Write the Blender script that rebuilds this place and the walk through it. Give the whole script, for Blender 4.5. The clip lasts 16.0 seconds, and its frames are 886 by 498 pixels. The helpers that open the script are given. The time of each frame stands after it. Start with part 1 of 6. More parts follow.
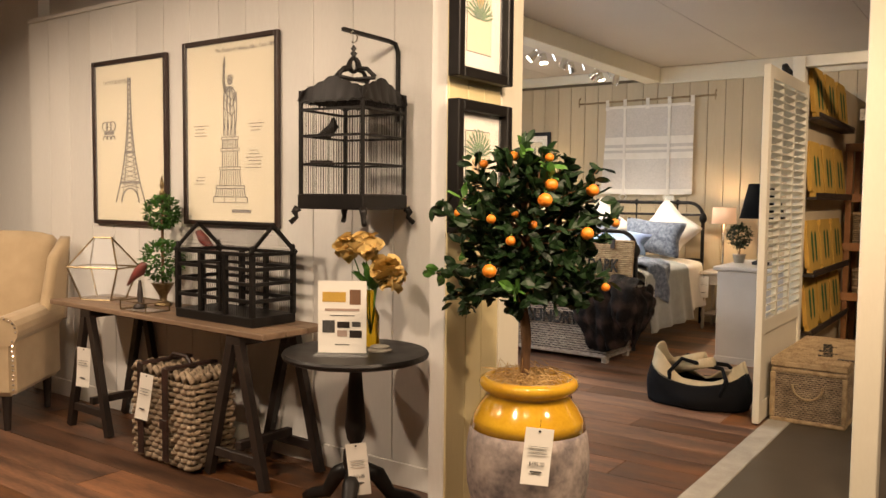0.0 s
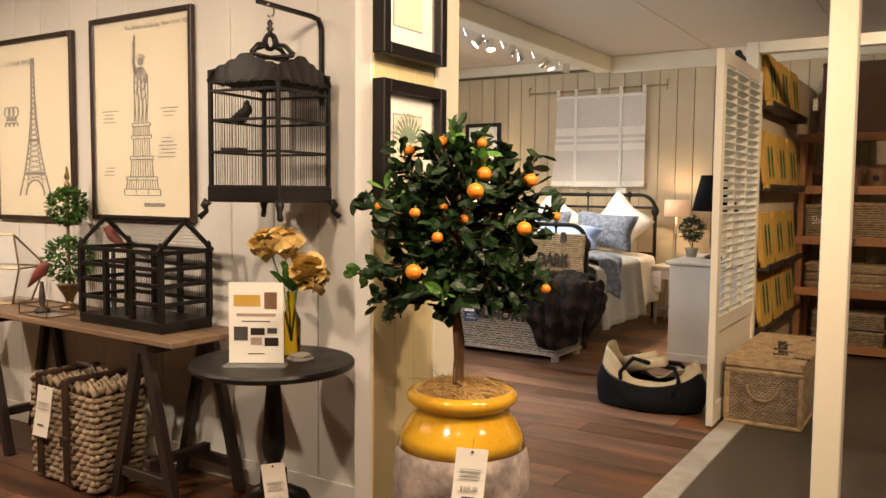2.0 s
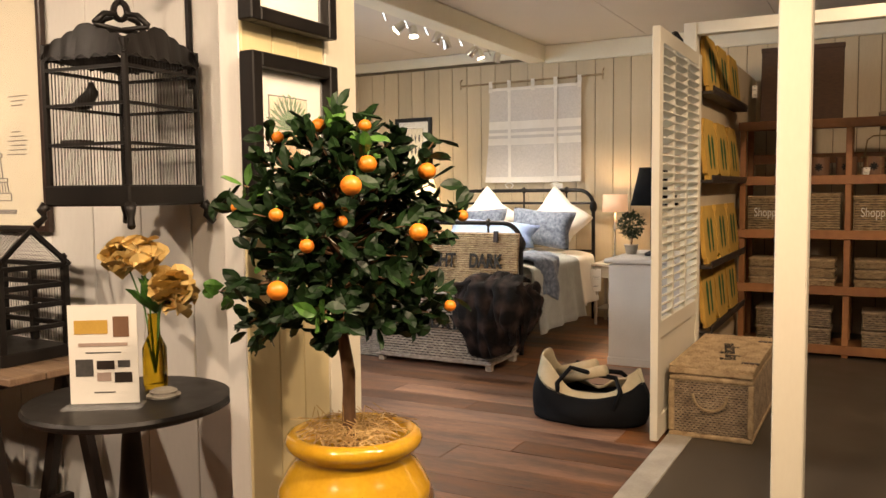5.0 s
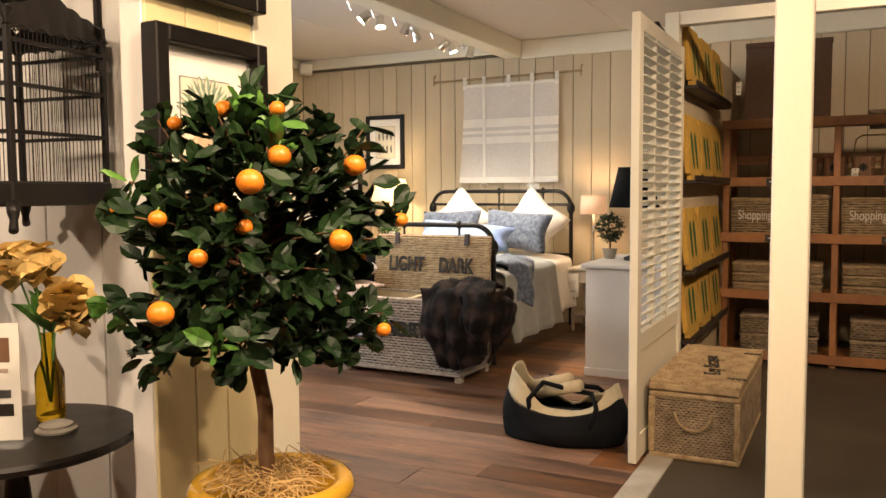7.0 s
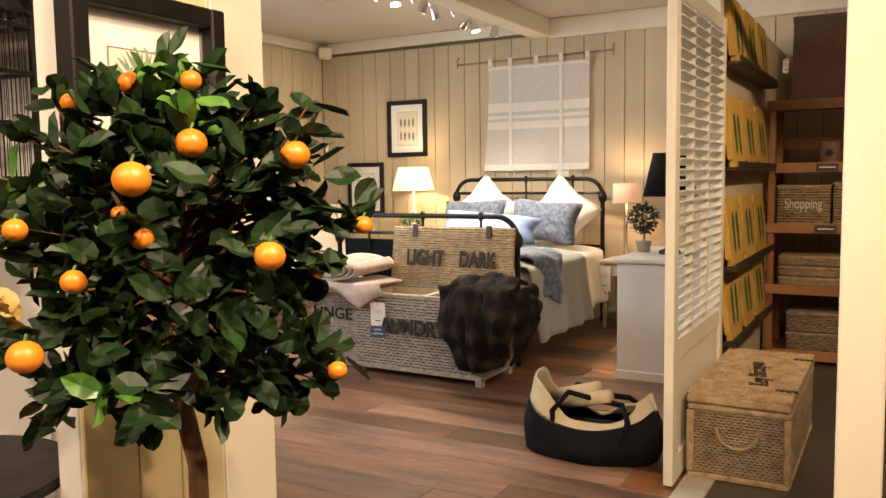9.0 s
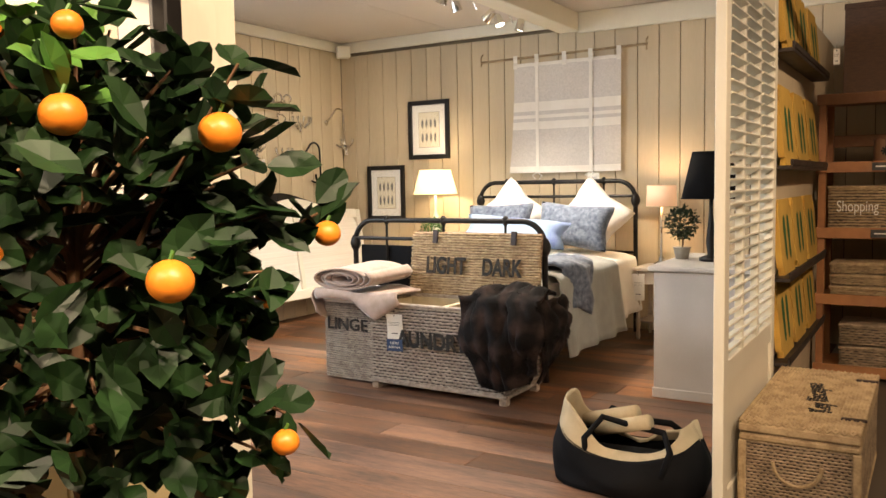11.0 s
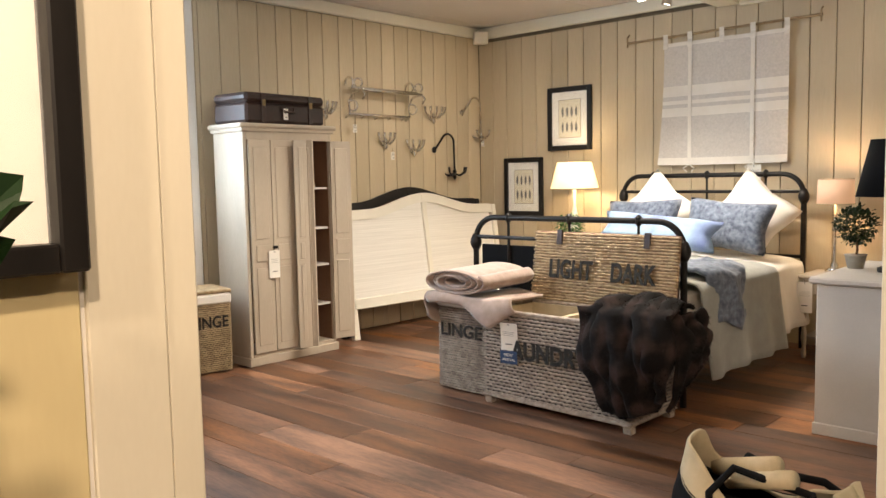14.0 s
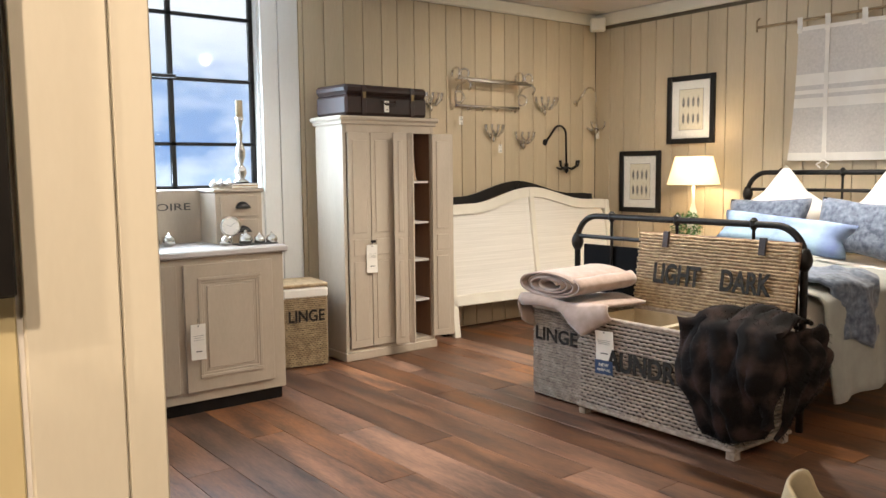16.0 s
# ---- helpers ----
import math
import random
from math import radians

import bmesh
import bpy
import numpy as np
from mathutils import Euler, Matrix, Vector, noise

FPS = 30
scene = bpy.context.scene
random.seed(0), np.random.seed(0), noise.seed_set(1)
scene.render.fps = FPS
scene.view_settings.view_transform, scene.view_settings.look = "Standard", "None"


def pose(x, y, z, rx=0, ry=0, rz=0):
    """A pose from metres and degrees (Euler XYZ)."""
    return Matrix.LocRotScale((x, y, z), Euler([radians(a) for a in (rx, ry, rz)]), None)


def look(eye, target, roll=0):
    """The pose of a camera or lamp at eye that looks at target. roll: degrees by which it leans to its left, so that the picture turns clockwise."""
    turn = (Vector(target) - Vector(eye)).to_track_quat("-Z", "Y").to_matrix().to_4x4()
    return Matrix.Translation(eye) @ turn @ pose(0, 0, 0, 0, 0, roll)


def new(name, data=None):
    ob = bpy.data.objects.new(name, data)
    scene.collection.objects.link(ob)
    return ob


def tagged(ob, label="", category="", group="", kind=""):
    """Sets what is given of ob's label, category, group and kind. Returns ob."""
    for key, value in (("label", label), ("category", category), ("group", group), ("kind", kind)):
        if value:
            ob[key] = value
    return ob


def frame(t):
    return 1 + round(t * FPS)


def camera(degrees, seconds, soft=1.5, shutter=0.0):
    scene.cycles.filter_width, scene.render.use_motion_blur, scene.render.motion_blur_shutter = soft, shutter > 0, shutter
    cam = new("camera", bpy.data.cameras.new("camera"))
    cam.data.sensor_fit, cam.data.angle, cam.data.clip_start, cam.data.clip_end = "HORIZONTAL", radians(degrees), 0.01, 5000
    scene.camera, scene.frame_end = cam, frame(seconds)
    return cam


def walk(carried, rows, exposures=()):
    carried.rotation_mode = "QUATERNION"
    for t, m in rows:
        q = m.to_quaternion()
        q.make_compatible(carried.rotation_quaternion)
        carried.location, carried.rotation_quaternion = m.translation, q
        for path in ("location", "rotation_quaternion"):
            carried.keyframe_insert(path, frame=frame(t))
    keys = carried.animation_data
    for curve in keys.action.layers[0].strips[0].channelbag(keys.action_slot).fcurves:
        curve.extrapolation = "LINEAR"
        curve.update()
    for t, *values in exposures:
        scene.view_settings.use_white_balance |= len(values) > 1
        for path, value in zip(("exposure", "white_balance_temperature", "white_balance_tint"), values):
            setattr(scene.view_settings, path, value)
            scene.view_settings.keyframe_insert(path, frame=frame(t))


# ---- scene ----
cam = camera(57.1, 16.0)
PATH = [
    (0, (0.452, 0.264, 1.341), (-0.696, 1.896, 1.214), 0.6),
    (0.5, (0.433, 0.306, 1.341), (-0.626, 1.997, 1.207), 0.2),
    (1, (0.418, 0.361, 1.344), (-0.605, 2.072, 1.189), 0.1),
    (1.5, (0.39, 0.472, 1.34), (-0.663, 2.167, 1.199), 0.3),
    (2, (0.36, 0.59, 1.334), (-0.7, 2.281, 1.192), 0.5),
    (2.5, (0.359, 0.656, 1.331), (-0.689, 2.351, 1.16), 1.2),
    (3, (0.351, 0.719, 1.329), (-0.667, 2.43, 1.142), 0.6),
    (3.5, (0.314, 0.801, 1.33), (-0.665, 2.536, 1.153), -0.4),
    (4, (0.262, 0.91, 1.33), (-0.68, 2.669, 1.191), -0.5),
    (4.2, (0.25, 0.939, 1.323), (-0.676, 2.706, 1.189), -0.9),
    (6.3, (0.231, 1.317, 1.322), (-0.751, 3.052, 1.159), -0.1),
    (6.5, (0.205, 1.332, 1.335), (-0.738, 3.087, 1.161), 0.5),
    (7, (0.158, 1.459, 1.317), (-0.746, 3.237, 1.175), -0.4),
    (7.5, (0.111, 1.524, 1.337), (-0.773, 3.312, 1.195), -0.4),
    (8, (0.089, 1.61, 1.328), (-0.789, 3.401, 1.178), -1.3),
    (8.5, (0.071, 1.725, 1.327), (-0.871, 3.483, 1.173), -0.8),
    (9, (0.061, 1.862, 1.331), (-0.916, 3.598, 1.158), -0.8),
    (11.3, (-0.103, 2.292, 1.311), (-1.166, 3.979, 1.157), -1.2),
    (11.5, (-0.067, 2.35, 1.329), (-1.172, 4.01, 1.17), -1.0),
    (12, (-0.074, 2.459, 1.338), (-1.273, 4.054, 1.204), -0.4),
    (12.5, (-0.071, 2.53, 1.331), (-1.374, 4.04, 1.178), -0.6),
    (13, (-0.078, 2.605, 1.329), (-1.374, 4.12, 1.18), -0.5),
    (13.5, (-0.112, 2.7, 1.333), (-1.462, 4.171, 1.207), -0.3),
    (14, (-0.153, 2.801, 1.325), (-1.512, 4.259, 1.152), -1.1),
    (14.5, (-0.189, 2.868, 1.322), (-1.544, 4.326, 1.118), -0.8),
    (15, (-0.181, 2.969, 1.327), (-1.637, 4.33, 1.159), -0.6),
    (15.5, (-0.169, 3.064, 1.358), (-1.699, 4.339, 1.178), -0.5),
    (16, (-0.166, 3.111, 1.361), (-1.738, 4.332, 1.166), -0.6),
]
walk(cam, [(t, look(eye, target, roll)) for t, eye, target, roll in PATH],
     [(0, -0.04, 6750, 10), (4, 0.04, 6750, 10), (9, 0.16, 6900, 10), (11.5, 0.26, 6550, 9), (13.5, 0.14, 6400, 9), (14.5, -0.03, 6250, 8), (16, -0.04, 6050, 8)])
# ---- light ----
world = bpy.data.worlds.new("world")
scene.world = world
world.use_nodes = True
wn = world.node_tree.nodes
sky = wn.new("ShaderNodeTexSky")
sky.sky_type = "NISHITA"
sky.sun_disc = False
sky.sun_elevation = radians(35)
sky.sun_rotation = radians(200)
world.node_tree.links.new(sky.outputs[0], wn["Background"].inputs[0])
wn["Background"].inputs[1].default_value = 0.12


def lamp(name, kind, energy, color, m, size=0.1, angle=90, blend=0.6):
    d = bpy.data.lights.new(name, kind)
    d.energy, d.color = energy, color
    if kind == "SPOT":
        d.spot_size, d.spot_blend, d.shadow_soft_size = radians(angle), blend, size
    elif kind == "AREA":
        d.shape, d.size, d.size_y = "RECTANGLE", size, angle
    else:
        d.shadow_soft_size = size
    ob = new(name, d)
    ob.matrix_world = m
    return ob


WARM = (1.0, 0.74, 0.515)
SOFT_WARM = (1.0, 0.87, 0.72)
NEUTRAL = (1.0, 0.785, 0.595)
# shop ceiling spots over the aisle, behind and beside the camera
for sx, sy, tx, ty, tz, e in (
        (-3.3, 0.9, -3.3, 3.0, 0.6, 185), (-1.2, 0.6, -1.9, 3.0, 0.55, 170), (-0.3, 1.2, -1.1, 3.0, 0.8, 130),
        (-4.9, 1.0, -4.6, 2.6, 0.6, 170), (0.9, 5.2, 0.1, 8.0, 0.9, 185), (0.85, 4.6, -0.9, 5.4, 0.1, 115), (1.3, 2.5, -1.4, 3.2, 0.9, 190), (0.3, 2.3, -1.4, 3.45, 0.8, 215)):
    lamp("ceiling_spot_light", "SPOT", e, NEUTRAL if sx < -1 else WARM, look((sx, sy, 2.70), (tx, ty, tz)), 0.06, 105, 0.9)
# track lamps of the bedroom, paired with the fixtures further down
TRACK = [(6.4, -4.5, 4.9, 0.6), (6.72, -2.6, 6.3, 0.4), (7.04, -3.9, 6.9, 0.3), (7.3, -2.9, 8.2, 0.6), (7.66, -5.0, 8.0, 1.0), (7.96, -2.2, 7.9, 0.4), (8.26, -3.4, 8.2, 0.6)]
for ty_, ax, ay, az in TRACK:
    lamp("track_spot_light", "SPOT", 150, SOFT_WARM, look((-3.02, ty_, 2.50), (ax, ay, az)), 0.04, 100, 0.9)
lamp("bedside_bulb_left", "POINT", 11, (1.0, 0.74, 0.45), pose(-4.25, 8.93, 1.30), 0.05)
lamp("bedside_bulb_right", "POINT", 11, (1.0, 0.72, 0.42), pose(-2.05, 8.93, 1.20), 0.05)
# daylight in the window's opening
lamp("window_daylight", "AREA", 120, (0.72, 0.85, 1.0), look((-5.62, 4.9, 1.98), (0, 4.9, 1.6)), 1.4, 1.4)

# ---- materials ----


def nodes(name):
    m = bpy.data.materials.new(name)
    m.use_nodes = True
    return m, m.node_tree.nodes, m.node_tree.links, m.node_tree.nodes["Principled BSDF"]


def mat(name, c1, c2=None, rough=0.6, metal=0.0, scale=8.0, bump=0.15, stretch=(1, 1, 1), fine=90.0, rand=0.0, coat=0.0, dist=0.004, sheen=0.0, satr=0.0):
    """Two-tone surface: broad stains, fine grain and relief, with a shift of value from piece to piece."""
    m, n, l, b = nodes(name)
    c2 = c2 or tuple(v * 0.8 for v in c1)
    tc, mp = n.new("ShaderNodeTexCoord"), n.new("ShaderNodeMapping")
    mp.inputs["Scale"].default_value = stretch
    info = n.new("ShaderNodeObjectInfo")
    l.new(tc.outputs["Object"], mp.inputs["Vector"])
    off = n.new("ShaderNodeVectorMath")
    off.operation = "MULTIPLY_ADD"
    off.inputs[1].default_value = (37, 91, 53)
    comb = n.new("ShaderNodeCombineXYZ")
    for i in range(3):
        l.new(info.outputs["Random"], comb.inputs[i])
    l.new(comb.outputs[0], off.inputs[0])
    l.new(mp.outputs[0], off.inputs[2])
    t1, t2 = n.new("ShaderNodeTexNoise"), n.new("ShaderNodeTexNoise")
    t1.inputs["Scale"].default_value, t1.inputs["Detail"].default_value = scale, 5
    t2.inputs["Scale"].default_value, t2.inputs["Detail"].default_value = fine, 3
    l.new(off.outputs[0], t1.inputs["Vector"])
    l.new(off.outputs[0], t2.inputs["Vector"])
    ramp = n.new("ShaderNodeValToRGB")
    ramp.color_ramp.elements[0].position, ramp.color_ramp.elements[1].position = 0.32, 0.68
    ramp.color_ramp.elements[0].color, ramp.color_ramp.elements[1].color = (*c2, 1), (*c1, 1)
    add = n.new("ShaderNodeMath")
    add.operation = "MULTIPLY_ADD"
    add.inputs[1].default_value = 0.35
    l.new(t2.outputs["Fac"], add.inputs[0])
    sub = n.new("ShaderNodeMath")
    sub.operation = "MULTIPLY_ADD"
    sub.inputs[1].default_value, sub.inputs[2].default_value = 0.9, -0.14
    l.new(t1.outputs["Fac"], sub.inputs[0])
    l.new(sub.outputs[0], add.inputs[2])
    l.new(add.outputs[0], ramp.inputs[0])
    hsv = n.new("ShaderNodeHueSaturation")
    mr = n.new("ShaderNodeMapRange")
    mr.inputs["To Min"].default_value, mr.inputs["To Max"].default_value = 1 - rand, 1 + rand
    l.new(info.outputs["Random"], mr.inputs["Value"])
    l.new(mr.outputs[0], hsv.inputs["Value"])
    l.new(ramp.outputs[0], hsv.inputs["Color"])
    if satr:
        fr_, ms = n.new("ShaderNodeMath"), n.new("ShaderNodeMapRange")
        fr_.operation = "PINGPONG"
        fr_.inputs[1].default_value = 0.137
        l.new(info.outputs["Random"], fr_.inputs[0])
        ms.inputs["From Max"].default_value = 0.137
        ms.inputs["To Min"].default_value, ms.inputs["To Max"].default_value = 1 - satr, 1 + satr * 0.4
        l.new(fr_.outputs[0], ms.inputs["Value"])
        l.new(ms.outputs[0], hsv.inputs["Saturation"])
    l.new(hsv.outputs[0], b.inputs["Base Color"])
    rr = n.new("ShaderNodeMapRange")
    rr.inputs["To Min"].default_value, rr.inputs["To Max"].default_value = max(0.03, rough - 0.1), min(1, rough + 0.12)
    l.new(t1.outputs["Fac"], rr.inputs["Value"])
    l.new(rr.outputs[0], b.inputs["Roughness"])
    b.inputs["Metallic"].default_value = metal
    b.inputs["Coat Weight"].default_value = coat
    b.inputs["Sheen Weight"].default_value = sheen
    if bump:
        bp = n.new("ShaderNodeBump")
        bp.inputs["Strength"].default_value, bp.inputs["Distance"].default_value = bump, dist
        l.new(add.outputs[0], bp.inputs["Height"])
        l.new(bp.outputs[0], b.inputs["Normal"])
    return m


M_WALL = mat("white_painted_boards", (0.73, 0.71, 0.67), (0.67, 0.65, 0.61), 0.5, scale=3, bump=0.1, stretch=(1, 1, 0.25), rand=0.03)
M_BEIGE = mat("beige_painted_boards", (0.57, 0.47, 0.32), (0.49, 0.40, 0.265), 0.6, scale=3, bump=0.25, stretch=(1, 1, 0.12), rand=0.05)
M_YELLOW = mat("pale_yellow_boards", (0.70, 0.60, 0.34), (0.66, 0.555, 0.31), 0.5, scale=3, bump=0.1, stretch=(1, 1, 0.2), rand=0.02)
M_TRIM = mat("cream_painted_trim", (0.76, 0.71, 0.58), (0.71, 0.66, 0.53), 0.45, scale=4, bump=0.1, stretch=(1, 1, 0.3))
M_CEIL = mat("ceiling_paint", (0.62, 0.56, 0.50), (0.57, 0.51, 0.455), 0.45, scale=1.2, bump=0.05)
# backing tone with the shade of the board joints put into its colour
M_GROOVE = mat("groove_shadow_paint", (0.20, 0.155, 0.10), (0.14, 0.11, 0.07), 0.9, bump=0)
M_PLANK = mat("old_floorboard", (0.25, 0.106, 0.042), (0.062, 0.028, 0.015), 0.43, scale=2.8, bump=0.4, stretch=(0.6, 3.4, 1), fine=30, rand=0.5, satr=0.22)
M_STRIP = mat("worn_grey_edge_strip", (0.42, 0.39, 0.33), (0.30, 0.275, 0.23), 0.6, scale=9)
M_CONC = mat("dark_sealed_concrete", (0.075, 0.062, 0.046), (0.052, 0.043, 0.032), 0.35, scale=4, bump=0.12, fine=160)
M_BLACK = mat("black_painted_wood", (0.011, 0.009, 0.008), (0.006, 0.005, 0.0045), 0.42, scale=12, bump=0.12, stretch=(1, 1, 0.3))
M_BLACK.node_tree.nodes["Principled BSDF"].inputs["Specular IOR Level"].default_value = 0.3
# stained wood of legs and stands; inside baskets it paints the interior shade
M_DKWOOD_SHADE = mat("dark_stained_wood_and_gap_shade", (0.030, 0.020, 0.015), (0.015, 0.010, 0.008), 0.5, scale=10, bump=0.25, stretch=(1, 1, 0.2))
M_TABLE = mat("weathered_elm_top", (0.28, 0.185, 0.115), (0.13, 0.082, 0.05), 0.55, scale=4, bump=0.4, stretch=(0.25, 4, 1), fine=40)
M_IRON = mat("black_iron", (0.025, 0.022, 0.020), (0.014, 0.012, 0.011), 0.42, metal=0.7, scale=20, bump=0.1)
M_CHROME = mat("polished_chrome", (0.78, 0.76, 0.72), (0.7, 0.68, 0.64), 0.16, metal=1.0, scale=20, bump=0.02)
M_BRASS = mat("aged_brass", (0.30, 0.22, 0.11), (0.16, 0.115, 0.06), 0.35, metal=0.9, scale=30, bump=0.1)
M_GREYW = mat("grey_wicker", (0.44, 0.37, 0.30), (0.24, 0.19, 0.15), 0.75, scale=25, bump=0.3, rand=0.1)
M_HONEYW = mat("honey_wicker", (0.44, 0.325, 0.185), (0.23, 0.155, 0.08), 0.65, scale=22, bump=0.3, rand=0.12)
M_KUBUW = mat("chunky_grey_rattan", (0.37, 0.28, 0.185), (0.17, 0.12, 0.075), 0.7, scale=22, bump=0.3, rand=0.1)
M_INK = mat("black_stencil_ink", (0.010, 0.009, 0.008), (0.022, 0.018, 0.014), 0.9, scale=60, bump=0.1)
M_LINEN = mat("white_linen", (0.78, 0.74, 0.68), (0.72, 0.68, 0.61), 0.85, scale=10, bump=0.25, fine=400, sheen=0.2)
M_COVER = mat("pale_grey_green_coverlet", (0.31, 0.31, 0.275), (0.26, 0.26, 0.23), 0.9, scale=14, bump=0.3, fine=350, sheen=0.2)
M_BLUE = mat("blue_damask_fabric", (0.17, 0.20, 0.26), (0.035, 0.05, 0.085), 0.75, scale=34, bump=0.2, fine=200, sheen=0.2)
M_OMBRE = mat("blue_ombre_fabric", (0.36, 0.50, 0.56), (0.12, 0.16, 0.36), 0.8, scale=3.5, bump=0.15, fine=300)
M_BLANKET = mat("rose_beige_wool", (0.41, 0.305, 0.255), (0.31, 0.23, 0.185), 0.95, scale=20, bump=0.4, fine=300, sheen=0.3)
M_OATMEAL = mat("oatmeal_upholstery", (0.50, 0.38, 0.235), (0.43, 0.32, 0.19), 0.9, scale=8, bump=0.25, fine=420, sheen=0.2)


def plaid_fur():
    """Long dark pile with crossing brown bands."""
    m, n, l, b = nodes("dark_plaid_fur")
    tc, no = n.new("ShaderNodeTexCoord"), n.new("ShaderNodeTexNoise")
    no.inputs["Scale"].default_value = 14
    l.new(tc.outputs["Object"], no.inputs["Vector"])
    total = None
    for axis, sc in (("X", 5.0), ("Z", 4.4)):
        w = n.new("ShaderNodeTexWave")
        w.bands_direction = axis
        w.inputs["Scale"].default_value, w.inputs["Distortion"].default_value = sc / 2, 5.0
        l.new(tc.outputs["Object"], w.inputs["Vector"])
        if total is None:
            total = w
        else:
            ad = n.new("ShaderNodeMath")
            ad.operation = "MULTIPLY_ADD"
            l.new(total.outputs["Fac"], ad.inputs[0])
            ad.inputs[1].default_value = 0.5
            hf = n.new("ShaderNodeMath")
            hf.operation = "MULTIPLY"
            hf.inputs[1].default_value = 0.5
            l.new(w.outputs["Fac"], hf.inputs[0])
            l.new(hf.outputs[0], ad.inputs[2])
            total = ad
    mx = n.new("ShaderNodeMath")
    mx.operation = "MULTIPLY"
    l.new(total.outputs[0], mx.inputs[0])
    l.new(no.outputs["Fac"], mx.inputs[1])
    r = n.new("ShaderNodeValToRGB")
    r.color_ramp.elements[0].position, r.color_ramp.elements[1].position = 0.18, 0.52
    r.color_ramp.elements[0].color, r.color_ramp.elements[1].color = (0.0035, 0.0022, 0.0018, 1), (0.036, 0.022, 0.018, 1)
    l.new(mx.outputs[0], r.inputs[0])
    l.new(r.outputs[0], b.inputs["Base Color"])
    b.inputs["Roughness"].default_value = 0.85
    b.inputs["Specular IOR Level"].default_value = 0.2
    return m


M_FUR = plaid_fur()
M_GREYP = mat("warm_grey_paint", (0.47, 0.40, 0.31), (0.41, 0.345, 0.265), 0.5, scale=6, bump=0.12, stretch=(1, 1, 0.3))
M_DRESS = mat("pale_lilac_grey_paint", (0.56, 0.53, 0.50), (0.51, 0.48, 0.45), 0.5, scale=5, bump=0.08)
M_CREAM = mat("ivory_paint", (0.78, 0.74, 0.64), (0.73, 0.69, 0.59), 0.45, scale=6, bump=0.05)
M_SHELF = mat("orange_pine", (0.40, 0.18, 0.065), (0.25, 0.105, 0.04), 0.5, scale=4, bump=0.3, stretch=(0.5, 3, 0.5), fine=40, rand=0.1)
M_GLAZE = mat("yellow_ochre_glaze", (0.62, 0.36, 0.025), (0.48, 0.25, 0.015), 0.13, scale=7, bump=0.06, coat=0.7)
M_CLAY = mat("mottled_grey_terracotta", (0.43, 0.355, 0.31), (0.12, 0.10, 0.10), 0.85, scale=9, bump=0.7, fine=45)
M_STRAW = mat("straw", (0.58, 0.40, 0.17), (0.42, 0.27, 0.10), 0.8, scale=40, bump=0.1)
M_BARK = mat("citrus_bark", (0.23, 0.125, 0.06), (0.12, 0.062, 0.03), 0.8, scale=18, bump=0.6, stretch=(1, 1, 0.25))
M_LEAF = mat("citrus_leaf", (0.014, 0.042, 0.009), (0.006, 0.018, 0.005), 0.48, scale=9, bump=0.08, fine=60)
M_LEAF.node_tree.nodes["Principled BSDF"].inputs["Specular IOR Level"].default_value = 0.35
M_LEAFY = mat("young_citrus_leaf", (0.10, 0.23, 0.035), (0.055, 0.15, 0.025), 0.4, scale=9, bump=0.08, fine=60)
M_BOX = mat("boxwood_leaf", (0.075, 0.20, 0.03), (0.03, 0.095, 0.015), 0.5, scale=30, bump=0.1)
M_BAYTREE = mat("dark_bay_leaf", (0.025, 0.055, 0.018), (0.010, 0.022, 0.008), 0.5, scale=30, bump=0.1)
M_ORANGE = mat("orange_peel", (0.80, 0.27, 0.025), (0.70, 0.19, 0.015), 0.38, scale=8, bump=0.25, fine=150, dist=0.002, rand=0.1)
M_PETAL = mat("mustard_petal", (0.72, 0.54, 0.23), (0.60, 0.41, 0.13), 0.7, scale=16, bump=0.2)
M_PAPER = mat("printed_paper", (0.70, 0.62, 0.44), (0.66, 0.58, 0.40), 0.55, scale=2, bump=0)
M_CARD = mat("white_card", (0.80, 0.77, 0.70), (0.77, 0.74, 0.67), 0.6, scale=5, bump=0)
M_FRAMEB = mat("dark_brown_frame", (0.040, 0.020, 0.013), (0.022, 0.011, 0.008), 0.35, scale=20, bump=0.15)
M_LEATHER = mat("dark_brown_leather", (0.036, 0.014, 0.009), (0.014, 0.007, 0.005), 0.5, scale=10, bump=0.25)
M_CANVAS = mat("black_canvas", (0.006, 0.006, 0.007), (0.004, 0.004, 0.0045), 0.85, scale=20, bump=0.3, fine=400)
M_CANVAS.node_tree.nodes["Principled BSDF"].inputs["Specular IOR Level"].default_value = 0.15
M_JUTE = mat("cream_canvas", (0.52, 0.43, 0.28), (0.44, 0.36, 0.23), 0.9, scale=20, bump=0.3, fine=400)
M_MAT = mat("yellow_coir", (0.55, 0.34, 0.065), (0.44, 0.26, 0.045), 0.9, scale=8, bump=0.4, fine=250)
M_GREEN = mat("dark_green_print", (0.03, 0.11, 0.025), (0.02, 0.075, 0.02), 0.9, scale=20, bump=0.2)
M_INSIDE = mat("bare_brown_wood", (0.20, 0.105, 0.055), (0.13, 0.065, 0.035), 0.6, scale=5, bump=0.2, stretch=(1, 4, 0.4))
M_SLATE = mat("chalk_black_sign", (0.035, 0.033, 0.032), (0.07, 0.065, 0.06), 0.7, scale=30, bump=0)
M_BLUETAG = mat("navy_label", (0.03, 0.07, 0.16), (0.03, 0.06, 0.14), 0.6, bump=0)
M_RED = mat("faded_red_paint", (0.24, 0.045, 0.035), (0.12, 0.06, 0.05), 0.5, scale=30, bump=0.1)
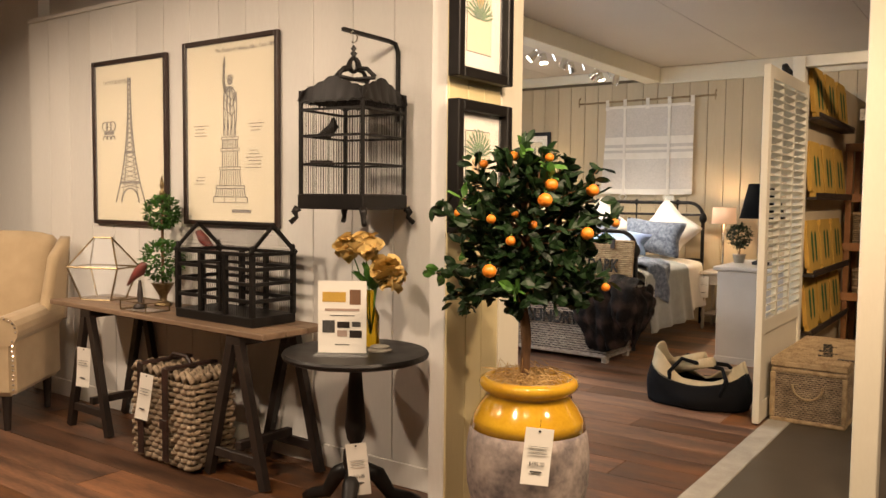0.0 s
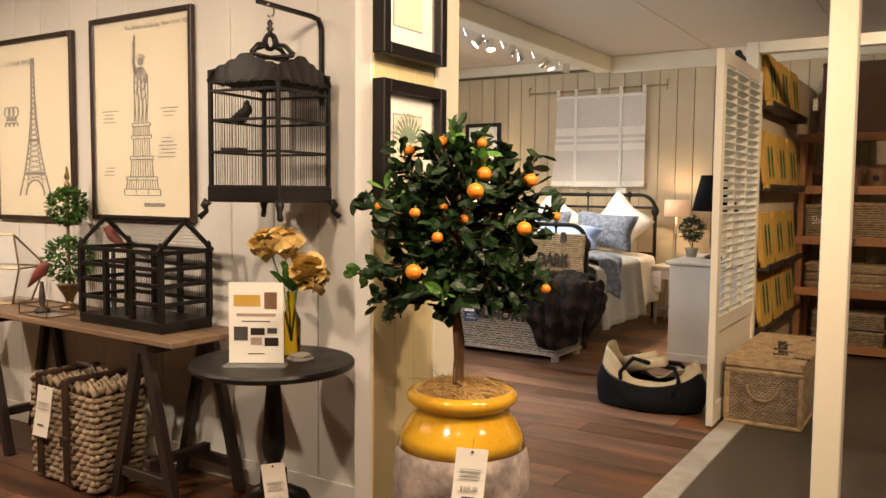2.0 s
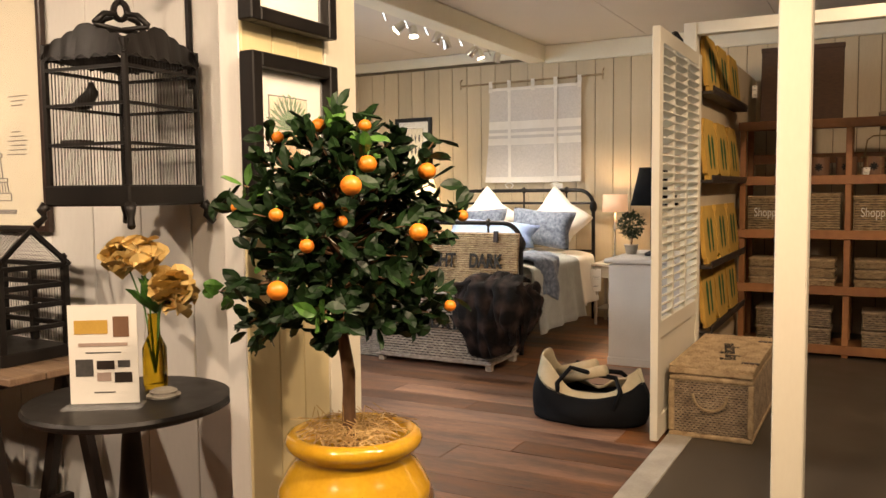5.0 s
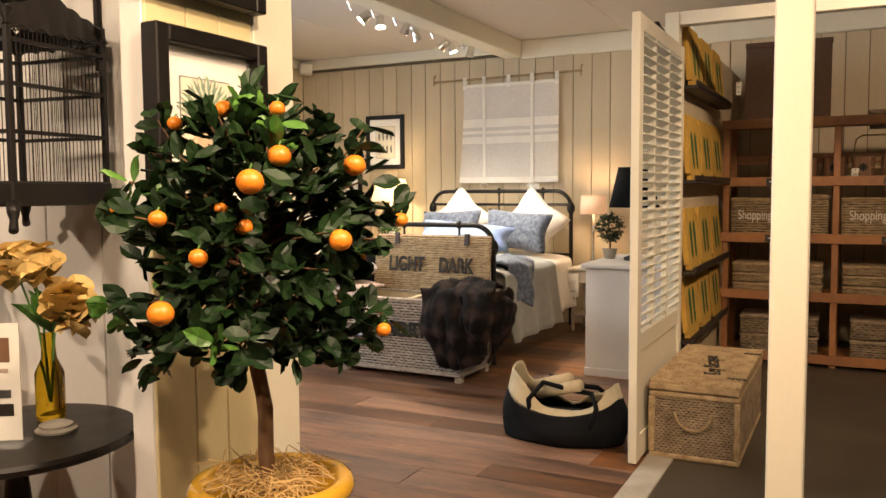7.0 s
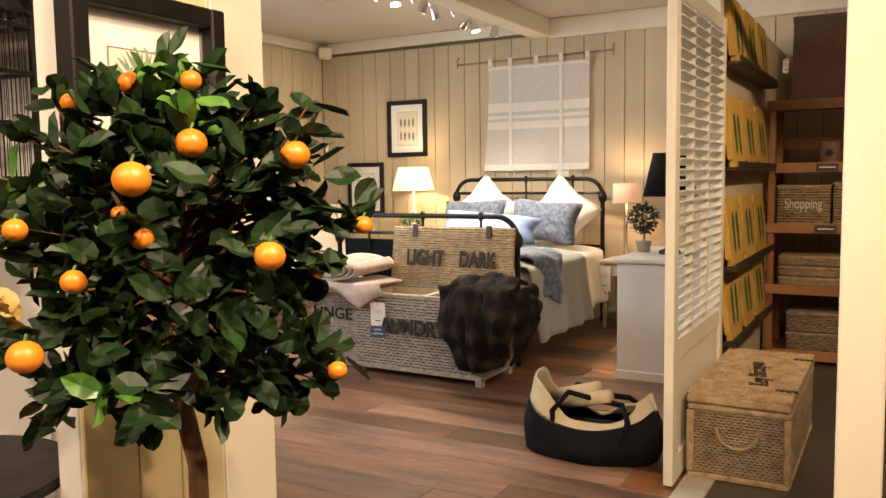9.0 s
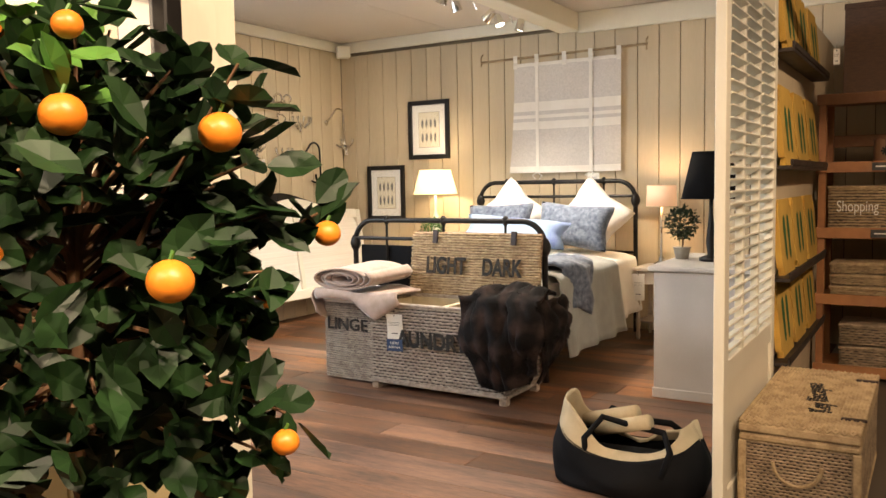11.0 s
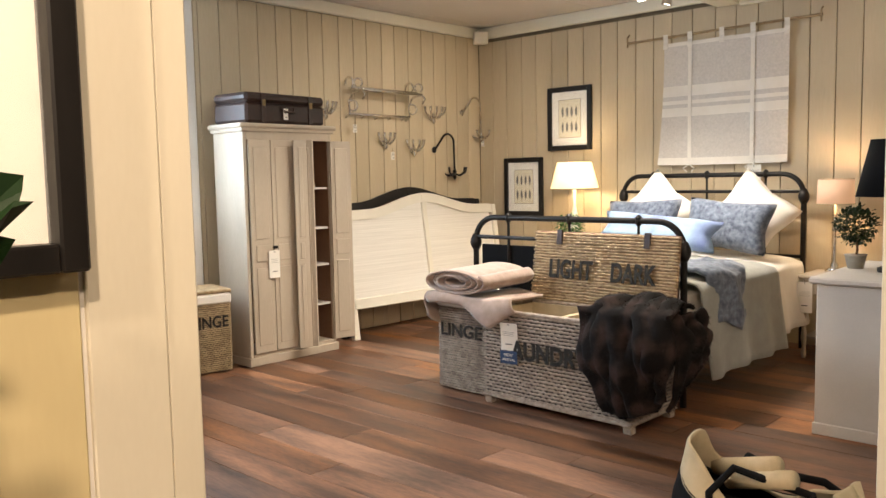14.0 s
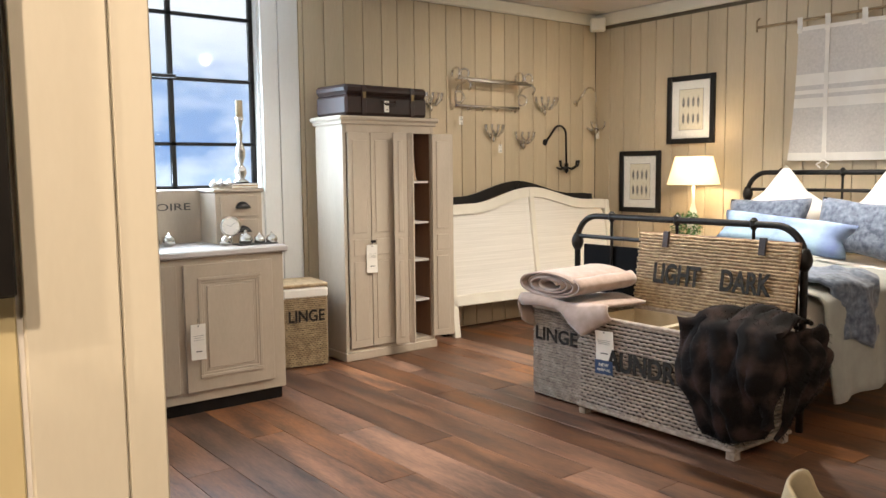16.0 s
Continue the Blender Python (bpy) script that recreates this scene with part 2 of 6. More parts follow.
M_BURLAP = mat("printed_burlap", (0.50, 0.36, 0.25), (0.34, 0.22, 0.15), 0.9, scale=30, bump=0.3)
M_WEAVE = mat("brown_woven_blind", (0.085, 0.045, 0.025), (0.05, 0.026, 0.015), 0.85, scale=20, bump=0.4, stretch=(1, 1, 6))


def glassy(name, color, rough=0.02, trans=1.0, alpha=1.0):
    m, n, l, b = nodes(name)
    b.inputs["Base Color"].default_value = (*color, 1)
    b.inputs["Roughness"].default_value = rough
    b.inputs["Transmission Weight"].default_value = trans
    b.inputs["IOR"].default_value = 1.45
    b.inputs["Alpha"].default_value = alpha
    return m


M_GLASS = glassy("clear_glass", (0.95, 0.97, 0.96))
M_GLASSTH = glassy("thin_pane", (0.9, 0.93, 0.95), 0.05, 0.0, 0.12)
M_AMBER = glassy("amber_glass", (0.75, 0.5, 0.03), 0.03)


def sheer():
    m, n, l, b = nodes("sheer_white_voile")
    b.inputs["Base Color"].default_value = (0.80, 0.75, 0.70, 1)
    b.inputs["Roughness"].default_value = 0.9
    b.inputs["Transmission Weight"].default_value = 0.0
    tc, t = n.new("ShaderNodeTexCoord"), n.new("ShaderNodeTexNoise")
    t.inputs["Scale"].default_value = 60
    l.new(tc.outputs["Object"], t.inputs["Vector"])
    mr = n.new("ShaderNodeMapRange")
    mr.inputs["To Min"].default_value, mr.inputs["To Max"].default_value = 0.58, 0.84
    l.new(t.outputs["Fac"], mr.inputs["Value"])
    l.new(mr.outputs[0], b.inputs["Alpha"])
    return m


M_SHEER = sheer()


def glow(name, color, base, strength):
    m, n, l, b = nodes(name)
    b.inputs["Base Color"].default_value = (*base, 1)
    b.inputs["Roughness"].default_value = 0.8
    b.inputs["Emission Color"].default_value = (*color, 1)
    b.inputs["Emission Strength"].default_value = strength
    return m


M_BULB = glow("lit_lamp_face", (1, 0.86, 0.62), (1, 1, 1), 22)
M_SHADEW = glow("lit_cream_shade", (1, 0.70, 0.36), (0.8, 0.75, 0.6), 1.3)
M_SHADEP = glow("lit_patterned_shade", (1, 0.55, 0.28), (0.55, 0.36, 0.26), 0.45)


def outside():
    m, n, l, b = nodes("hazy_daylight_backdrop")
    tc, t, r = n.new("ShaderNodeTexCoord"), n.new("ShaderNodeTexNoise"), n.new("ShaderNodeValToRGB")
    t.inputs["Scale"].default_value, t.inputs["Detail"].default_value = 1.1, 5
    mp = n.new("ShaderNodeMapping")
    mp.inputs["Scale"].default_value = (1, 1, 2.2)
    l.new(tc.outputs["Object"], mp.inputs[0])
    l.new(mp.outputs[0], t.inputs["Vector"])
    r.color_ramp.elements[0].color, r.color_ramp.elements[1].color = (0.18, 0.36, 0.72, 1), (0.75, 0.86, 1.0, 1)
    r.color_ramp.elements[0].position, r.color_ramp.elements[1].position = 0.4, 0.66
    sep, mr, mix = n.new("ShaderNodeSeparateXYZ"), n.new("ShaderNodeMapRange"), n.new("ShaderNodeMix")
    l.new(tc.outputs["Object"], sep.inputs[0])
    mr.inputs["From Min"].default_value, mr.inputs["From Max"].default_value = 2.2, 2.9
    l.new(sep.outputs["Z"], mr.inputs["Value"])
    mix.data_type = "RGBA"
    l.new(mr.outputs[0], mix.inputs["Factor"])
    l.new(t.outputs["Fac"], r.inputs[0])
    l.new(r.outputs[0], mix.inputs["A"])
    mix.inputs["B"].default_value = (1, 1, 1, 1)
    l.new(mix.outputs["Result"], b.inputs["Emission Color"])
    b.inputs["Base Color"].default_value = (0, 0, 0, 1)
    b.inputs["Emission Strength"].default_value = 1.15
    return m


M_OUT = outside()

# ---- mesh helpers ----
rnd = random.Random(7)


def box(bm, c, s, m=None):
    mm = (m or Matrix()) @ Matrix.LocRotScale(c, None, s)
    return bmesh.ops.create_cube(bm, size=1.0, matrix=mm)["verts"]


def block(lo, hi, bevel=0.0):
    """A bevelled block between two corners."""
    bm = bmesh.new()
    box(bm, [(a + b) / 2 for a, b in zip(lo, hi)], [b - a for a, b in zip(lo, hi)])
    if bevel:
        bmesh.ops.bevel(bm, geom=bm.edges[:], offset=bevel, segments=1, affect="EDGES")
    return bm


def tube(bm, pts, r, n=8):
    """A round bar along points; r may be one radius or one a point."""
    pts = [Vector(p) for p in pts]
    rs = r if isinstance(r, (list, tuple)) else [r] * len(pts)
    rings = []
    up = None
    for i, p in enumerate(pts):
        d = (pts[min(i + 1, len(pts) - 1)] - pts[max(i - 1, 0)]).normalized()
        if up is None:
            up = d.orthogonal().normalized()
        up = (up - d * up.dot(d)).normalized()
        side = d.cross(up)
        rings.append([bm.verts.new(p + rs[i] * (math.cos(a) * up + math.sin(a) * side)) for a in (2 * math.pi * k / n for k in range(n))])
    for a, b in zip(rings, rings[1:]):
        for k in range(n):
            bm.faces.new((a[k], a[(k + 1) % n], b[(k + 1) % n], b[k]))
    bm.faces.new(rings[0][::-1])
    bm.faces.new(rings[-1])


def arc(c, r, a0, a1, n, u=(1, 0, 0), v=(0, 0, 1)):
    c, u, v = Vector(c), Vector(u), Vector(v)
    return [c + r * (math.cos(radians(a0 + (a1 - a0) * i / n)) * u + math.sin(radians(a0 + (a1 - a0) * i / n)) * v) for i in range(n + 1)]


def lathe(bm, prof, n=28, c=(0, 0, 0)):
    """A turned shape from (radius, height) pairs."""
    rings = [[bm.verts.new((c[0] + r * math.cos(2 * math.pi * k / n), c[1] + r * math.sin(2 * math.pi * k / n), c[2] + z)) for k in range(n)] for r, z in prof]
    for a, b in zip(rings, rings[1:]):
        for k in range(n):
            bm.faces.new((a[k], a[(k + 1) % n], b[(k + 1) % n], b[k]))
    bm.faces.new(rings[0][::-1])
    bm.faces.new(rings[-1])


def sheet(bm, fn, nu, nv, thick=0.0):
    """A curved sheet from fn(u, v), with thickness."""
    g = [[bm.verts.new(fn(i / nu, j / nv)) for j in range(nv + 1)] for i in range(nu + 1)]
    fs = [bm.faces.new((g[i][j], g[i + 1][j], g[i + 1][j + 1], g[i][j + 1])) for i in range(nu) for j in range(nv)]
    if thick:
        bm.normal_update()
        bmesh.ops.solidify(bm, geom=fs, thickness=thick)
        bmesh.ops.recalc_face_normals(bm, faces=bm.faces[:])


def cushion(bm, w, h, d, m=Matrix(), n=14, pinch=0.13):
    """A stuffed cushion, w by h, with pulled corners."""
    def fn(s):
        def f(u, v):
            x, y = 2 * u - 1, 2 * v - 1
            k = 1 - pinch * (1 - abs(x) ** 2 * abs(y) ** 2) * (abs(x) ** 6 * (1 - abs(y)) + abs(y) ** 6 * (1 - abs(x)))
            puff = max(0.0, (1 - x ** 4) * (1 - y ** 4)) ** 0.5
            wob = 0.012 * noise.noise(Vector((x * 2.3, y * 2.3, s * 3.1 + w * 9)))
            return m @ Vector((x * w / 2 * k, s * (d / 2 * puff + wob * puff), y * h / 2 * k))
        return f
    sheet(bm, fn(1), n, n)
    sheet(bm, fn(-1), n, n)
    bmesh.ops.remove_doubles(bm, verts=bm.verts[:], dist=1e-4)
    bmesh.ops.recalc_face_normals(bm, faces=bm.faces[:])


def part(name, bm, material, parent, label="", smooth=False):
    me = bpy.data.meshes.new(name)
    bm.normal_update()
    bm.to_mesh(me)
    bm.free()
    if smooth:
        me.polygons.foreach_set("use_smooth", [True] * len(me.polygons))
    me.materials.append(material)
    ob = new(name, me)
    ob.parent = parent
    if label:
        ob["label"] = label
    return ob


def share(name, me, parent, m):
    ob = new(name, me)
    ob.parent = parent
    ob.matrix_basis = m
    return ob


def thing(name, label, category, m=Matrix(), group="", kind=""):
    ob = new(name)
    ob.matrix_world = m
    return tagged(ob, label, category, group, kind)


def lettering(name, text, size, m, parent, material, depth=0.001, width=None, bold=0.0):
    """Built-in lettering as a thin mesh; its plane is local xy."""
    cu = bpy.data.curves.new(name, "FONT")
    cu.body, cu.size, cu.extrude, cu.align_x, cu.offset = text, size, depth, "CENTER", bold
    tmp = bpy.data.objects.new("tmp", cu)
    me = bpy.data.meshes.new_from_object(tmp)
    bpy.data.objects.remove(tmp)
    if width and len(me.vertices):
        xs = [v.co.x for v in me.vertices]
        me.transform(Matrix.Diagonal((width / (max(xs) - min(xs)), 1, 1, 1)))
    me.materials.clear()
    me.materials.append(material)
    ob = new(name, me)
    ob.parent = parent
    ob.matrix_basis = m
    return ob


def weave(bm, o, u, v, w, h, rows, r, wave, out):
    """Woven strands: rows of bars that swell out and in past the stakes."""
    o, u, v, out = Vector(o), Vector(u), Vector(v), Vector(out)
    n = max(2, round(w / wave))
    for j in range(rows):
        z = (j + 0.5) * h / rows
        pts = []
        for i in range(2 * n + 1):
            s = i / (2 * n)
            k = 1 if (i + j) % 2 else -1
            pts.append(o + u * (s * w) + v * (z + rnd.uniform(-1, 1) * r * 0.25) + out * (k * r * 0.95))
        tube(bm, pts, r, 5)


def wicker_box(parent, name, lo, hi, rows, r, wave, material):
    """Four woven sides of a basket body."""
    (x0, y0, z0), (x1, y1, z1) = lo, hi
    for o, u, w, out in (((x0, y0, z0), (1, 0, 0), x1 - x0, (0, -1, 0)), ((x1, y0, z0), (0, 1, 0), y1 - y0, (1, 0, 0)),
                         ((x0, y1, z0), (1, 0, 0), x1 - x0, (0, 1, 0)), ((x0, y0, z0), (0, 1, 0), y1 - y0, (-1, 0, 0))):
        bm = bmesh.new()
        weave(bm, o, u, (0, 0, 1), w, z1 - z0, rows, r, wave, out)
        tagged(part(name, bm, material, parent, smooth=True), kind="stuff")


def leaf(bm, m, l=0.06, w=0.03):
    """A pointed, folded leaf."""
    half = [(l * 0.14, w * 0.24), (l * 0.38, w * 0.47), (l * 0.64, w * 0.46), (l * 0.86, w * 0.25)]
    pts = [(0, 0, 0)] + [(x, y, 0.05 * w) for x, y in half] + [(l, 0, -l * 0.08)] + [(x, -y, 0.05 * w) for x, y in reversed(half)]
    v = [bm.verts.new(m @ Vector(p)) for p in pts]
    c = bm.verts.new(m @ Vector((l * 0.5, 0, -w * 0.13)))
    for i in range(len(v)):
        bm.faces.new((v[i], v[(i + 1) % len(v)], c))


def clump(bm, c, r, n, l, w, squash=1.0, fill=0.55):
    """A ball of small leaves with gaps."""
    for _ in range(n):
        d = Vector((rnd.gauss(0, 1), rnd.gauss(0, 1), rnd.gauss(0, 1))).normalized()
        p = Vector(c) + d * r * rnd.uniform(fill, 1.0)
        q = (d + 0.7 * Vector((rnd.gauss(0, 1), rnd.gauss(0, 1), rnd.gauss(0, 1)))).to_track_quat("X", "Z")
        leaf(bm, Matrix.LocRotScale(p, q, None), l * rnd.uniform(0.75, 1.2), w * rnd.uniform(0.8, 1.2))


def price_tag(m, w, h, parent=None, label="white card price tag on a string", name="price_tag", price=""):
    t = thing(name, label, "price tag", m)
    bm = bmesh.new()
    sheet(bm, lambda u, v: (w * (u - 0.5), 0.004 * math.sin(3 * v), -h * v), 2, 5, 0.0012)
    part("card", bm, M_CARD, t)
    bm = bmesh.new()
    tube(bm, [(0, 0.002, 0), (0, 0.004, 0.03)], 0.0009, 4)
    tube(bm, [(0.0, -0.002, -0.01), (0, -0.0035, -0.01)], 0.004, 8)
    part("string", bm, M_INK, t)
    for k, (z, ww) in enumerate(((0.32, 0.7), (0.38, 0.6), (0.44, 0.66), (0.75, 0.4))):
        part("printed_line", block((-w * ww / 2, -0.0052, -h * z - 0.0012 - 0.004 * (k == 3)), (w * ww / 2, -0.0048 + 0.002, -h * z)), M_SLATE, t)
    if price:
        lettering("price", price, 0.02, pose(0, -0.0055, -h * 0.66, 90, 0, 0), t, M_SLATE, 0.0003, w * 0.55)
    return t


# ---- structure ----
CEIL = 2.81


def setting(name, label, category="wall"):
    return thing(name, label, category, kind="structure")


fl = setting("floor", "reclaimed dark brown timber floorboards with worn patches", "floor")
part("underlay", block((-6.6, -1.6, -0.06), (-0.74, 9.3, -0.018)), M_GROOVE, fl)
part("edge_strip", block((-0.74, -1.6, -0.05), (-0.61, 9.3, 0.006), 0.004), M_STRIP, fl, "worn pale grey edging strip")
co = setting("concrete_floor", "dark brown sealed concrete aisle floor", "floor")
part("slab", block((-0.61, -1.6, -0.06), (4.0, 9.3, 0.0)), M_CONC, co)
ce = setting("ceiling", "pale warm-grey painted panelled ceiling with fine joints", "ceiling")
bm = bmesh.new()
for i in range(9):
    box(bm, (-6.6 + 1.2 * i + 0.6, 3.8, CEIL + 0.02), (1.194, 11.0, 0.04))
box(bm, (-1.3, 3.8, CEIL + 0.06), (10.8, 11.0, 0.04))
part("panel", bm, M_CEIL, ce)
beam = setting("ceiling_beam", "cream painted boxed ceiling beam", "beam")
part("casing", block((-3.06, 3.6, 2.645), (-2.87, 9.2, CEIL - 0.002), 0.006), M_TRIM, beam)


def boards(parent, a, b, z0, z1, width, normal, material, t=0.016, gap=0.006, name="board"):
    """Upright boards from a to b in plan, standing t proud of the backing."""
    a, b, nrm = Vector((*a, 0)), Vector((*b, 0)), Vector((*normal, 0))
    ln, u = (b - a).length, (b - a).normalized()
    s = 0.0
    while s < ln - 0.01:
        w = min(width * rnd.uniform(0.9, 1.1), ln - s)
        bm = block((gap / 2, -t, z0), (w - gap / 2, 0.0, z1), 0.003)
        o = part(name, bm, material, parent)
        o.matrix_basis = Matrix.Translation(a + u * s) @ Matrix(((u.x, -nrm.x, 0, 0), (u.y, -nrm.y, 0, 0), (0, 0, 1, 0), (0, 0, 0, 1)))
        s += w


wn_ = setting("wall_north", "beige vertical-board bedroom wall with dark grooves")
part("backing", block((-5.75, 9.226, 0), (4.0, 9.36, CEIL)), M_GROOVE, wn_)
boards(wn_, (-5.58, 9.226), (1.9, 9.226), 0.0, CEIL - 0.14, 0.185, (0, -1), M_BEIGE)
ww = setting("wall_west", "beige vertical-board wall with a tall window opening")
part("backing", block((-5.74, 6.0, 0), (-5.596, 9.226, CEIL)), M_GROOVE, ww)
part("backing", block((-5.74, 3.5, 0), (-5.596, 6.0, 1.24)), M_WALL, ww)
part("backing", block((-5.74, 3.5, 2.72), (-5.596, 6.0, CEIL)), M_WALL, ww)
part("backing", block((-5.74, 3.5, 1.24), (-5.596, 4.1, 2.72)), M_WALL, ww)
part("backing", block((-5.74, 5.68, 1.24), (-5.596, 6.0, 2.72)), M_WALL, ww)
boards(ww, (-5.596, 9.21), (-5.596, 6.0), 0.0, CEIL - 0.10, 0.165, (1, 0), M_BEIGE)
for y0, y1 in ((5.70, 5.83), (5.836, 5.995)):
    part("lining_board", block((-5.596, y0, 0.0), (-5.572, y1, CEIL - 0.10), 0.003), M_WALL, ww, "white painted window lining board")
cr = setting("trim", "cream crown moulding along the wall tops", "trim")
for lo, hi in (((-5.596, 9.165, 2.70), (-3.06, 9.208, CEIL - 0.002)), ((-2.87, 9.16, 2.63), (1.9, 9.208, CEIL - 0.002)), ((-5.578, 3.6, 2.71), (-5.535, 9.165, CEIL - 0.002))):
    part("moulding", block(lo, hi, 0.008), M_TRIM, cr)

ws = setting("wall_south", "white painted vertical-board partition wall behind the pictures")
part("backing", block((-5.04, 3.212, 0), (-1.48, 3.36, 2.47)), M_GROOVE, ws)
boards(ws, (-5.04, 3.212), (-1.49, 3.212), 0.0, 2.47, 0.235, (0, -1), M_WALL, gap=0.0035)
part("cap", block((-5.04, 3.19, 2.472), (-1.48, 3.37, 2.50), 0.004), M_WALL, ws)
part("baseboard", block((-5.04, 3.183, 0), (-1.49, 3.196, 0.11), 0.003), M_WALL, ws)
part("corner_post", block((-1.49, 2.93, 0), (-1.412, 3.36, CEIL), 0.004), M_WALL, ws, "white painted timber corner post")
we = setting("wall_return", "pale yellow board wall return with cream trim end")
part("backing", block((-1.60, 3.36, 0), (-1.43, 3.50, CEIL)), M_TRIM, we)
boards(we, (-1.42, 2.932), (-1.42, 3.333), 0.0, CEIL, 0.135, (1, 0), M_YELLOW, gap=0.003)
part("trim_board", block((-1.43, 3.335, 0), (-1.402, 3.466, CEIL), 0.003), M_TRIM, we)
part("trim_board", block((-1.47, 3.470, 0), (-1.412, 3.530, CEIL), 0.003), M_TRIM, we)
we2 = setting("wall_inner", "white partition wall facing the bedroom")
part("backing", block((-5.6, 3.38, 0), (-1.62, 3.49, CEIL)), M_WALL, we2)
wc = setting("wall_outer", "cream board walls closing the shop floor")
part("wall", block((-6.75, -1.6, 0), (-6.6, 3.3, CEIL)), M_WALL, wc)
boards(wc, (-6.6, 3.3), (-6.6, -1.6), 0, CEIL, 0.3, (1, 0), M_WALL)
part("wall", block((-6.75, 3.3, 0), (-5.1, 3.45, CEIL)), M_WALL, wc)
part("wall", block((-6.75, -1.75, 0), (4.15, -1.6, CEIL)), M_BEIGE, wc)
part("wall", block((4.0, -1.6, 0), (4.15, 9.36, CEIL)), M_BEIGE, wc)

po = setting("post", "white painted square timber post in the aisle", "post")
part("shaft", block((-0.052, 3.853, 0), (0.044, 3.945, CEIL), 0.004), M_TRIM, po)
pw = setting("wall_partition", "narrow partition wall with cream frame and header")
part("panel", block((-0.86, 6.43, 0), (-0.80, 9.2, 2.30)), M_BEIGE, pw)
part("frame_post", block((-0.865, 6.34, 0), (-0.785, 6.428, 2.34), 0.004), M_TRIM, pw)
part("header", block((-0.785, 6.345, 2.265), (3.9, 6.42, 2.34), 0.004), M_TRIM, pw)

# window in the west wall
wi = setting("window_1", "tall black steel window with hazy blue daylight", "window")
fr = bmesh.new()
for y in (4.12, 5.08, 5.665):
    box(fr, (-5.67, y, 1.98), (0.03, 0.032, 1.48))
part("window_frame", fr, M_IRON, wi)
for z in (1.255, 1.55, 1.99, 2.42, 2.705):
    part("glazing_bar", block((-5.685, 4.1, z - 0.012), (-5.655, 5.68, z + 0.012), 0.003), M_IRON, wi)
part("sash_bar", block((-5.66, 4.6, 1.985), (-5.61, 5.1, 2.01), 0.003), M_IRON, wi)
for y0, y1 in ((4.13, 5.065), (5.095, 5.65)):
    for z0, z1 in ((1.27, 1.537), (1.563, 1.977), (2.003, 2.407), (2.433, 2.69)):
        g = part("pane", block((-5.672, y0, z0), (-5.668, y1, z1)), M_GLASSTH, wi)
        g.visible_shadow = False
part("window_sill", block((-5.74, 4.1, 1.215), (-5.56, 5.68, 1.243), 0.004), M_WALL, wi)
bd = setting("backdrop", "hazy blue and white daylight outside", "backdrop")
part("haze", block((-8.02, 1.5, 0.0), (-8.0, 9.0, 5.0)), M_OUT, bd)

# ---- things ----
# louvred shutter
sh = thing("louvred_shutter", "cream painted louvred shutter panel standing ajar on the floor edge", "shutter", pose(-0.770, 5.26, 0.01))
for y0, y1 in ((0.0, 0.075), (1.0, 1.075)):
    part("stile", block((-0.02, y0, 0), (0.02, y1, 2.125), 0.003), M_TRIM, sh)
for y in (0.36, 0.68):
    part("stile", block((-0.016, y - 0.018, 0.62), (0.016, y + 0.018, 2.06), 0.003), M_TRIM, sh)
for z0, z1 in ((0.0, 0.12), (0.53, 0.62), (2.05, 2.125)):
    part("rail", block((-0.018, 0.076, z0), (0.018, 0.999, z1), 0.003), M_TRIM, sh)
part("panel", block((-0.008, 0.076, 0.12), (0.008, 0.999, 0.53), 0.003), M_TRIM, sh)
lv = block((-0.004, 0, -0.029), (0.004, 0.3, 0.029), 0.002)
me_l = part("slat", lv, M_TRIM, sh).data
first = True
for y in (0.077, 0.379, 0.699):
    for k in range(31):
        o = bpy.data.objects["slat"] if first else share("slat", me_l, sh, Matrix())
        first = False
        o.matrix_basis = pose(0, y, 0.65 + k * 0.0455, 0, 64, 0) @ Matrix.Diagonal((1, 0.94 if y < 0.6 else 1, 1, 1))

# framed prints


def framed(name, label, lo, hi, axis, material, mat_w, border, depth=0.028):
    """A framed print on a wall; axis 'y' faces -y, 'x' faces +x."""
    w, h = hi[0] - lo[0], hi[1] - lo[1]
    if axis[0] == "y":
        m = Matrix.Translation(((lo[0] + hi[0]) / 2, axis[1], (lo[1] + hi[1]) / 2))
    else:
        m = Matrix.Translation((axis[1], (lo[0] + hi[0]) / 2, (lo[1] + hi[1]) / 2)) @ pose(0, 0, 0, 0, 0, 90)
    t = thing(name, label, "picture", m)
    b = border
    for lo2, hi2 in (((-w / 2, -h / 2), (-w / 2 + b, h / 2)), ((w / 2 - b, -h / 2), (w / 2, h / 2)), ((-w / 2 + b, -h / 2), (w / 2 - b, -h / 2 + b)), ((-w / 2 + b, h / 2 - b), (w / 2 - b, h / 2))):
        part("frame_rail", block((lo2[0], -depth, lo2[1]), (hi2[0], 0, hi2[1]), 0.004), material, t)
    part("print", block((-w / 2 + b, -0.010, -h / 2 + b), (w / 2 - b, -0.002, h / 2 - b)), M_PAPER if mat_w == 0 else M_CARD, t)
    if mat_w:
        part("mount_edge", block((-w / 2 + b + mat_w - 0.004, -0.0112, -h / 2 + b + mat_w - 0.004), (w / 2 - b - mat_w + 0.004, -0.0102, h / 2 - b - mat_w + 0.004)), M_SLATE, t)
        part("art_sheet", block((-w / 2 + b + mat_w, -0.013, -h / 2 + b + mat_w), (w / 2 - b - mat_w, -0.0115, h / 2 - b - mat_w)), M_PAPER, t)
    g = part("glazing", block((-w / 2 + b, -0.020, -h / 2 + b), (w / 2 - b, -0.018, h / 2 - b)), M_GLASSTH, t)
    g.visible_shadow = False
    return t, w, h


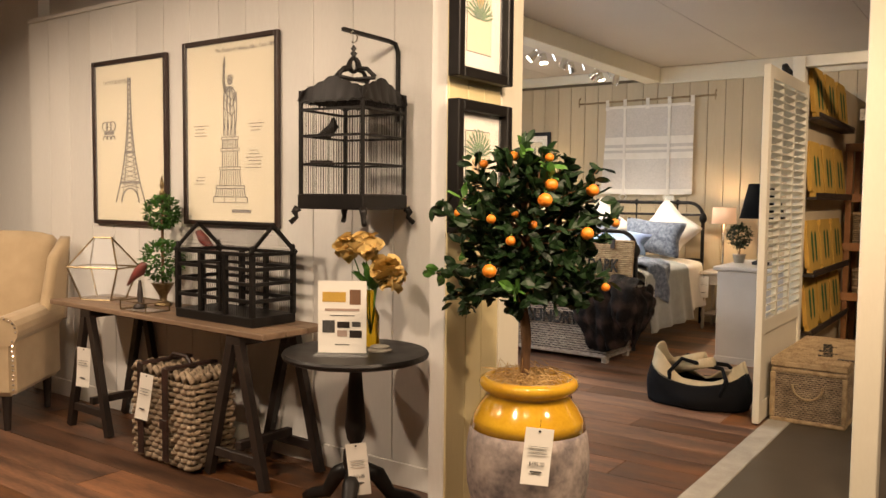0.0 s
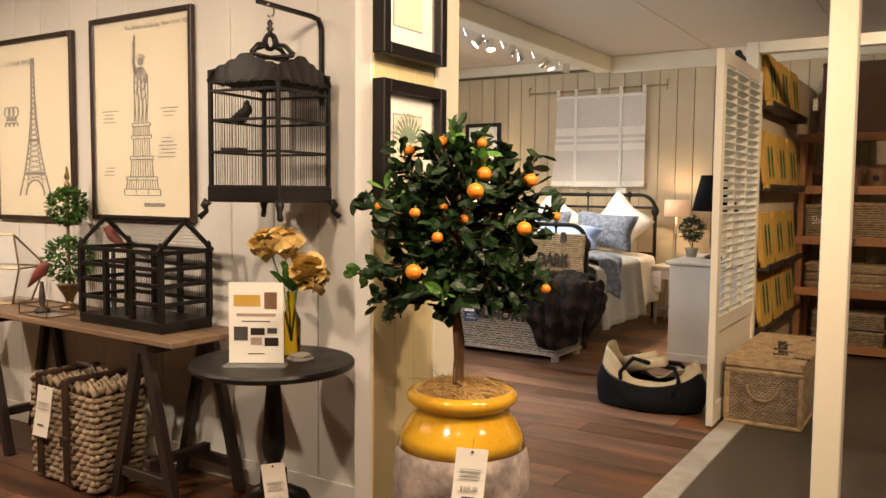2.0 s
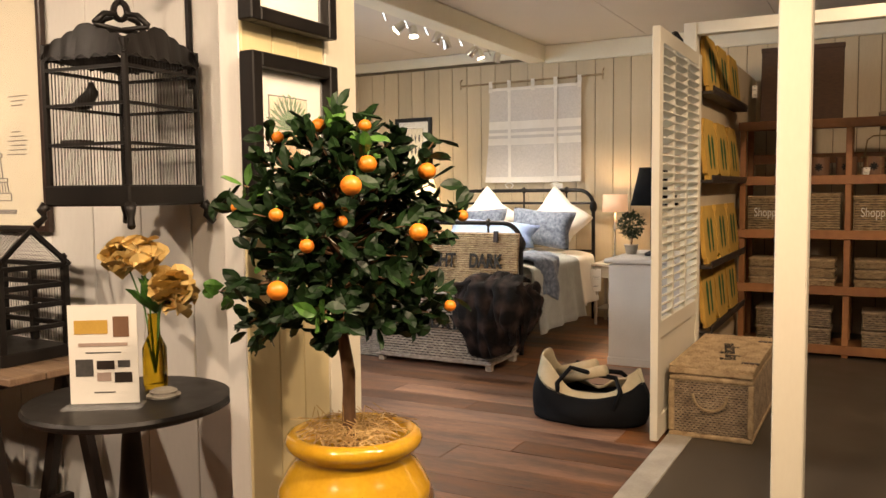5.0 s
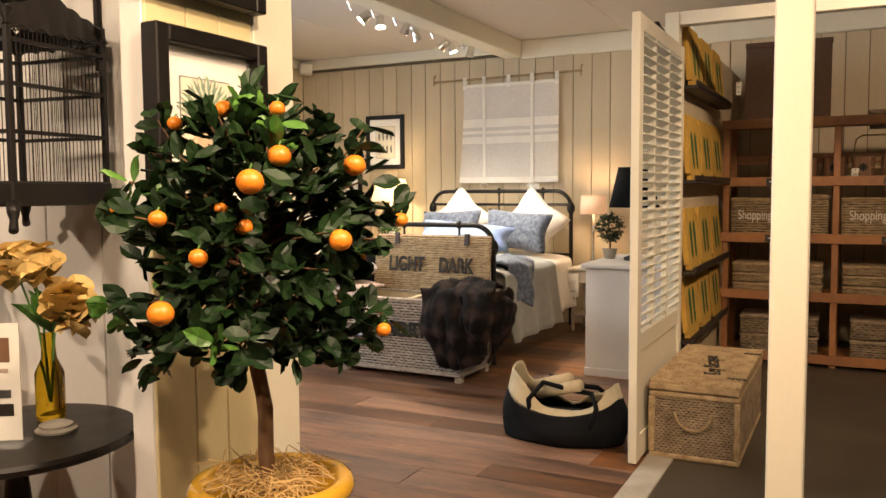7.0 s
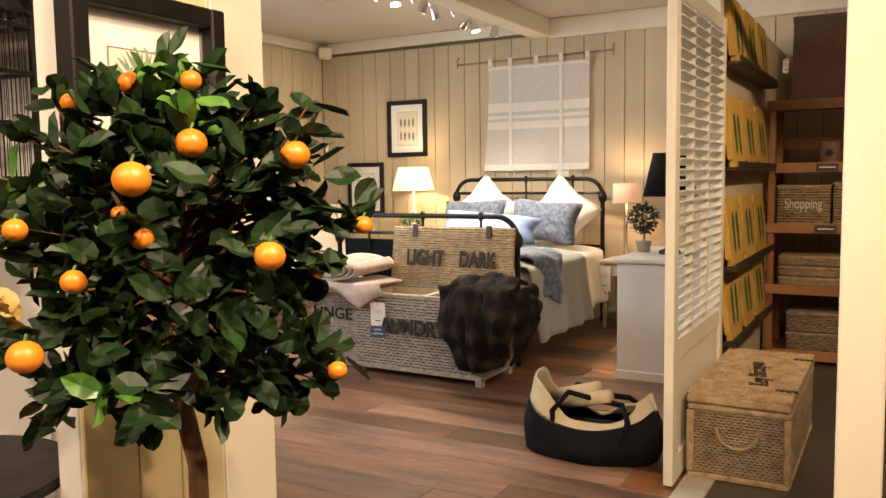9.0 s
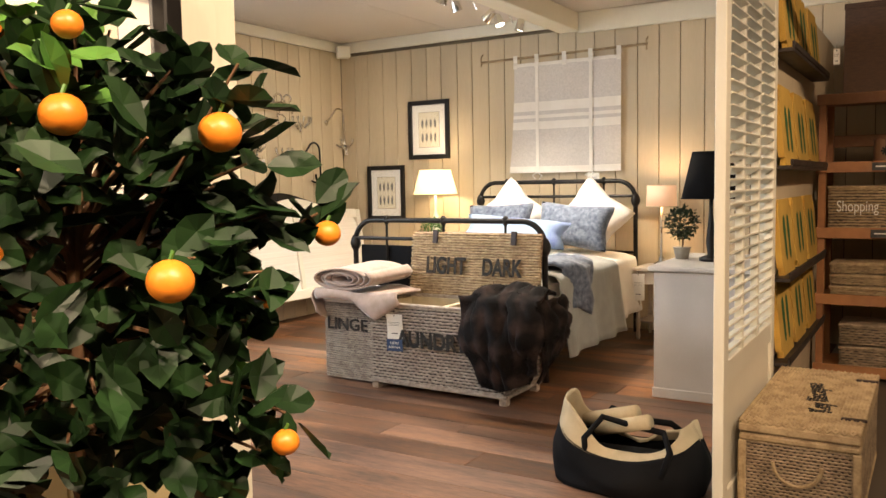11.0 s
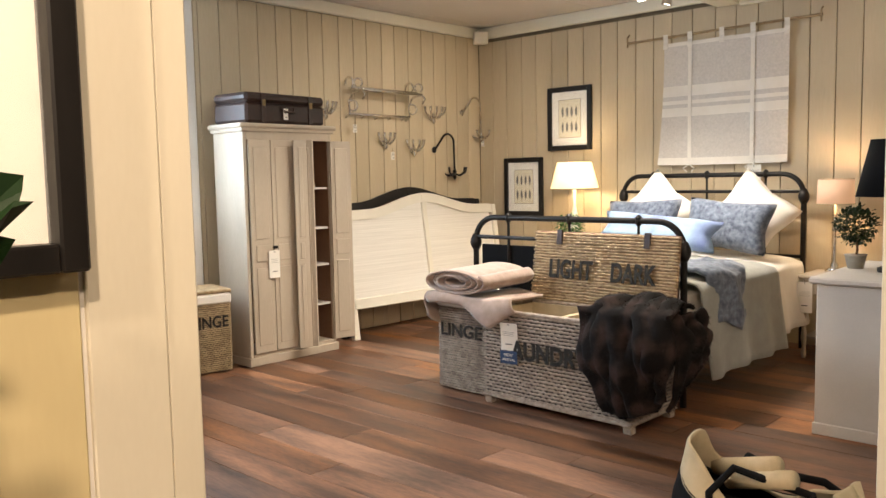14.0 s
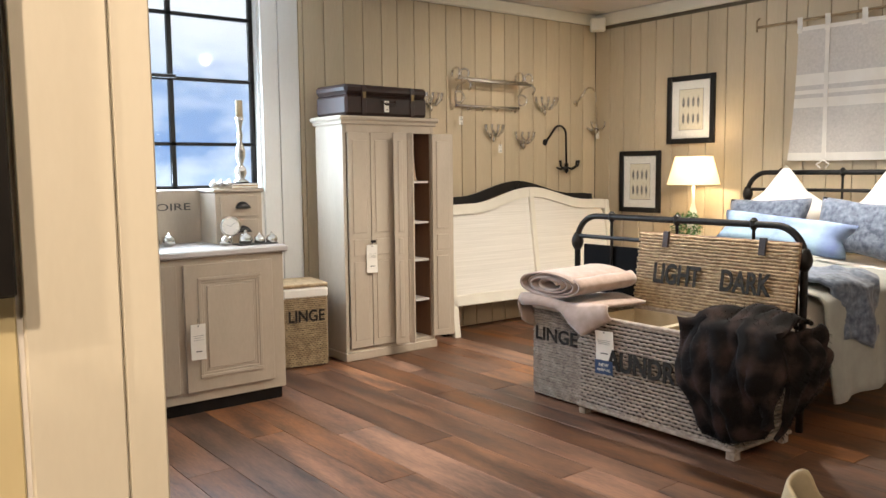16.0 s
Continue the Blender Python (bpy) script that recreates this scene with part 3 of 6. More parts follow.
M_LINE = mat("engraving_ink", (0.16, 0.125, 0.085), (0.11, 0.085, 0.06), 0.8, bump=0)
YF = 3.193
t, w, h = framed("tower_print", "large framed engraving of an iron lattice tower on cream paper", (-4.26, 1.155), (-3.525, 2.145), ("y", YF), M_FRAMEB, 0, 0.026)
bm = bmesh.new()
prev = None
N = 26
for i in range(N + 1):
    s = i / N
    hw = 0.012 + 0.135 * (1 - s) ** 2.6
    z = -0.36 + 0.74 * s
    if prev:
        for sg in (-1, 1):
            tube(bm, [(sg * prev[0], -0.0125, prev[1]), (sg * hw, -0.0125, z)], 0.004, 4)
            tube(bm, [(sg * prev[0] * 0.6, -0.0125, prev[1]), (sg * hw * 0.6, -0.0125, z)], 0.002, 4)
        if i > 3:
            tube(bm, [(-prev[0], -0.0125, prev[1]), (hw, -0.0125, z)], 0.0022, 4)
            tube(bm, [(prev[0], -0.0125, prev[1]), (-hw, -0.0125, z)], 0.0022, 4)
    prev = (hw, z)
for z, q in ((-0.24, 0.095), (-0.06, 0.05), (0.36, 0.02)):
    box(bm, (0, -0.0125, z), (2 * q, 0.001, 0.016))
tube(bm, arc((0, -0.0125, -0.36), 0.085, 0, 180, 12), 0.005, 4)
part("engraving", bm, M_LINE, t)
lettering("title", "LA TOUR EIFFEL", 0.034, pose(-0.14, -0.0125, 0.35, 90, 0, 0), t, M_LINE, 0.0004)
bm = bmesh.new()
for sx in (-0.25, -0.21, -0.17):
    tube(bm, arc((sx, -0.0125, 0.10), 0.028, 0, 360, 10), 0.003, 4)
    tube(bm, arc((sx, -0.0125, 0.02), 0.022, 0, 180, 8), 0.004, 4)
box(bm, (-0.21, -0.0125, 0.06), (0.10, 0.001, 0.02))
part("detail_sketch", bm, M_LINE, t)
t, w, h = framed("statue_print", "large framed engraving of a monument statue on a pedestal", (-3.375, 1.175), (-2.62, 2.175), ("y", YF), M_FRAMEB, 0, 0.026)
bm = bmesh.new()
for z0, z1, h0, h1, n_ in ((-0.375, -0.345, 0.135, 0.135, 3), (-0.345, -0.30, 0.12, 0.11, 13), (-0.30, -0.285, 0.115, 0.115, 3), (-0.285, -0.20, 0.085, 0.075, 9), (-0.20, -0.185, 0.085, 0.085, 3),
                           (-0.185, -0.10, 0.062, 0.058, 7), (-0.10, -0.085, 0.075, 0.075, 3), (-0.085, -0.04, 0.06, 0.056, 9), (-0.04, -0.025, 0.068, 0.068, 3)):
    for k in range(n_ + 1):
        f_ = 2 * k / n_ - 1
        tube(bm, [(h0 * f_, -0.0125, z0), (h1 * f_, -0.0125, z1)], 0.0026 if k in (0, n_) else 0.0018, 3)
    for z, q in ((z0, h0), (z1, h1)):
        box(bm, (0, -0.0125, z), (2 * q, 0.001, 0.004))
prof = [(0.0, 0.050), (0.08, 0.054), (0.16, 0.050), (0.22, 0.044), (0.245, 0.030), (0.262, 0.014)]
for k in range(12):
    f_ = 2 * k / 11 - 1
    tube(bm, [(f_ * np.interp(z, [p[0] for p in prof], [p[1] for p in prof]) + 0.006 * math.sin(18 * z + 2.1 * k), -0.0125, -0.02 + z) for z in np.linspace(0, 0.262, 12)], 0.003 if k in (0, 11) else 0.0016 + 0.0014 * (k % 3 == 0), 3)
for z, q in ((0.10, 0.045), (0.145, 0.04), (0.185, 0.042)):
    tube(bm, [(-q, -0.0125, z + 0.03), (0.3 * q, -0.0125, z - 0.015), (q, -0.0125, z + 0.012)], 0.0028, 3)
tube(bm, arc((0.004, -0.0125, 0.268), 0.016, 0, 360, 12), 0.004, 4)
box(bm, (0.004, -0.0125, 0.268), (0.02, 0.001, 0.026))
for k in range(7):
    a_ = radians(20 + 140 * k / 6)
    tube(bm, [(0.004 + 0.018 * math.cos(a_), -0.0125, 0.275 + 0.012 * math.sin(a_)), (0.004 + 0.036 * math.cos(a_), -0.0125, 0.277 + 0.03 * math.sin(a_))], 0.002, 3)
tube(bm, [(-0.03, -0.0125, 0.215), (-0.045, -0.0125, 0.27), (-0.042, -0.0125, 0.345)], [0.011, 0.009, 0.006], 4)
tube(bm, [(-0.042, -0.0125, 0.345), (-0.04, -0.0125, 0.372), (-0.038, -0.0125, 0.40)], [0.011, 0.006, 0.003], 4)
box(bm, (0.045, -0.0125, 0.185), (0.024, 0.001, 0.045))
part("engraving", bm, M_LINE, t)
lettering("title", "The Statue of Liberty, New York 1886", 0.030, pose(0.12, -0.0125, 0.425, 90, 0, 0), t, M_LINE, 0.0004)
bm = bmesh.new()
for sx, sz, n_ in ((-0.24, 0.04, 4), (0.19, -0.10, 6), (0.20, 0.04, 3), (-0.24, -0.24, 3)):
    for k in range(n_):
        box(bm, (sx + rnd.uniform(-0.01, 0.01), -0.0125, sz - 0.018 * k), (rnd.uniform(0.06, 0.13), 0.001, 0.004))
box(bm, (0.09, -0.0125, -0.42), (0.15, 0.001, 0.018))
part("captions", bm, M_LINE, t)


def botanical(name, label, lo, hi, kind):
    t, w, h = framed(name, label, lo, hi, ("x", -1.392), M_BLACK, 0.075, 0.042, 0.055)
    bm = bmesh.new()
    if kind == "pineapple":
        lathe(bm, [(0.01, -0.12), (0.045, -0.10), (0.055, -0.03), (0.045, 0.03), (0.01, 0.045)], 10)
        bmesh.ops.scale(bm, vec=(1, 0.02, 1), verts=bm.verts[:])
        bmesh.ops.translate(bm, vec=(0, -0.014, 0), verts=bm.verts[:])
    else:
        lathe(bm, [(0.005, 0.02), (0.03, 0.04), (0.034, 0.10), (0.02, 0.16), (0.004, 0.18)], 10)
        bmesh.ops.scale(bm, vec=(1, 0.02, 1), verts=bm.verts[:])
        bmesh.ops.translate(bm, vec=(0, -0.014, -0.02), verts=bm.verts[:])
    part("fruit", bm, M_MAT if kind == "corn" else M_STRAW, t)
    bm = bmesh.new()
    for k in range(11):
        a = radians(-75 + 15 * k)
        z = 0.05 if kind == "pineapple" else -0.04
        leaf(bm, Matrix.Translation((0, -0.0145, z)) @ pose(0, 0, 0, 0, -90 + math.degrees(a), 0) @ pose(0, 0, 0, 90), 0.12, 0.028)
    part("leaves", bm, M_BOX, t)


botanical("botanical_print", "framed pineapple botanical print with wide cream mount", (2.905, 1.20), (3.318, 1.728), "pineapple")
botanical("botanical_print", "framed sweetcorn botanical print with wide cream mount", (2.905, 1.815), (3.318, 2.40), "corn")
for lab, lo, hi, rows in (("framed print of seed specimens in rows", (-4.718, 1.562), (-4.238, 2.147), 2), ("framed print of feathers in two rows", (-5.25, 0.945), (-4.785, 1.51), 2)):
    t, w, h = framed("specimen_print", lab, lo, hi, ("y", 9.208), M_BLACK, 0.075, 0.045, 0.03)
    for r_ in range(rows):
        for k in range(4):
            bm = bmesh.new()
            z = 0.06 - 0.14 * r_
            lathe(bm, [(0.002, -0.045), (0.012, -0.02), (0.013, 0.02), (0.002, 0.05)], 6)
            bmesh.ops.scale(bm, vec=(1, 0.05, 1), verts=bm.verts[:])
            bmesh.ops.translate(bm, vec=(-0.075 + 0.05 * k, -0.0145, z), verts=bm.verts[:])
            part("specimen", bm, M_SLATE, t)

# trestle table
tt = thing("trestle_table", "long weathered timber table on dark trestle legs", "table", pose(-3.19, 2.97, 0, 0, 0, -2.5))
for k in range(3):
    part("top_board", block((-0.95, -0.20 + k * 0.135, 0.695), (0.95, -0.068 + k * 0.135, 0.722), 0.004), M_TABLE, tt)
for sx in (-0.58, 0.72):
    part("bearer", block((sx - 0.05, -0.19, 0.65), (sx + 0.05, 0.19, 0.693), 0.003), M_DKWOOD_SHADE, tt)
    for sy in (-0.17, 0.17):
        for d in (-1, 1):
            bm = bmesh.new()
            box(bm, (0, 0, 0), (0.045, 0.035, 0.68), Matrix.Translation((sx + d * 0.115, sy, 0.332)) @ pose(0, 0, 0, 0, -d * 15, 0))
            part("leg", bm, M_DKWOOD_SHADE, tt)
        part("stretcher", block((sx - 0.18, sy - 0.012, 0.10), (sx + 0.18, sy + 0.012, 0.145), 0.003), M_DKWOOD_SHADE, tt)
    part("stretcher", block((sx - 0.02, -0.16, 0.15), (sx + 0.02, 0.16, 0.19), 0.003), M_DKWOOD_SHADE, tt)
price_tag(pose(-3.68, 2.74, 0.50, 8, 8, 30), 0.075, 0.23)

# chunky hamper under the table
hp = thing("rattan_hamper", "chunky grey rattan storage hamper with dark leather straps", "basket", pose(-2.955, 2.835, 0, 0, 0, -4))
# dark filler, its colour stands in for shade between the strands
part("core", block((-0.235, -0.105, 0.01), (0.235, 0.105, 0.46)), M_DKWOOD_SHADE, hp)
wicker_box(hp, "woven_side", (-0.25, -0.12, 0.02), (0.25, 0.12, 0.44), 15, 0.0135, 0.055, M_KUBUW)
bm = bmesh.new()
weave(bm, (-0.26, -0.13, 0.462), (1, 0, 0), (0, 1, 0), 0.52, 0.26, 8, 0.017, 0.06, (0, 0, 1))
tagged(part("lid", bm, M_KUBUW, hp, smooth=True), kind="stuff")
for sx in (-0.14, 0.08):
    part("strap", block((sx - 0.022, -0.158, 0.04), (sx + 0.022, -0.146, 0.50), 0.003), M_LEATHER, hp, "dark leather strap")
    part("strap", block((sx - 0.022, -0.15, 0.487), (sx + 0.022, 0.14, 0.502), 0.003), M_LEATHER, hp)
    part("buckle", block((sx - 0.03, -0.168, 0.20), (sx + 0.03, -0.159, 0.25), 0.003), M_LEATHER, hp)
bm = bmesh.new()
tube(bm, [(-0.12, 0, 0.50), (-0.08, 0, 0.53), (0.04, 0, 0.53), (0.07, 0, 0.50)], 0.010, 6)
part("handle", bm, M_LEATHER, hp)
price_tag(pose(-3.0, 2.66, 0.46, 5, 12, 25), 0.07, 0.24)

# house-shaped birdcage
hc = thing("house_birdcage", "dark wooden birdcage shaped like a gabled house", "birdcage", pose(-2.72, 2.97, 0.7225, 0, 0, -2.5))
W2, D2, HE, HR = 0.29, 0.125, 0.34, 0.475
part("base", block((-W2 - 0.01, -D2 - 0.01, 0.0), (W2 + 0.01, D2 + 0.01, 0.045), 0.004), M_BLACK, hc)
for x in (-W2, -0.1, 0.09, W2):
    for y in (-D2, D2):
        part("upright", block((x - 0.012, y - 0.012, 0.045), (x + 0.012, y + 0.012, HE), 0.002), M_BLACK, hc)
for z in (0.12, 0.20, 0.27, HE):
    for y in (-D2, D2):
        part("rail", block((-W2, y - 0.008, z - 0.009), (W2, y + 0.008, z + 0.009), 0.002), M_BLACK, hc)
    for x in (-W2, W2):
        part("rail", block((x - 0.008, -D2, z - 0.009), (x + 0.008, D2, z + 0.009), 0.002), M_BLACK, hc)
for x in (-W2, W2):
    for d in (-1, 1):
        bm = bmesh.new()
        tube(bm, [(x, d * (D2 + 0.02), HE), (x, 0, HR)], 0.011, 4)
        part("gable_rafter", bm, M_BLACK, hc)
bm = bmesh.new()
tube(bm, [(-W2 - 0.01, 0, HR), (W2 + 0.01, 0, HR)], 0.012, 6)
part("ridge", bm, M_BLACK, hc)
bm = bmesh.new()
for d in (-1, 1):
    for k in range(30):
        x = -W2 + 2 * W2 * k / 29
        tube(bm, [(x, d * D2, HE), (x, 0, HR)], 0.0011, 3)
    for k in range(1, 8):
        s = k / 8
        tube(bm, [(-W2, d * D2 * (1 - s), HE + (HR - HE) * s), (W2, d * D2 * (1 - s), HE + (HR - HE) * s)], 0.0011, 3)
for d in (-1, 1):
    for k in range(36):
        tube(bm, [(-W2 + 2 * W2 * k / 35, d * D2, 0.05), (-W2 + 2 * W2 * k / 35, d * D2, HE)], 0.001, 3)
tagged(part("wire_mesh", bm, M_IRON, hc), kind="stuff")
part("door", block((-0.09, -D2 - 0.02, 0.06), (-0.075, -D2 - 0.008, 0.30), 0.002), M_BLACK, hc)
part("door", block((0.06, -D2 - 0.02, 0.06), (0.075, -D2 - 0.008, 0.30), 0.002), M_BLACK, hc)
part("door", block((-0.075, -D2 - 0.02, 0.285), (0.06, -D2 - 0.008, 0.30), 0.002), M_BLACK, hc)
for x in (-W2, W2):
    for y in (-D2, D2):
        bm = bmesh.new()
        lathe(bm, [(0.008, HE), (0.014, HE + 0.012), (0.006, HE + 0.02), (0.012, HE + 0.032), (0.003, HE + 0.045)], 8, (x, y, 0))
        part("finial", bm, M_BLACK, hc, smooth=True)

# geometric terrarium
te = thing("glass_terrarium", "faceted glass terrarium with dark brass edges", "terrarium", pose(-3.93, 3.02, 0.7225, 0, 0, 20))
pts = [(-0.10, -0.07, 0), (0.10, -0.07, 0), (0.10, 0.07, 0), (-0.10, 0.07, 0), (-0.17, -0.10, 0.19), (0.17, -0.10, 0.19), (0.17, 0.10, 0.19), (-0.17, 0.10, 0.19), (-0.06, 0.0, 0.36), (0.06, 0.0, 0.36)]
bm = bmesh.new()
for a, b in ((0, 1), (1, 2), (2, 3), (3, 0), (4, 5), (5, 6), (6, 7), (7, 4), (0, 4), (1, 5), (2, 6), (3, 7), (4, 8), (7, 8), (5, 9), (6, 9), (8, 9)):
    tube(bm, [pts[a], pts[b]], 0.0055, 5)
part("edging", bm, M_BRASS, te)
for fc in ((0, 1, 5, 4), (1, 2, 6, 5), (2, 3, 7, 6), (3, 0, 4, 7), (4, 5, 9, 8), (6, 7, 8, 9)):
    bm = bmesh.new()
    bm.faces.new([bm.verts.new(pts[i]) for i in fc])
    bm.normal_update()
    bmesh.ops.solidify(bm, geom=bm.faces[:], thickness=0.002)
    part("pane", bm, M_GLASSTH, te).visible_shadow = False

# double-ball boxwood topiary
tp = thing("boxwood_topiary", "artificial boxwood topiary with two green balls in a dark urn", "topiary", pose(-3.42, 3.06, 0.7225))
bm = bmesh.new()
lathe(bm, [(0.05, 0), (0.05, 0.01), (0.018, 0.03), (0.025, 0.06), (0.06, 0.12), (0.065, 0.125)], 16)
part("urn", bm, M_BRASS, tp, smooth=True)
bm = bmesh.new()
tube(bm, [(0, 0, 0.12), (0, 0, 0.60)], 0.008, 6)
part("stem", bm, M_BARK, tp)
for z, r in ((0.25, 0.115), (0.52, 0.09)):
    bm = bmesh.new()
    clump(bm, (0, 0, z), r, 520, 0.028, 0.02, fill=0.75)
    tagged(part("ball", bm, M_BOX, tp), kind="stuff")
bm = bmesh.new()
lathe(bm, [(0.012, 0.60), (0.016, 0.63), (0.006, 0.645), (0.014, 0.665), (0.002, 0.72)], 10)
part("finial", bm, M_BRASS, tp, smooth=True)
gb = thing("glass_tray", "shallow glass box with dark metal edges", "glass box", pose(-3.33, 2.88, 0.7225, 0, 0, -2.5))
bm = bmesh.new()
for z in (0.003, 0.05):
    tube(bm, [(-0.12, -0.07, z), (0.12, -0.07, z), (0.12, 0.07, z), (-0.12, 0.07, z), (-0.12, -0.07, z)], 0.003, 4)
for x in (-0.12, 0.12):
    for y in (-0.07, 0.07):
        tube(bm, [(x, y, 0), (x, y, 0.05)], 0.003, 4)
part("edging", bm, M_BRASS, gb)
part("base_pane", block((-0.12, -0.07, 0.0), (0.12, 0.07, 0.002)), M_GLASSTH, gb)


def bird(m, up):
    b = thing("bird_ornament", "carved bird ornament with red breast on a turned stand", "ornament", m)
    bm = bmesh.new()
    lathe(bm, [(0.035, 0), (0.036, 0.012), (0.012, 0.03), (0.016, 0.07), (0.008, up)], 12)
    part("stand", bm, M_DKWOOD_SHADE, b, smooth=True)
    bm = bmesh.new()
    tube(bm, [(-0.09, 0, up - 0.03), (-0.04, 0, up + 0.02), (0, 0, up + 0.05), (0.03, 0, up + 0.085), (0.055, 0, up + 0.09)], [0.006, 0.02, 0.03, 0.02, 0.003], 8)
    part("bird", bm, M_RED, b, smooth=True)


bird(pose(-3.40, 2.90, 0.726, 0, 0, 10), 0.15)
bird(pose(-3.12, 3.10, 0.7225, 0, 0, 190), 0.33)

# hanging pagoda birdcage
cg = thing("hanging_birdcage", "black square birdcage with carved crown hanging from a wall bracket", "birdcage", pose(-1.915, 2.945, 1.25, 0, 0, 6))
S = 0.16
part("base", block((-S - 0.012, -S - 0.012, 0.035), (S + 0.012, S + 0.012, 0.10), 0.006), M_BLACK, cg)
for x in (-S, S):
    for y in (-S, S):
        bm = bmesh.new()
        tube(bm, [(x * 1.05, y * 1.05, 0.04), (x * 1.12, y * 1.12, 0.02), (x * 1.08, y * 1.08, 0.0), (x * 1.2, y * 1.2, -0.025)], [0.018, 0.015, 0.01, 0.012], 8)
        part("foot", bm, M_BLACK, cg, smooth=True)
        part("corner_post", block((x - 0.007, y - 0.007, 0.10), (x + 0.007, y + 0.007, 0.535), 0.001), M_BLACK, cg)
for z in (0.225, 0.345, 0.455, 0.49):
    for k in range(4):
        bm = block((-S, -S - 0.006, z - 0.005), (S, -S + 0.006, z + 0.005))
        part("rail", bm, M_BLACK, cg).matrix_basis = pose(0, 0, 0, 0, 0, 90 * k)
bm = bmesh.new()
for k in range(25):
    s = -S + 2 * S * k / 24
    for x, y in ((s, -S), (s, S), (-S, s), (S, s)):
        tube(bm, [(x, y, 0.10), (x, y, 0.49)], 0.0012, 3)
tagged(part("wire_cage", bm, M_IRON, cg), kind="stuff")


def crown(u, v):
    """A carved fretwork board: scalloped foot, stepped shoulders rising to the middle."""
    s = 2 * u - 1
    q = 1 - abs(s)
    top = 0.522 + 0.016 * min(1.0, q / 0.12) + 0.052 * max(0.0, (q - 0.12) / 0.88) ** 1.25 + 0.008 * abs(math.sin(s * 11))
    low = 0.478 + 0.016 * abs(math.cos(s * 9))
    return ((S + 0.012) * s, -S - 0.008 + 0.018 * v, low + (top - low) * v)


for k in range(4):
    bm = bmesh.new()
    sheet(bm, crown, 36, 3, 0.008)
    part("crown_panel", bm, M_BLACK, cg).matrix_basis = pose(0, 0, 0, 0, 0, 90 * k)
bm = bmesh.new()
for k in range(22):
    s = -0.13 + 0.26 * k / 21
    tube(bm, [(s, -0.13, 0.545), (s, 0.13, 0.545)], 0.001, 3)
    tube(bm, [(-0.13, s, 0.545), (0.13, s, 0.545)], 0.001, 3)
tagged(part("roof_mesh", bm, M_IRON, cg), kind="stuff")
for rz in (0, 90):
    bm = bmesh.new()
    tube(bm, [(-0.11, 0, 0.60), (-0.07, 0, 0.635), (-0.035, 0, 0.64), (-0.025, 0, 0.665)], 0.010, 6)
    tube(bm, [(0.11, 0, 0.60), (0.07, 0, 0.635), (0.035, 0, 0.64), (0.025, 0, 0.665)], 0.010, 6)
    tube(bm, arc((0, 0, 0.655), 0.028, 0, 360, 14), 0.009, 6)
    tube(bm, [(-0.11, 0, 0.595), (0.11, 0, 0.595)], 0.008, 6)
    part("scroll_arch", bm, M_BLACK, cg, smooth=True).matrix_basis = pose(0, 0, 0, 0, 0, rz)
bm = bmesh.new()
lathe(bm, [(0.016, 0.68), (0.008, 0.695), (0.016, 0.705), (0.006, 0.715), (0.013, 0.725), (0.003, 0.74)], 10)
part("finial", bm, M_BLACK, cg, smooth=True)
bm = bmesh.new()
tube(bm, [(-0.11, -0.10, 0.345), (-0.06, -0.10, 0.36), (-0.03, -0.10, 0.39), (-0.035, -0.10, 0.42)], [0.012, 0.026, 0.02, 0.008], 8)
part("perched_bird", bm, M_BLACK, cg, smooth=True)
part("feeder_tray", block((-0.13, -0.14, 0.228), (-0.05, -0.08, 0.242), 0.002), M_DKWOOD_SHADE, cg)
bk = thing("wall_bracket", "black iron bracket with a bright hook", "bracket", pose(-1.86, 3.19, 1.68))
bm = bmesh.new()
tube(bm, [(0, -0.006, 0.0), (0, -0.008, 0.31), (-0.005, -0.02, 0.345), (-0.02, -0.05, 0.355), (-0.07, -0.30, 0.372)], 0.011, 4)
part("arm", bm, M_IRON, bk)
bm = bmesh.new()
tube(bm, arc((-0.055, -0.245, 0.345), 0.024, 150, -120, 10, (0, 1, 0)), 0.004, 6)
part("hook", bm, M_CHROME, bk)

# round pedestal table
rt = thing("pedestal_table", "small round black painted pedestal table", "table", pose(-1.77, 2.80, 0))
bm = bmesh.new()
lathe(bm, [(0.02, 0.668), (0.285, 0.670), (0.302, 0.678), (0.305, 0.69), (0.298, 0.70)], 48)
part("tabletop", bm, M_BLACK, rt)
bm = bmesh.new()
lathe(bm, [(0.06, 0.668), (0.055, 0.645), (0.024, 0.625), (0.030, 0.56), (0.036, 0.48), (0.045, 0.38), (0.036, 0.33), (0.024, 0.31), (0.05, 0.28), (0.052, 0.22), (0.03, 0.16)], 20)
part("pedestal", bm, M_BLACK, rt, smooth=True)
for k in range(3):
    bm = bmesh.new()
    tube(bm, [(0.03, 0, 0.20), (0.10, 0, 0.16), (0.16, 0, 0.07), (0.24, 0, 0.045), (0.29, 0, 0.02)], [0.032, 0.036, 0.028, 0.024, 0.02], 8)
    part("foot", bm, M_BLACK, rt, smooth=True).matrix_basis = pose(0, 0, 0, 0, 0, -60 + 120 * k)
price_tag(pose(-1.70, 2.72, 0.34, 4, -6, 36), 0.085, 0.22, price="$479.00")
sg = thing("table_sign", "acrylic stand with a white printed furniture leaflet", "sign", pose(-1.755, 2.70, 0.7005, 0, 0, 33))
part("leaflet", block((-0.098, -0.002, 0.008), (0.098, 0.002, 0.30)), M_CARD, sg)
part("acrylic_foot", block((-0.11, -0.05, 0.0), (0.11, 0.03, 0.006)), M_GLASSTH, sg)
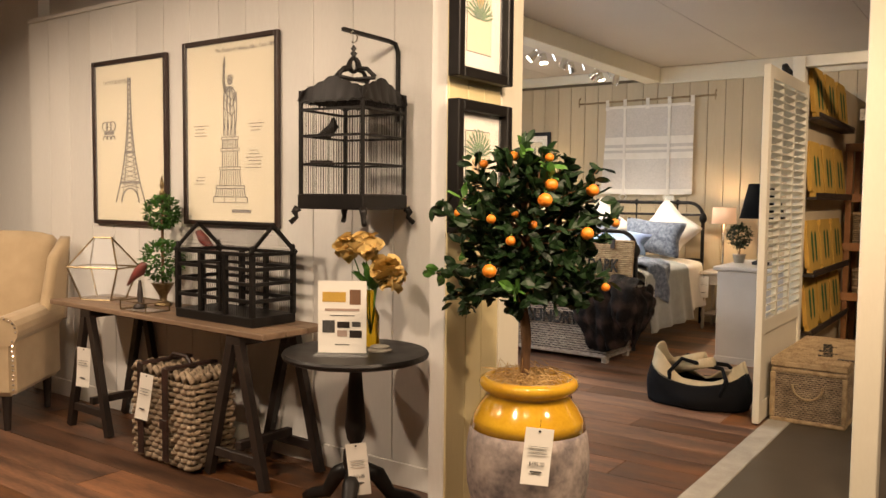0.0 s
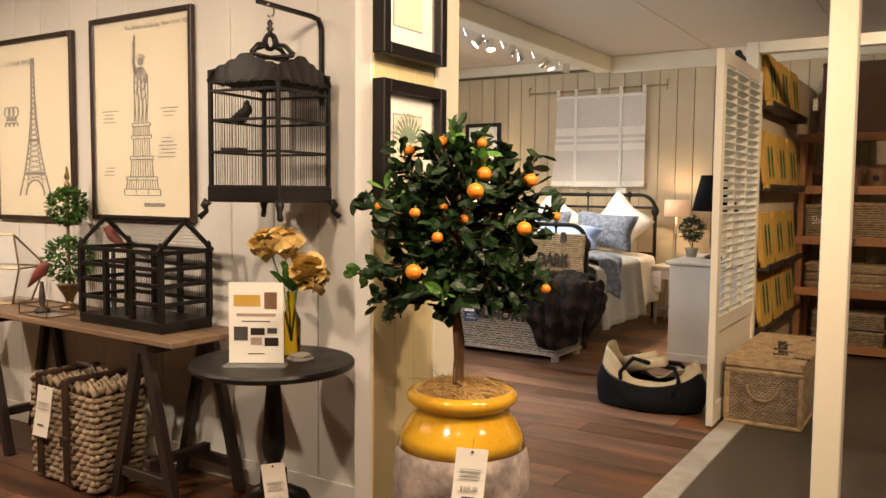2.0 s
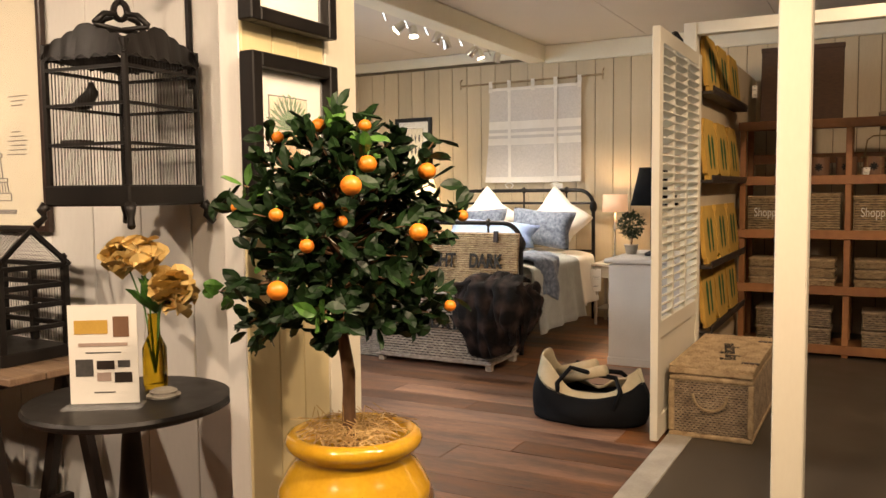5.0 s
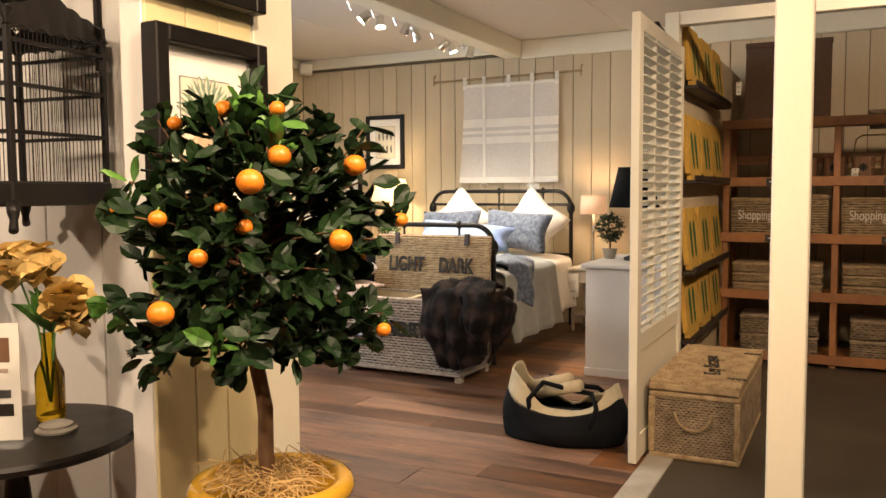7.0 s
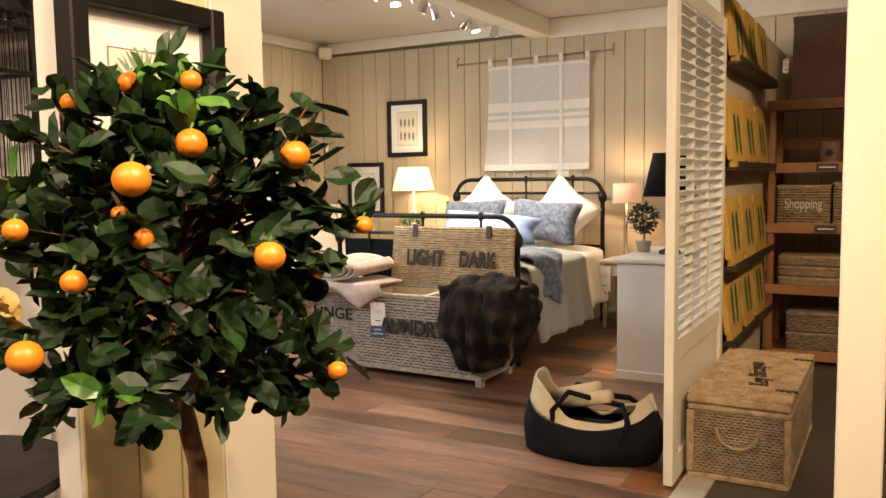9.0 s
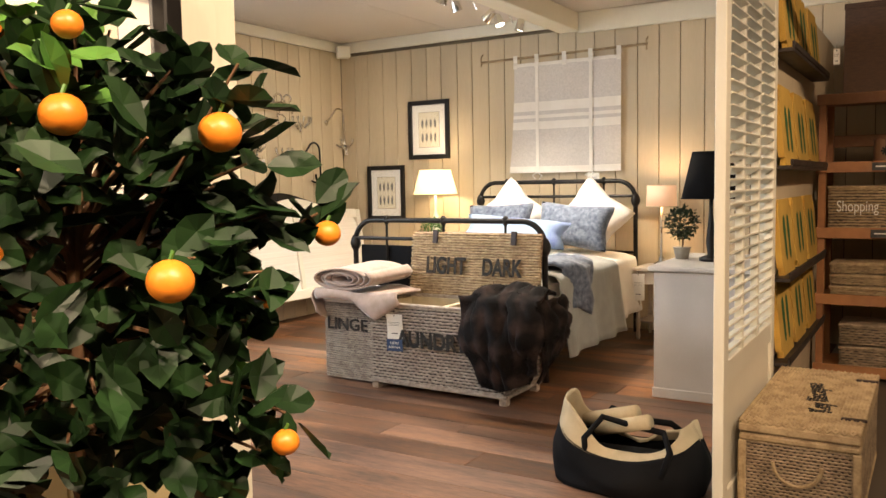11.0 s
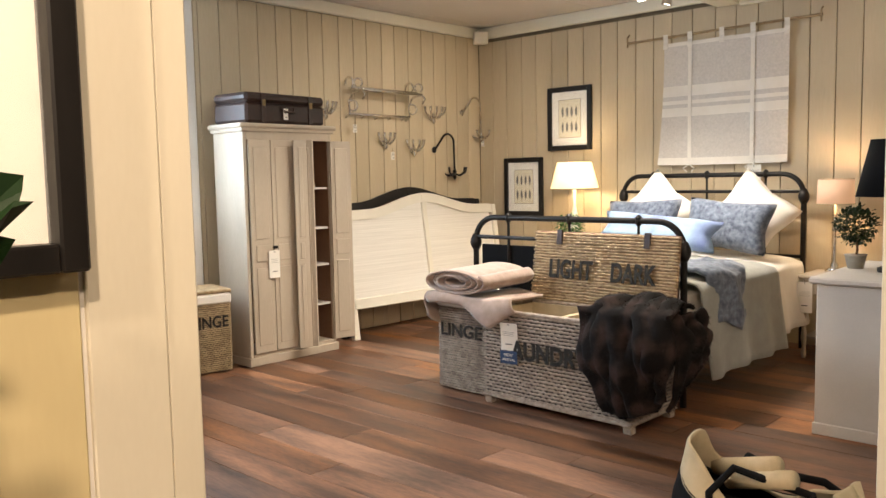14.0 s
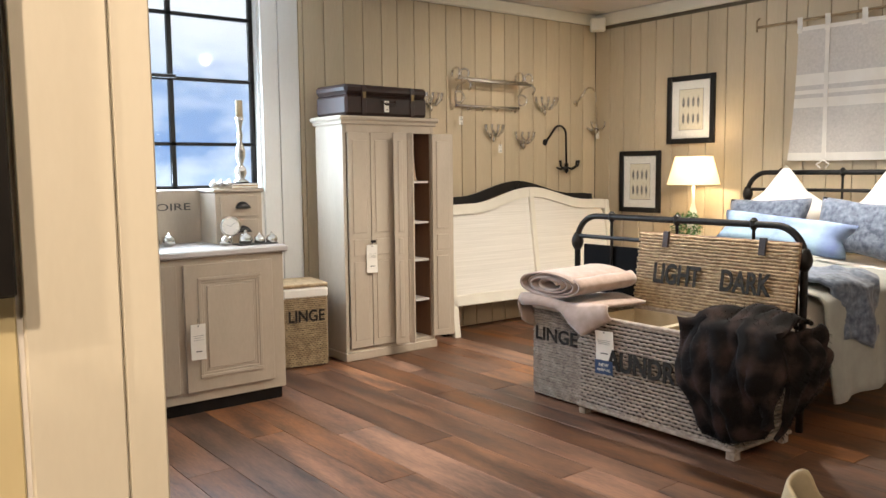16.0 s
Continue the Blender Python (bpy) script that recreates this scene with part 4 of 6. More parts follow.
for nm, lo, hi, mm in (("picture_panel", (-0.08, 0.215), (0.015, 0.255), M_MAT), ("picture_panel", (0.03, 0.205), (0.075, 0.265), M_INSIDE), ("picture_panel", (-0.08, 0.09), (-0.03, 0.14), M_SLATE), ("picture_panel", (-0.02, 0.11), (0.03, 0.135), M_DKWOOD_SHADE), ("picture_panel", (0.04, 0.115), (0.075, 0.135), M_SLATE), ("picture_panel", (-0.02, 0.075), (0.02, 0.10), M_BLANKET), ("picture_panel", (0.03, 0.07), (0.08, 0.10), M_DKWOOD_SHADE), ("printed_line", (-0.07, 0.178), (0.07, 0.188), M_BLANKET), ("printed_line", (-0.05, 0.158), (0.05, 0.161), M_SLATE), ("printed_line", (-0.03, 0.04), (0.03, 0.043), M_SLATE)):
    part(nm, block((lo[0], -0.0035, lo[1]), (hi[0], -0.0022, hi[1])), mm, sg)
vs = thing("bottle_vase", "amber glass bottle holding large mustard artificial roses", "vase", pose(-1.80, 2.93, 0.7005))
bm = bmesh.new()
lathe(bm, [(0.035, 0), (0.038, 0.01), (0.038, 0.13), (0.02, 0.17), (0.016, 0.23), (0.019, 0.24)], 20)
part("bottle", bm, M_AMBER, vs, smooth=True)
for px, py, pz in ((-0.10, -0.02, 0.42), (0.0, -0.04, 0.44), (0.12, -0.02, 0.30), (0.08, 0.0, 0.34)):
    bm = bmesh.new()
    tube(bm, [(0, 0, 0.05), (px * 0.3, py * 0.3, 0.25), (px, py, pz)], 0.003, 5)
    part("stem", bm, M_LEAFY, vs)
    bm = bmesh.new()
    for k in range(34):
        d = Vector((rnd.gauss(0, 1), rnd.gauss(0, 1), rnd.gauss(0.2, 0.8))).normalized()
        q = (d.cross(Vector((rnd.gauss(0, 1), rnd.gauss(0, 1), rnd.gauss(0, 1))))).to_track_quat("X", "Z")
        leaf(bm, Matrix.LocRotScale(Vector((px, py, pz)) + d * rnd.uniform(0.02, 0.05) - q @ Vector((0.03, 0, 0)), q, None), 0.085, 0.08)
    tagged(part("bloom", bm, M_PETAL, vs), kind="stuff")
bm = bmesh.new()
for k in range(12):
    a = rnd.uniform(0, 6.28)
    leaf(bm, Matrix.Translation((0.01, 0, 0.24)) @ pose(0, 0, 0, 0, -rnd.uniform(30, 75), math.degrees(a)), 0.13, 0.055)
tagged(part("foliage", bm, M_BOX, vs), kind="stuff")
pc = thing("stone_coasters", "small stack of pale stone coasters", "coasters", pose(-1.69, 2.86, 0.7005))
for k in range(2):
    bm = bmesh.new()
    lathe(bm, [(0.05 - 0.01 * k, 0.012 * k), (0.052 - 0.01 * k, 0.006 + 0.012 * k), (0.04 - 0.01 * k, 0.0115 + 0.012 * k)], 16)
    part("coaster", bm, M_STRIP, pc)

# orange tree in a glazed jar
jar = thing("glazed_jar", "large terracotta jar with yellow glazed rim and mottled grey body", "jar", pose(-0.985, 2.862, 0))
J = 0.935
bm = bmesh.new()
lathe(bm, [(0.13, 0), (0.15, 0.02), (0.20, 0.15), (0.238, 0.32), (0.243, 0.43), (0.236, 0.50), (0.226, 0.545)], 48)
bmesh.ops.scale(bm, vec=(J, J, J), verts=bm.verts[:])
part("body", bm, M_CLAY, jar, smooth=True)
bm = bmesh.new()
lathe(bm, [(0.227, 0.543), (0.215, 0.585), (0.19, 0.63), (0.172, 0.655), (0.165, 0.675), (0.180, 0.688), (0.193, 0.70), (0.196, 0.716), (0.188, 0.732), (0.170, 0.738), (0.150, 0.728), (0.145, 0.70)], 48)
bmesh.ops.scale(bm, vec=(J, J, J), verts=bm.verts[:])
part("glazed_rim", bm, M_GLAZE, jar, "glossy ochre yellow glaze", smooth=True)
price_tag(pose(-0.815, 2.640, 0.575, -4, 6, 36), 0.095, 0.19, price="$495.00")
TREE = Vector((-0.99, 2.858, 0.645))
tr = thing("orange_tree", "artificial orange tree with glossy leaves and ripe fruit", "tree", Matrix.Translation(TREE))
bm = bmesh.new()
for k in range(260):
    a, r = rnd.uniform(0, 6.28), rnd.uniform(0.02, 0.125)
    p = Vector((r * math.cos(a), r * math.sin(a), 0.02 + rnd.uniform(0, 0.035)))
    d = Vector((rnd.gauss(0, 1), rnd.gauss(0, 1), rnd.gauss(0.15, 0.3))).normalized() * rnd.uniform(0.03, 0.08)
    tube(bm, [p - d, p + Vector((0, 0, 0.012)), p + d], 0.0013, 3)
tagged(part("straw_mulch", bm, M_STRAW, tr), kind="stuff")
bm = bmesh.new()
trunk = [(-0.005, 0, 0), (-0.008, 0.0, 0.10), (0.004, -0.012, 0.2), (-0.004, -0.03, 0.3), (0.012, -0.045, 0.42), (0.025, -0.05, 0.55), (0.02, -0.05, 0.72)]
tube(bm, trunk, [0.020, 0.018, 0.0165, 0.017, 0.014, 0.010, 0.004], 9)
tube(bm, [(-0.010, 0.008, 0.02), (-0.022, 0.006, 0.16), (-0.016, -0.02, 0.30), (-0.05, -0.05, 0.44)], [0.008, 0.007, 0.007, 0.004], 6)
part("trunk", bm, M_BARK, tr, smooth=True)
MID = Vector((0.012, -0.035, 0.575))
limbs = []
for k in range(92):
    a = k * 2.399 + rnd.uniform(-0.25, 0.25)
    s = (k + 0.5) / 92
    dz = 1.9 * s - 0.9
    rad = 0.268 * max(0.16 if dz > 0 else 0.42, 1 - abs(dz) ** (2.2 if dz > 0 else 3.6)) ** 0.5 * rnd.uniform(0.70, 1.05)
    st = Vector((0.012, -0.04, 0.37 + 0.29 * s))
    en = MID + Vector((rad * math.cos(a), rad * math.sin(a), 0.285 * dz + 0.01 * rnd.gauss(0, 1)))
    # the crown is flattened where it was pushed back against the wall end
    en.y = min(en.y, 0.05 + 0.25 * max(0.0, en.y - 0.05))
    limbs.append((st, en))
# long sprays that stand out of the crown
for e in ((-1.30, 2.70, 1.06), (-1.26, 2.74, 0.96), (-1.31, 2.72, 1.31), (-0.72, 2.96, 1.28), (-0.69, 2.86, 1.07), (-0.72, 2.84, 1.44), (-1.0, 2.82, 1.535), (-0.90, 2.78, 1.50), (-1.12, 2.66, 0.95), (-0.84, 2.62, 1.03), (-1.15, 2.72, 1.47)):
    limbs.append((Vector((0.012, -0.04, 0.45)), Vector(e) - TREE))
for st, en in limbs:
    bm = bmesh.new()
    tube(bm, [st, st.lerp(en, 0.5) + Vector((0, 0, 0.02)), en], [0.005, 0.0035, 0.0016], 5)
    part("limb", bm, M_BARK, tr)
bm, bm2 = bmesh.new(), bmesh.new()
for st, en in limbs:
    run = (en - st).normalized()
    young = rnd.random() < 0.18
    for j in range(15):
        s = 1.0 - 0.6 * (j / 15) ** 1.5
        p = st.lerp(en, s) + Vector((rnd.gauss(0, 0.010), rnd.gauss(0, 0.010), rnd.gauss(0.0, 0.012)))
        d = (run * rnd.uniform(0.3, 1.1) + 0.85 * Vector((rnd.gauss(0, 1), rnd.gauss(0, 1), rnd.gauss(0.05, 0.7)))).normalized()
        face = ((p - MID).normalized() + Vector((0, 0, 0.7)) + 0.45 * Vector((rnd.gauss(0, 1), rnd.gauss(0, 1), rnd.gauss(0, 1)))).normalized()
        side = face.cross(d).normalized()
        up = d.cross(side).normalized()
        mt_ = Matrix(((d.x, side.x, up.x, p.x), (d.y, side.y, up.y, p.y), (d.z, side.z, up.z, p.z), (0, 0, 0, 1)))
        leaf(bm2 if (young and j < 6) else bm, mt_, rnd.uniform(0.048, 0.070), rnd.uniform(0.032, 0.042))
tagged(part("foliage", bm, M_LEAF, tr), "dark green glossy leaves", kind="stuff")
tagged(part("young_foliage", bm2, M_LEAFY, tr), "bright young leaves at the shoot tips", kind="stuff")
ORANGES = [(-0.766, 2.552, 1.335, 0.0236), (-0.827, 2.710, 1.386, 0.0225), (-0.698, 2.722, 1.227, 0.0219), (-0.947, 2.517, 1.102, 0.0238), (-0.891, 2.555, 1.201, 0.0172),
           (-0.860, 2.643, 1.253, 0.0169), (-0.702, 2.954, 1.257, 0.016), (-0.728, 2.819, 1.369, 0.0223), (-1.000, 2.753, 1.487, 0.0186), (-0.850, 2.736, 1.479, 0.0156),
           (-0.690, 2.859, 1.038, 0.0152), (-1.112, 2.577, 1.287, 0.0155), (-1.101, 2.719, 1.460, 0.0155), (-0.820, 2.975, 1.171, 0.0152), (-0.938, 2.508, 1.272, 0.0159), (-0.949, 2.681, 1.285, 0.0136)]
for x, y, z, r in ORANGES:
    bm = bmesh.new()
    bmesh.ops.create_icosphere(bm, subdivisions=3, radius=r)
    bmesh.ops.scale(bm, vec=(1, 1, 0.93), verts=bm.verts[:])
    o = part("orange", bm, M_ORANGE, tr, smooth=True)
    o.matrix_basis = Matrix.Translation(Vector((x, y, z)) - TREE)
    bm = bmesh.new()
    tube(bm, [(0, 0, r * 0.88), (0.002, 0.003, r * 1.3)], 0.0022, 5)
    part("stalk", bm, M_LEAFY, o)

# wing armchair
ac = thing("wing_armchair", "oatmeal linen wing armchair with nailhead trim", "armchair", pose(-4.62, 2.58, 0, 0, 0, 38))
bm = block((-0.30, -0.36, 0.22), (0.30, 0.22, 0.36), 0.03)
part("seat_frame", bm, M_OATMEAL, ac)
bm = block((-0.27, -0.38, 0.36), (0.27, 0.20, 0.50), 0.045)
part("seat_cushion", bm, M_OATMEAL, ac)
bm = bmesh.new()
sheet(bm, lambda u, v: ((2 * u - 1) * 0.33, 0.24 + 0.16 * v - 0.05 * math.sin(math.pi * v), 0.30 + 0.80 * v - 0.03 * (2 * u - 1) ** 4), 10, 10, 0.13)
part("backrest", bm, M_OATMEAL, ac, smooth=True)
for d in (-1, 1):
    bm = block((d * 0.36 - 0.06, -0.36, 0.20), (d * 0.36 + 0.06, 0.28, 0.56), 0.03)
    tube(bm, [(d * 0.365, -0.37, 0.57), (d * 0.365, 0.25, 0.59)], 0.085, 16)
    part("arm", bm, M_OATMEAL, ac)
    bm = bmesh.new()
    sheet(bm, lambda u, v: (d * (0.37 + 0.03 * v), 0.34 - 0.30 * u * (1 - 0.35 * v), 0.55 + (0.52 - 0.12 * u) * v), 6, 8, 0.06)
    part("wing", bm, M_OATMEAL, ac, smooth=True)
    bm = bmesh.new()
    path = [(d * 0.305, z) for z in np.linspace(0.22, 0.54, 13)] + [(d * 0.365 - d * 0.075 * math.cos(a), 0.57 + 0.075 * math.sin(a)) for a in np.linspace(0, math.pi, 10)] + [(d * 0.42, z) for z in np.linspace(0.52, 0.22, 12)]
    for x, z in path:
        bmesh.ops.create_uvsphere(bm, u_segments=6, v_segments=4, radius=0.008, matrix=Matrix.Translation((x, -0.373 if z < 0.50 else -0.373, z)))
    tagged(part("nailheads", bm, M_CHROME, ac, "bright metal nailhead trim"), kind="stuff")
    for y in (-0.30, 0.22):
        bm = bmesh.new()
        tube(bm, [(d * 0.35, y, 0.21), (d * 0.35, y, 0.0)], [0.03, 0.018], 8)
        part("leg", bm, M_DKWOOD_SHADE, ac)
# ---- bedroom ----
bed = thing("iron_bed", "black iron double bed with curved head and foot rails", "bed", pose(-3.0, 6.98, 0))


def bed_end(name, y, x0, x1, top, low):
    bm = bmesh.new()
    r = 0.16
    tube(bm, [(x0, y, 0.02), (x0, y, top - r)] + arc((x0 + r, y, top - r), r, 180, 90, 8)[1:] + arc((x1 - r, y, top - r), r, 90, 0, 8) + [(x1, y, 0.02)], 0.019, 10)
    e = part(name, bm, M_IRON, bed, smooth=True)
    for z in (top - 0.13, low):
        bm = bmesh.new()
        tube(bm, [(x0, y, z), (x1, y, z)], 0.013, 8)
        part("crossbar", bm, M_IRON, e)
    for k in range(3):
        x = x0 + 0.28 + (x1 - x0 - 0.56) * k / 2
        bm = bmesh.new()
        tube(bm, [(x, y, low), (x, y, top)], 0.009, 8)
        lathe(bm, [(0.012, top - 0.03), (0.022, top - 0.01), (0.022, top + 0.02), (0.008, top + 0.035)], 10, (x, y, 0))
        part("spindle", bm, M_IRON, e)
    for x in (x0, x1):
        bm = bmesh.new()
        lathe(bm, [(0.02, top - 0.22), (0.036, top - 0.19), (0.040, top - 0.165), (0.034, top - 0.14), (0.02, top - 0.11)], 14, (x, y, 0))
        part("knuckle", bm, M_IRON, e, smooth=True)


bed_end("foot_rail", 0.0, -0.74, 0.77, 1.06, 0.55)
bed_end("head_rail", 1.98, -0.77, 0.72, 1.31, 0.70)
for x in (-0.74, 0.74):
    part("side_rail", block((x - 0.015, 0.02, 0.27), (x + 0.015, 1.96, 0.33), 0.003), M_IRON, bed)
part("foot_panel", block((-0.70, 0.012, 0.52), (0.73, 0.03, 0.88), 0.004), M_CANVAS, bed, "dark fabric over the foot rail")
part("mattress", block((-0.73, 0.04, 0.30), (0.73, 1.93, 0.68), 0.05), M_LINEN, bed)


def drape(name, y0, y1, top, hang, mat_, label, over=0.035, wob=0.012, cat="bedding", seed=1.0):
    """A cover laid over the bed and hanging down its sides."""
    t = thing(name, label, cat, pose(-3.0, 6.98, 0))
    half = 0.755 + over

    def fn(u, v):
        s = (2 * u - 1) * (half + hang)
        y = y0 + (y1 - y0) * v
        n1 = wob * noise.noise(Vector((s * 4, y * 5, seed)))
        if abs(s) <= half - 0.08:
            return (s, y, top + 0.04 * (1 - (s / half) ** 2) + n1)
        k = min(1, (abs(s) - half + 0.08) / 0.12)
        dz = max(0, abs(s) - half + 0.02)
        fold = 0.02 * math.sin(y * 17 + seed) * min(1, dz / hang)
        x = min(abs(s), half) + fold + 0.10 * (dz / max(hang, 0.01)) ** 1.3 * 0.6
        return (math.copysign(x, s), y, top - dz - 0.015 * k + n1 * (1 - k) + 0.02 * noise.noise(Vector((y * 3, seed, 2))) * min(1, dz / hang))
    bm = bmesh.new()
    sheet(bm, fn, 60, 40, 0.012)
    part("cloth", bm, mat_, t, smooth=True)
    return t


drape("white_sheet", 0.95, 1.90, 0.692, 0.42, M_LINEN, "white linen sheet and duvet hanging over the bed side", 0.0, seed=3)
drape("coverlet", 0.10, 1.22, 0.710, 0.50, M_COVER, "pale grey-green coverlet hanging over the bed side", 0.075, seed=5)
th = thing("paisley_throw", "crumpled blue paisley quilted throw across the bed", "throw", pose(-3.0, 6.98, 0))
bm = bmesh.new()


def throw_fn(u, v):
    s = -0.3 + 1.42 * u
    y = 0.14 + 0.5 * v + 0.10 * u
    n1 = 0.03 * noise.noise(Vector((s * 5, y * 7, 9))) + 0.015 * noise.noise(Vector((s * 13, y * 15, 4)))
    if s < 0.74:
        return (s, y, 0.775 + abs(n1) * 1.2)
    d = s - 0.74
    return (0.80 + 0.05 * d + n1 + 0.07 * math.sin(math.pi * v), y, 0.77 - d * (0.8 + 0.25 * v) + 0.02 * math.sin(8 * v))


sheet(bm, throw_fn, 44, 26, 0.022)
part("quilt", bm, M_BLUE, th, smooth=True)
for nm, lab, x, y, z, w, h, d, rx, rz, ry, m_ in (
        ("pillow", "white linen pillow standing on its corner", -0.36, 1.80, 1.02, 0.50, 0.50, 0.16, -14, 4, 42, M_LINEN),
        ("pillow", "white linen pillow standing on its corner", 0.40, 1.80, 1.00, 0.52, 0.52, 0.16, -14, -4, 38, M_LINEN),
        ("cushion", "blue damask rectangular cushion against the pillows", -0.37, 1.58, 0.955, 0.62, 0.36, 0.17, -20, 3, -2, M_BLUE),
        ("cushion", "blue damask rectangular cushion against the pillows", 0.33, 1.54, 0.945, 0.68, 0.38, 0.18, -20, -6, 4, M_BLUE),
        ("bolster_cushion", "long pale blue and violet ombre cushion", -0.08, 1.28, 0.91, 0.98, 0.24, 0.17, -28, -4, 4, M_OMBRE)):
    c = thing(nm, lab, "cushion", pose(-3.0 + x, 6.98 + y, z, rx, ry, rz))
    bm = bmesh.new()
    cushion(bm, w, h, d)
    part("cover", bm, m_, c, smooth=True)
    if m_ is M_BLUE:
        bm = bmesh.new()
        k = 0.485
        tube(bm, [(-w * k, 0, -h * k), (0, 0, -h * k * 0.88), (w * k, 0, -h * k), (w * k * 0.88, 0, 0), (w * k, 0, h * k), (0, 0, h * k * 0.88), (-w * k, 0, h * k), (-w * k * 0.88, 0, 0), (-w * k, 0, -h * k)], 0.006, 5)
        part("piping", bm, M_CANVAS, c)

# laundry chest
lc = thing("laundry_chest", "large grey wicker double laundry chest with open lid", "basket", pose(-2.715, 6.64, 0, 0, 0, -1.5))
part("bottom_board", block((-0.48, -0.22, 0.05), (0.48, 0.22, 0.07)), M_GREYW, lc)
for x0, x1, y0, y1 in ((-0.478, 0.478, -0.212, -0.206), (-0.478, 0.478, 0.206, 0.212), (-0.478, -0.472, -0.206, 0.206), (0.472, 0.478, -0.206, 0.206), (-0.02, 0.02, -0.206, 0.206)):
    part("lining", block((x0, y0, 0.07), (x1, y1, 0.545)), M_JUTE, lc, "cream cloth lining")
wicker_box(lc, "woven_side", (-0.49, -0.226, 0.06), (0.49, 0.226, 0.55), 25, 0.0078, 0.04, M_GREYW)
# added dark sheets behind the weave, shade of the gaps as colour
part("inner_wall", block((-0.484, -0.219, 0.06), (0.484, -0.2125, 0.54)), M_DKWOOD_SHADE, lc)
part("inner_wall", block((0.4785, -0.21, 0.06), (0.4845, 0.21, 0.54)), M_DKWOOD_SHADE, lc)
for z in (0.052, 0.556):
    for lo, hi in (((-0.505, -0.24), (0.505, -0.215)), ((-0.505, 0.215), (0.505, 0.24)), ((-0.505, -0.215), (-0.48, 0.215)), ((0.48, -0.215), (0.505, 0.215))):
        part("rim", block((lo[0], lo[1], z - 0.010), (hi[0], hi[1], z + 0.012), 0.006), M_GREYW, lc)
for x in (-0.47, 0.47):
    for y in (-0.20, 0.20):
        part("foot", block((x - 0.025, y - 0.025, 0.0), (x + 0.025, y + 0.025, 0.045), 0.004), M_GREYW, lc)
lettering("stencil", "LAUNDRY", 0.145, pose(-0.04, -0.2505, 0.30, 90, 0, 0), lc, M_INK, 0.003, 0.57, 0.004)
lid = part("lid", block((-0.49, -0.010, 0.0), (0.49, 0.012, 0.44), 0.004), M_INSIDE, lc)
lid.matrix_basis = pose(0, 0.235, 0.55, -8, 0, 0)
bm = bmesh.new()
weave(bm, (-0.495, -0.014, 0.015), (1, 0, 0), (0, 0, 1), 0.99, 0.42, 24, 0.0080, 0.05, (0, -1, 0))
tagged(part("woven_face", bm, M_HONEYW, lid, smooth=True), kind="stuff")
lettering("stencil", "LIGHT", 0.155, pose(-0.20, -0.037, 0.16, 90, 0, 0), lid, M_INK, 0.003, 0.31, 0.004)
lettering("stencil", "DARK", 0.155, pose(0.225, -0.037, 0.16, 90, 0, 0), lid, M_INK, 0.003, 0.29, 0.004)
for x in (-0.30, 0.30):
    part("leather_tab", block((x - 0.02, -0.034, 0.36), (x + 0.02, -0.02, 0.45), 0.003), M_LEATHER, lid)
price_tag(pose(-3.0, 6.385, 0.50, 4, 0, 8), 0.11, 0.16)
na = thing("new_arrival_tag", "navy blue label with white words", "label", pose(-3.0, 6.383, 0.34, 4, 0, 8))
part("card", block((-0.055, 0, -0.075), (0.055, 0.003, 0)), M_BLUETAG, na)
lettering("words", "NEW", 0.026, pose(0, -0.001, -0.032, 90, 0, 0), na, M_CARD, 0.0004)
lettering("words", "ARRIVAL", 0.022, pose(0, -0.001, -0.058, 90, 0, 0), na, M_CARD, 0.0004)

# fur throw
fu = thing("fur_throw", "dark brown plaid faux-fur throw slumped over the chest", "throw", pose(-2.28, 6.50, 0))
bm = bmesh.new()


def fur_fn(u, v):
    s = 2 * u - 1
    n1 = 0.06 * noise.noise(Vector((s * 2.4, v * 3.2, 3))) + 0.03 * noise.noise(Vector((s * 6, v * 7, 8)))
    if v < 0.4:
        a = v / 0.4
        return (s * (0.17 + 0.07 * a) + 0.06, 0.22 - 0.36 * a, 0.60 + 0.09 * math.sin(math.pi * (0.15 + 0.6 * a)) * (1 - 0.45 * s * s) + n1 * 0.7)
    a = (v - 0.4) / 0.6
    return (s * (0.25 - 0.04 * a + 0.03 * math.sin(5 * a)) + 0.05 + 0.06 * a + n1 * 0.5, -0.16 - 0.09 * math.sin(math.pi * a) * (1 - 0.6 * s * s) + n1 * 0.8, 0.63 - 0.50 * a * (1 - 0.12 * s * s) + 0.05 * s * a)


sheet(bm, fur_fn, 40, 50, 0.02)
part("pelt", bm, M_FUR, fu, smooth=True)


def fur_side(u, v):
    n1 = 0.05 * noise.noise(Vector((u * 4, v * 4, 21)))
    return (0.27 + 0.05 * math.sin(math.pi * v) + n1, -0.15 + 0.36 * u, 0.63 - 0.45 * v * (1 - 0.35 * u) + n1)


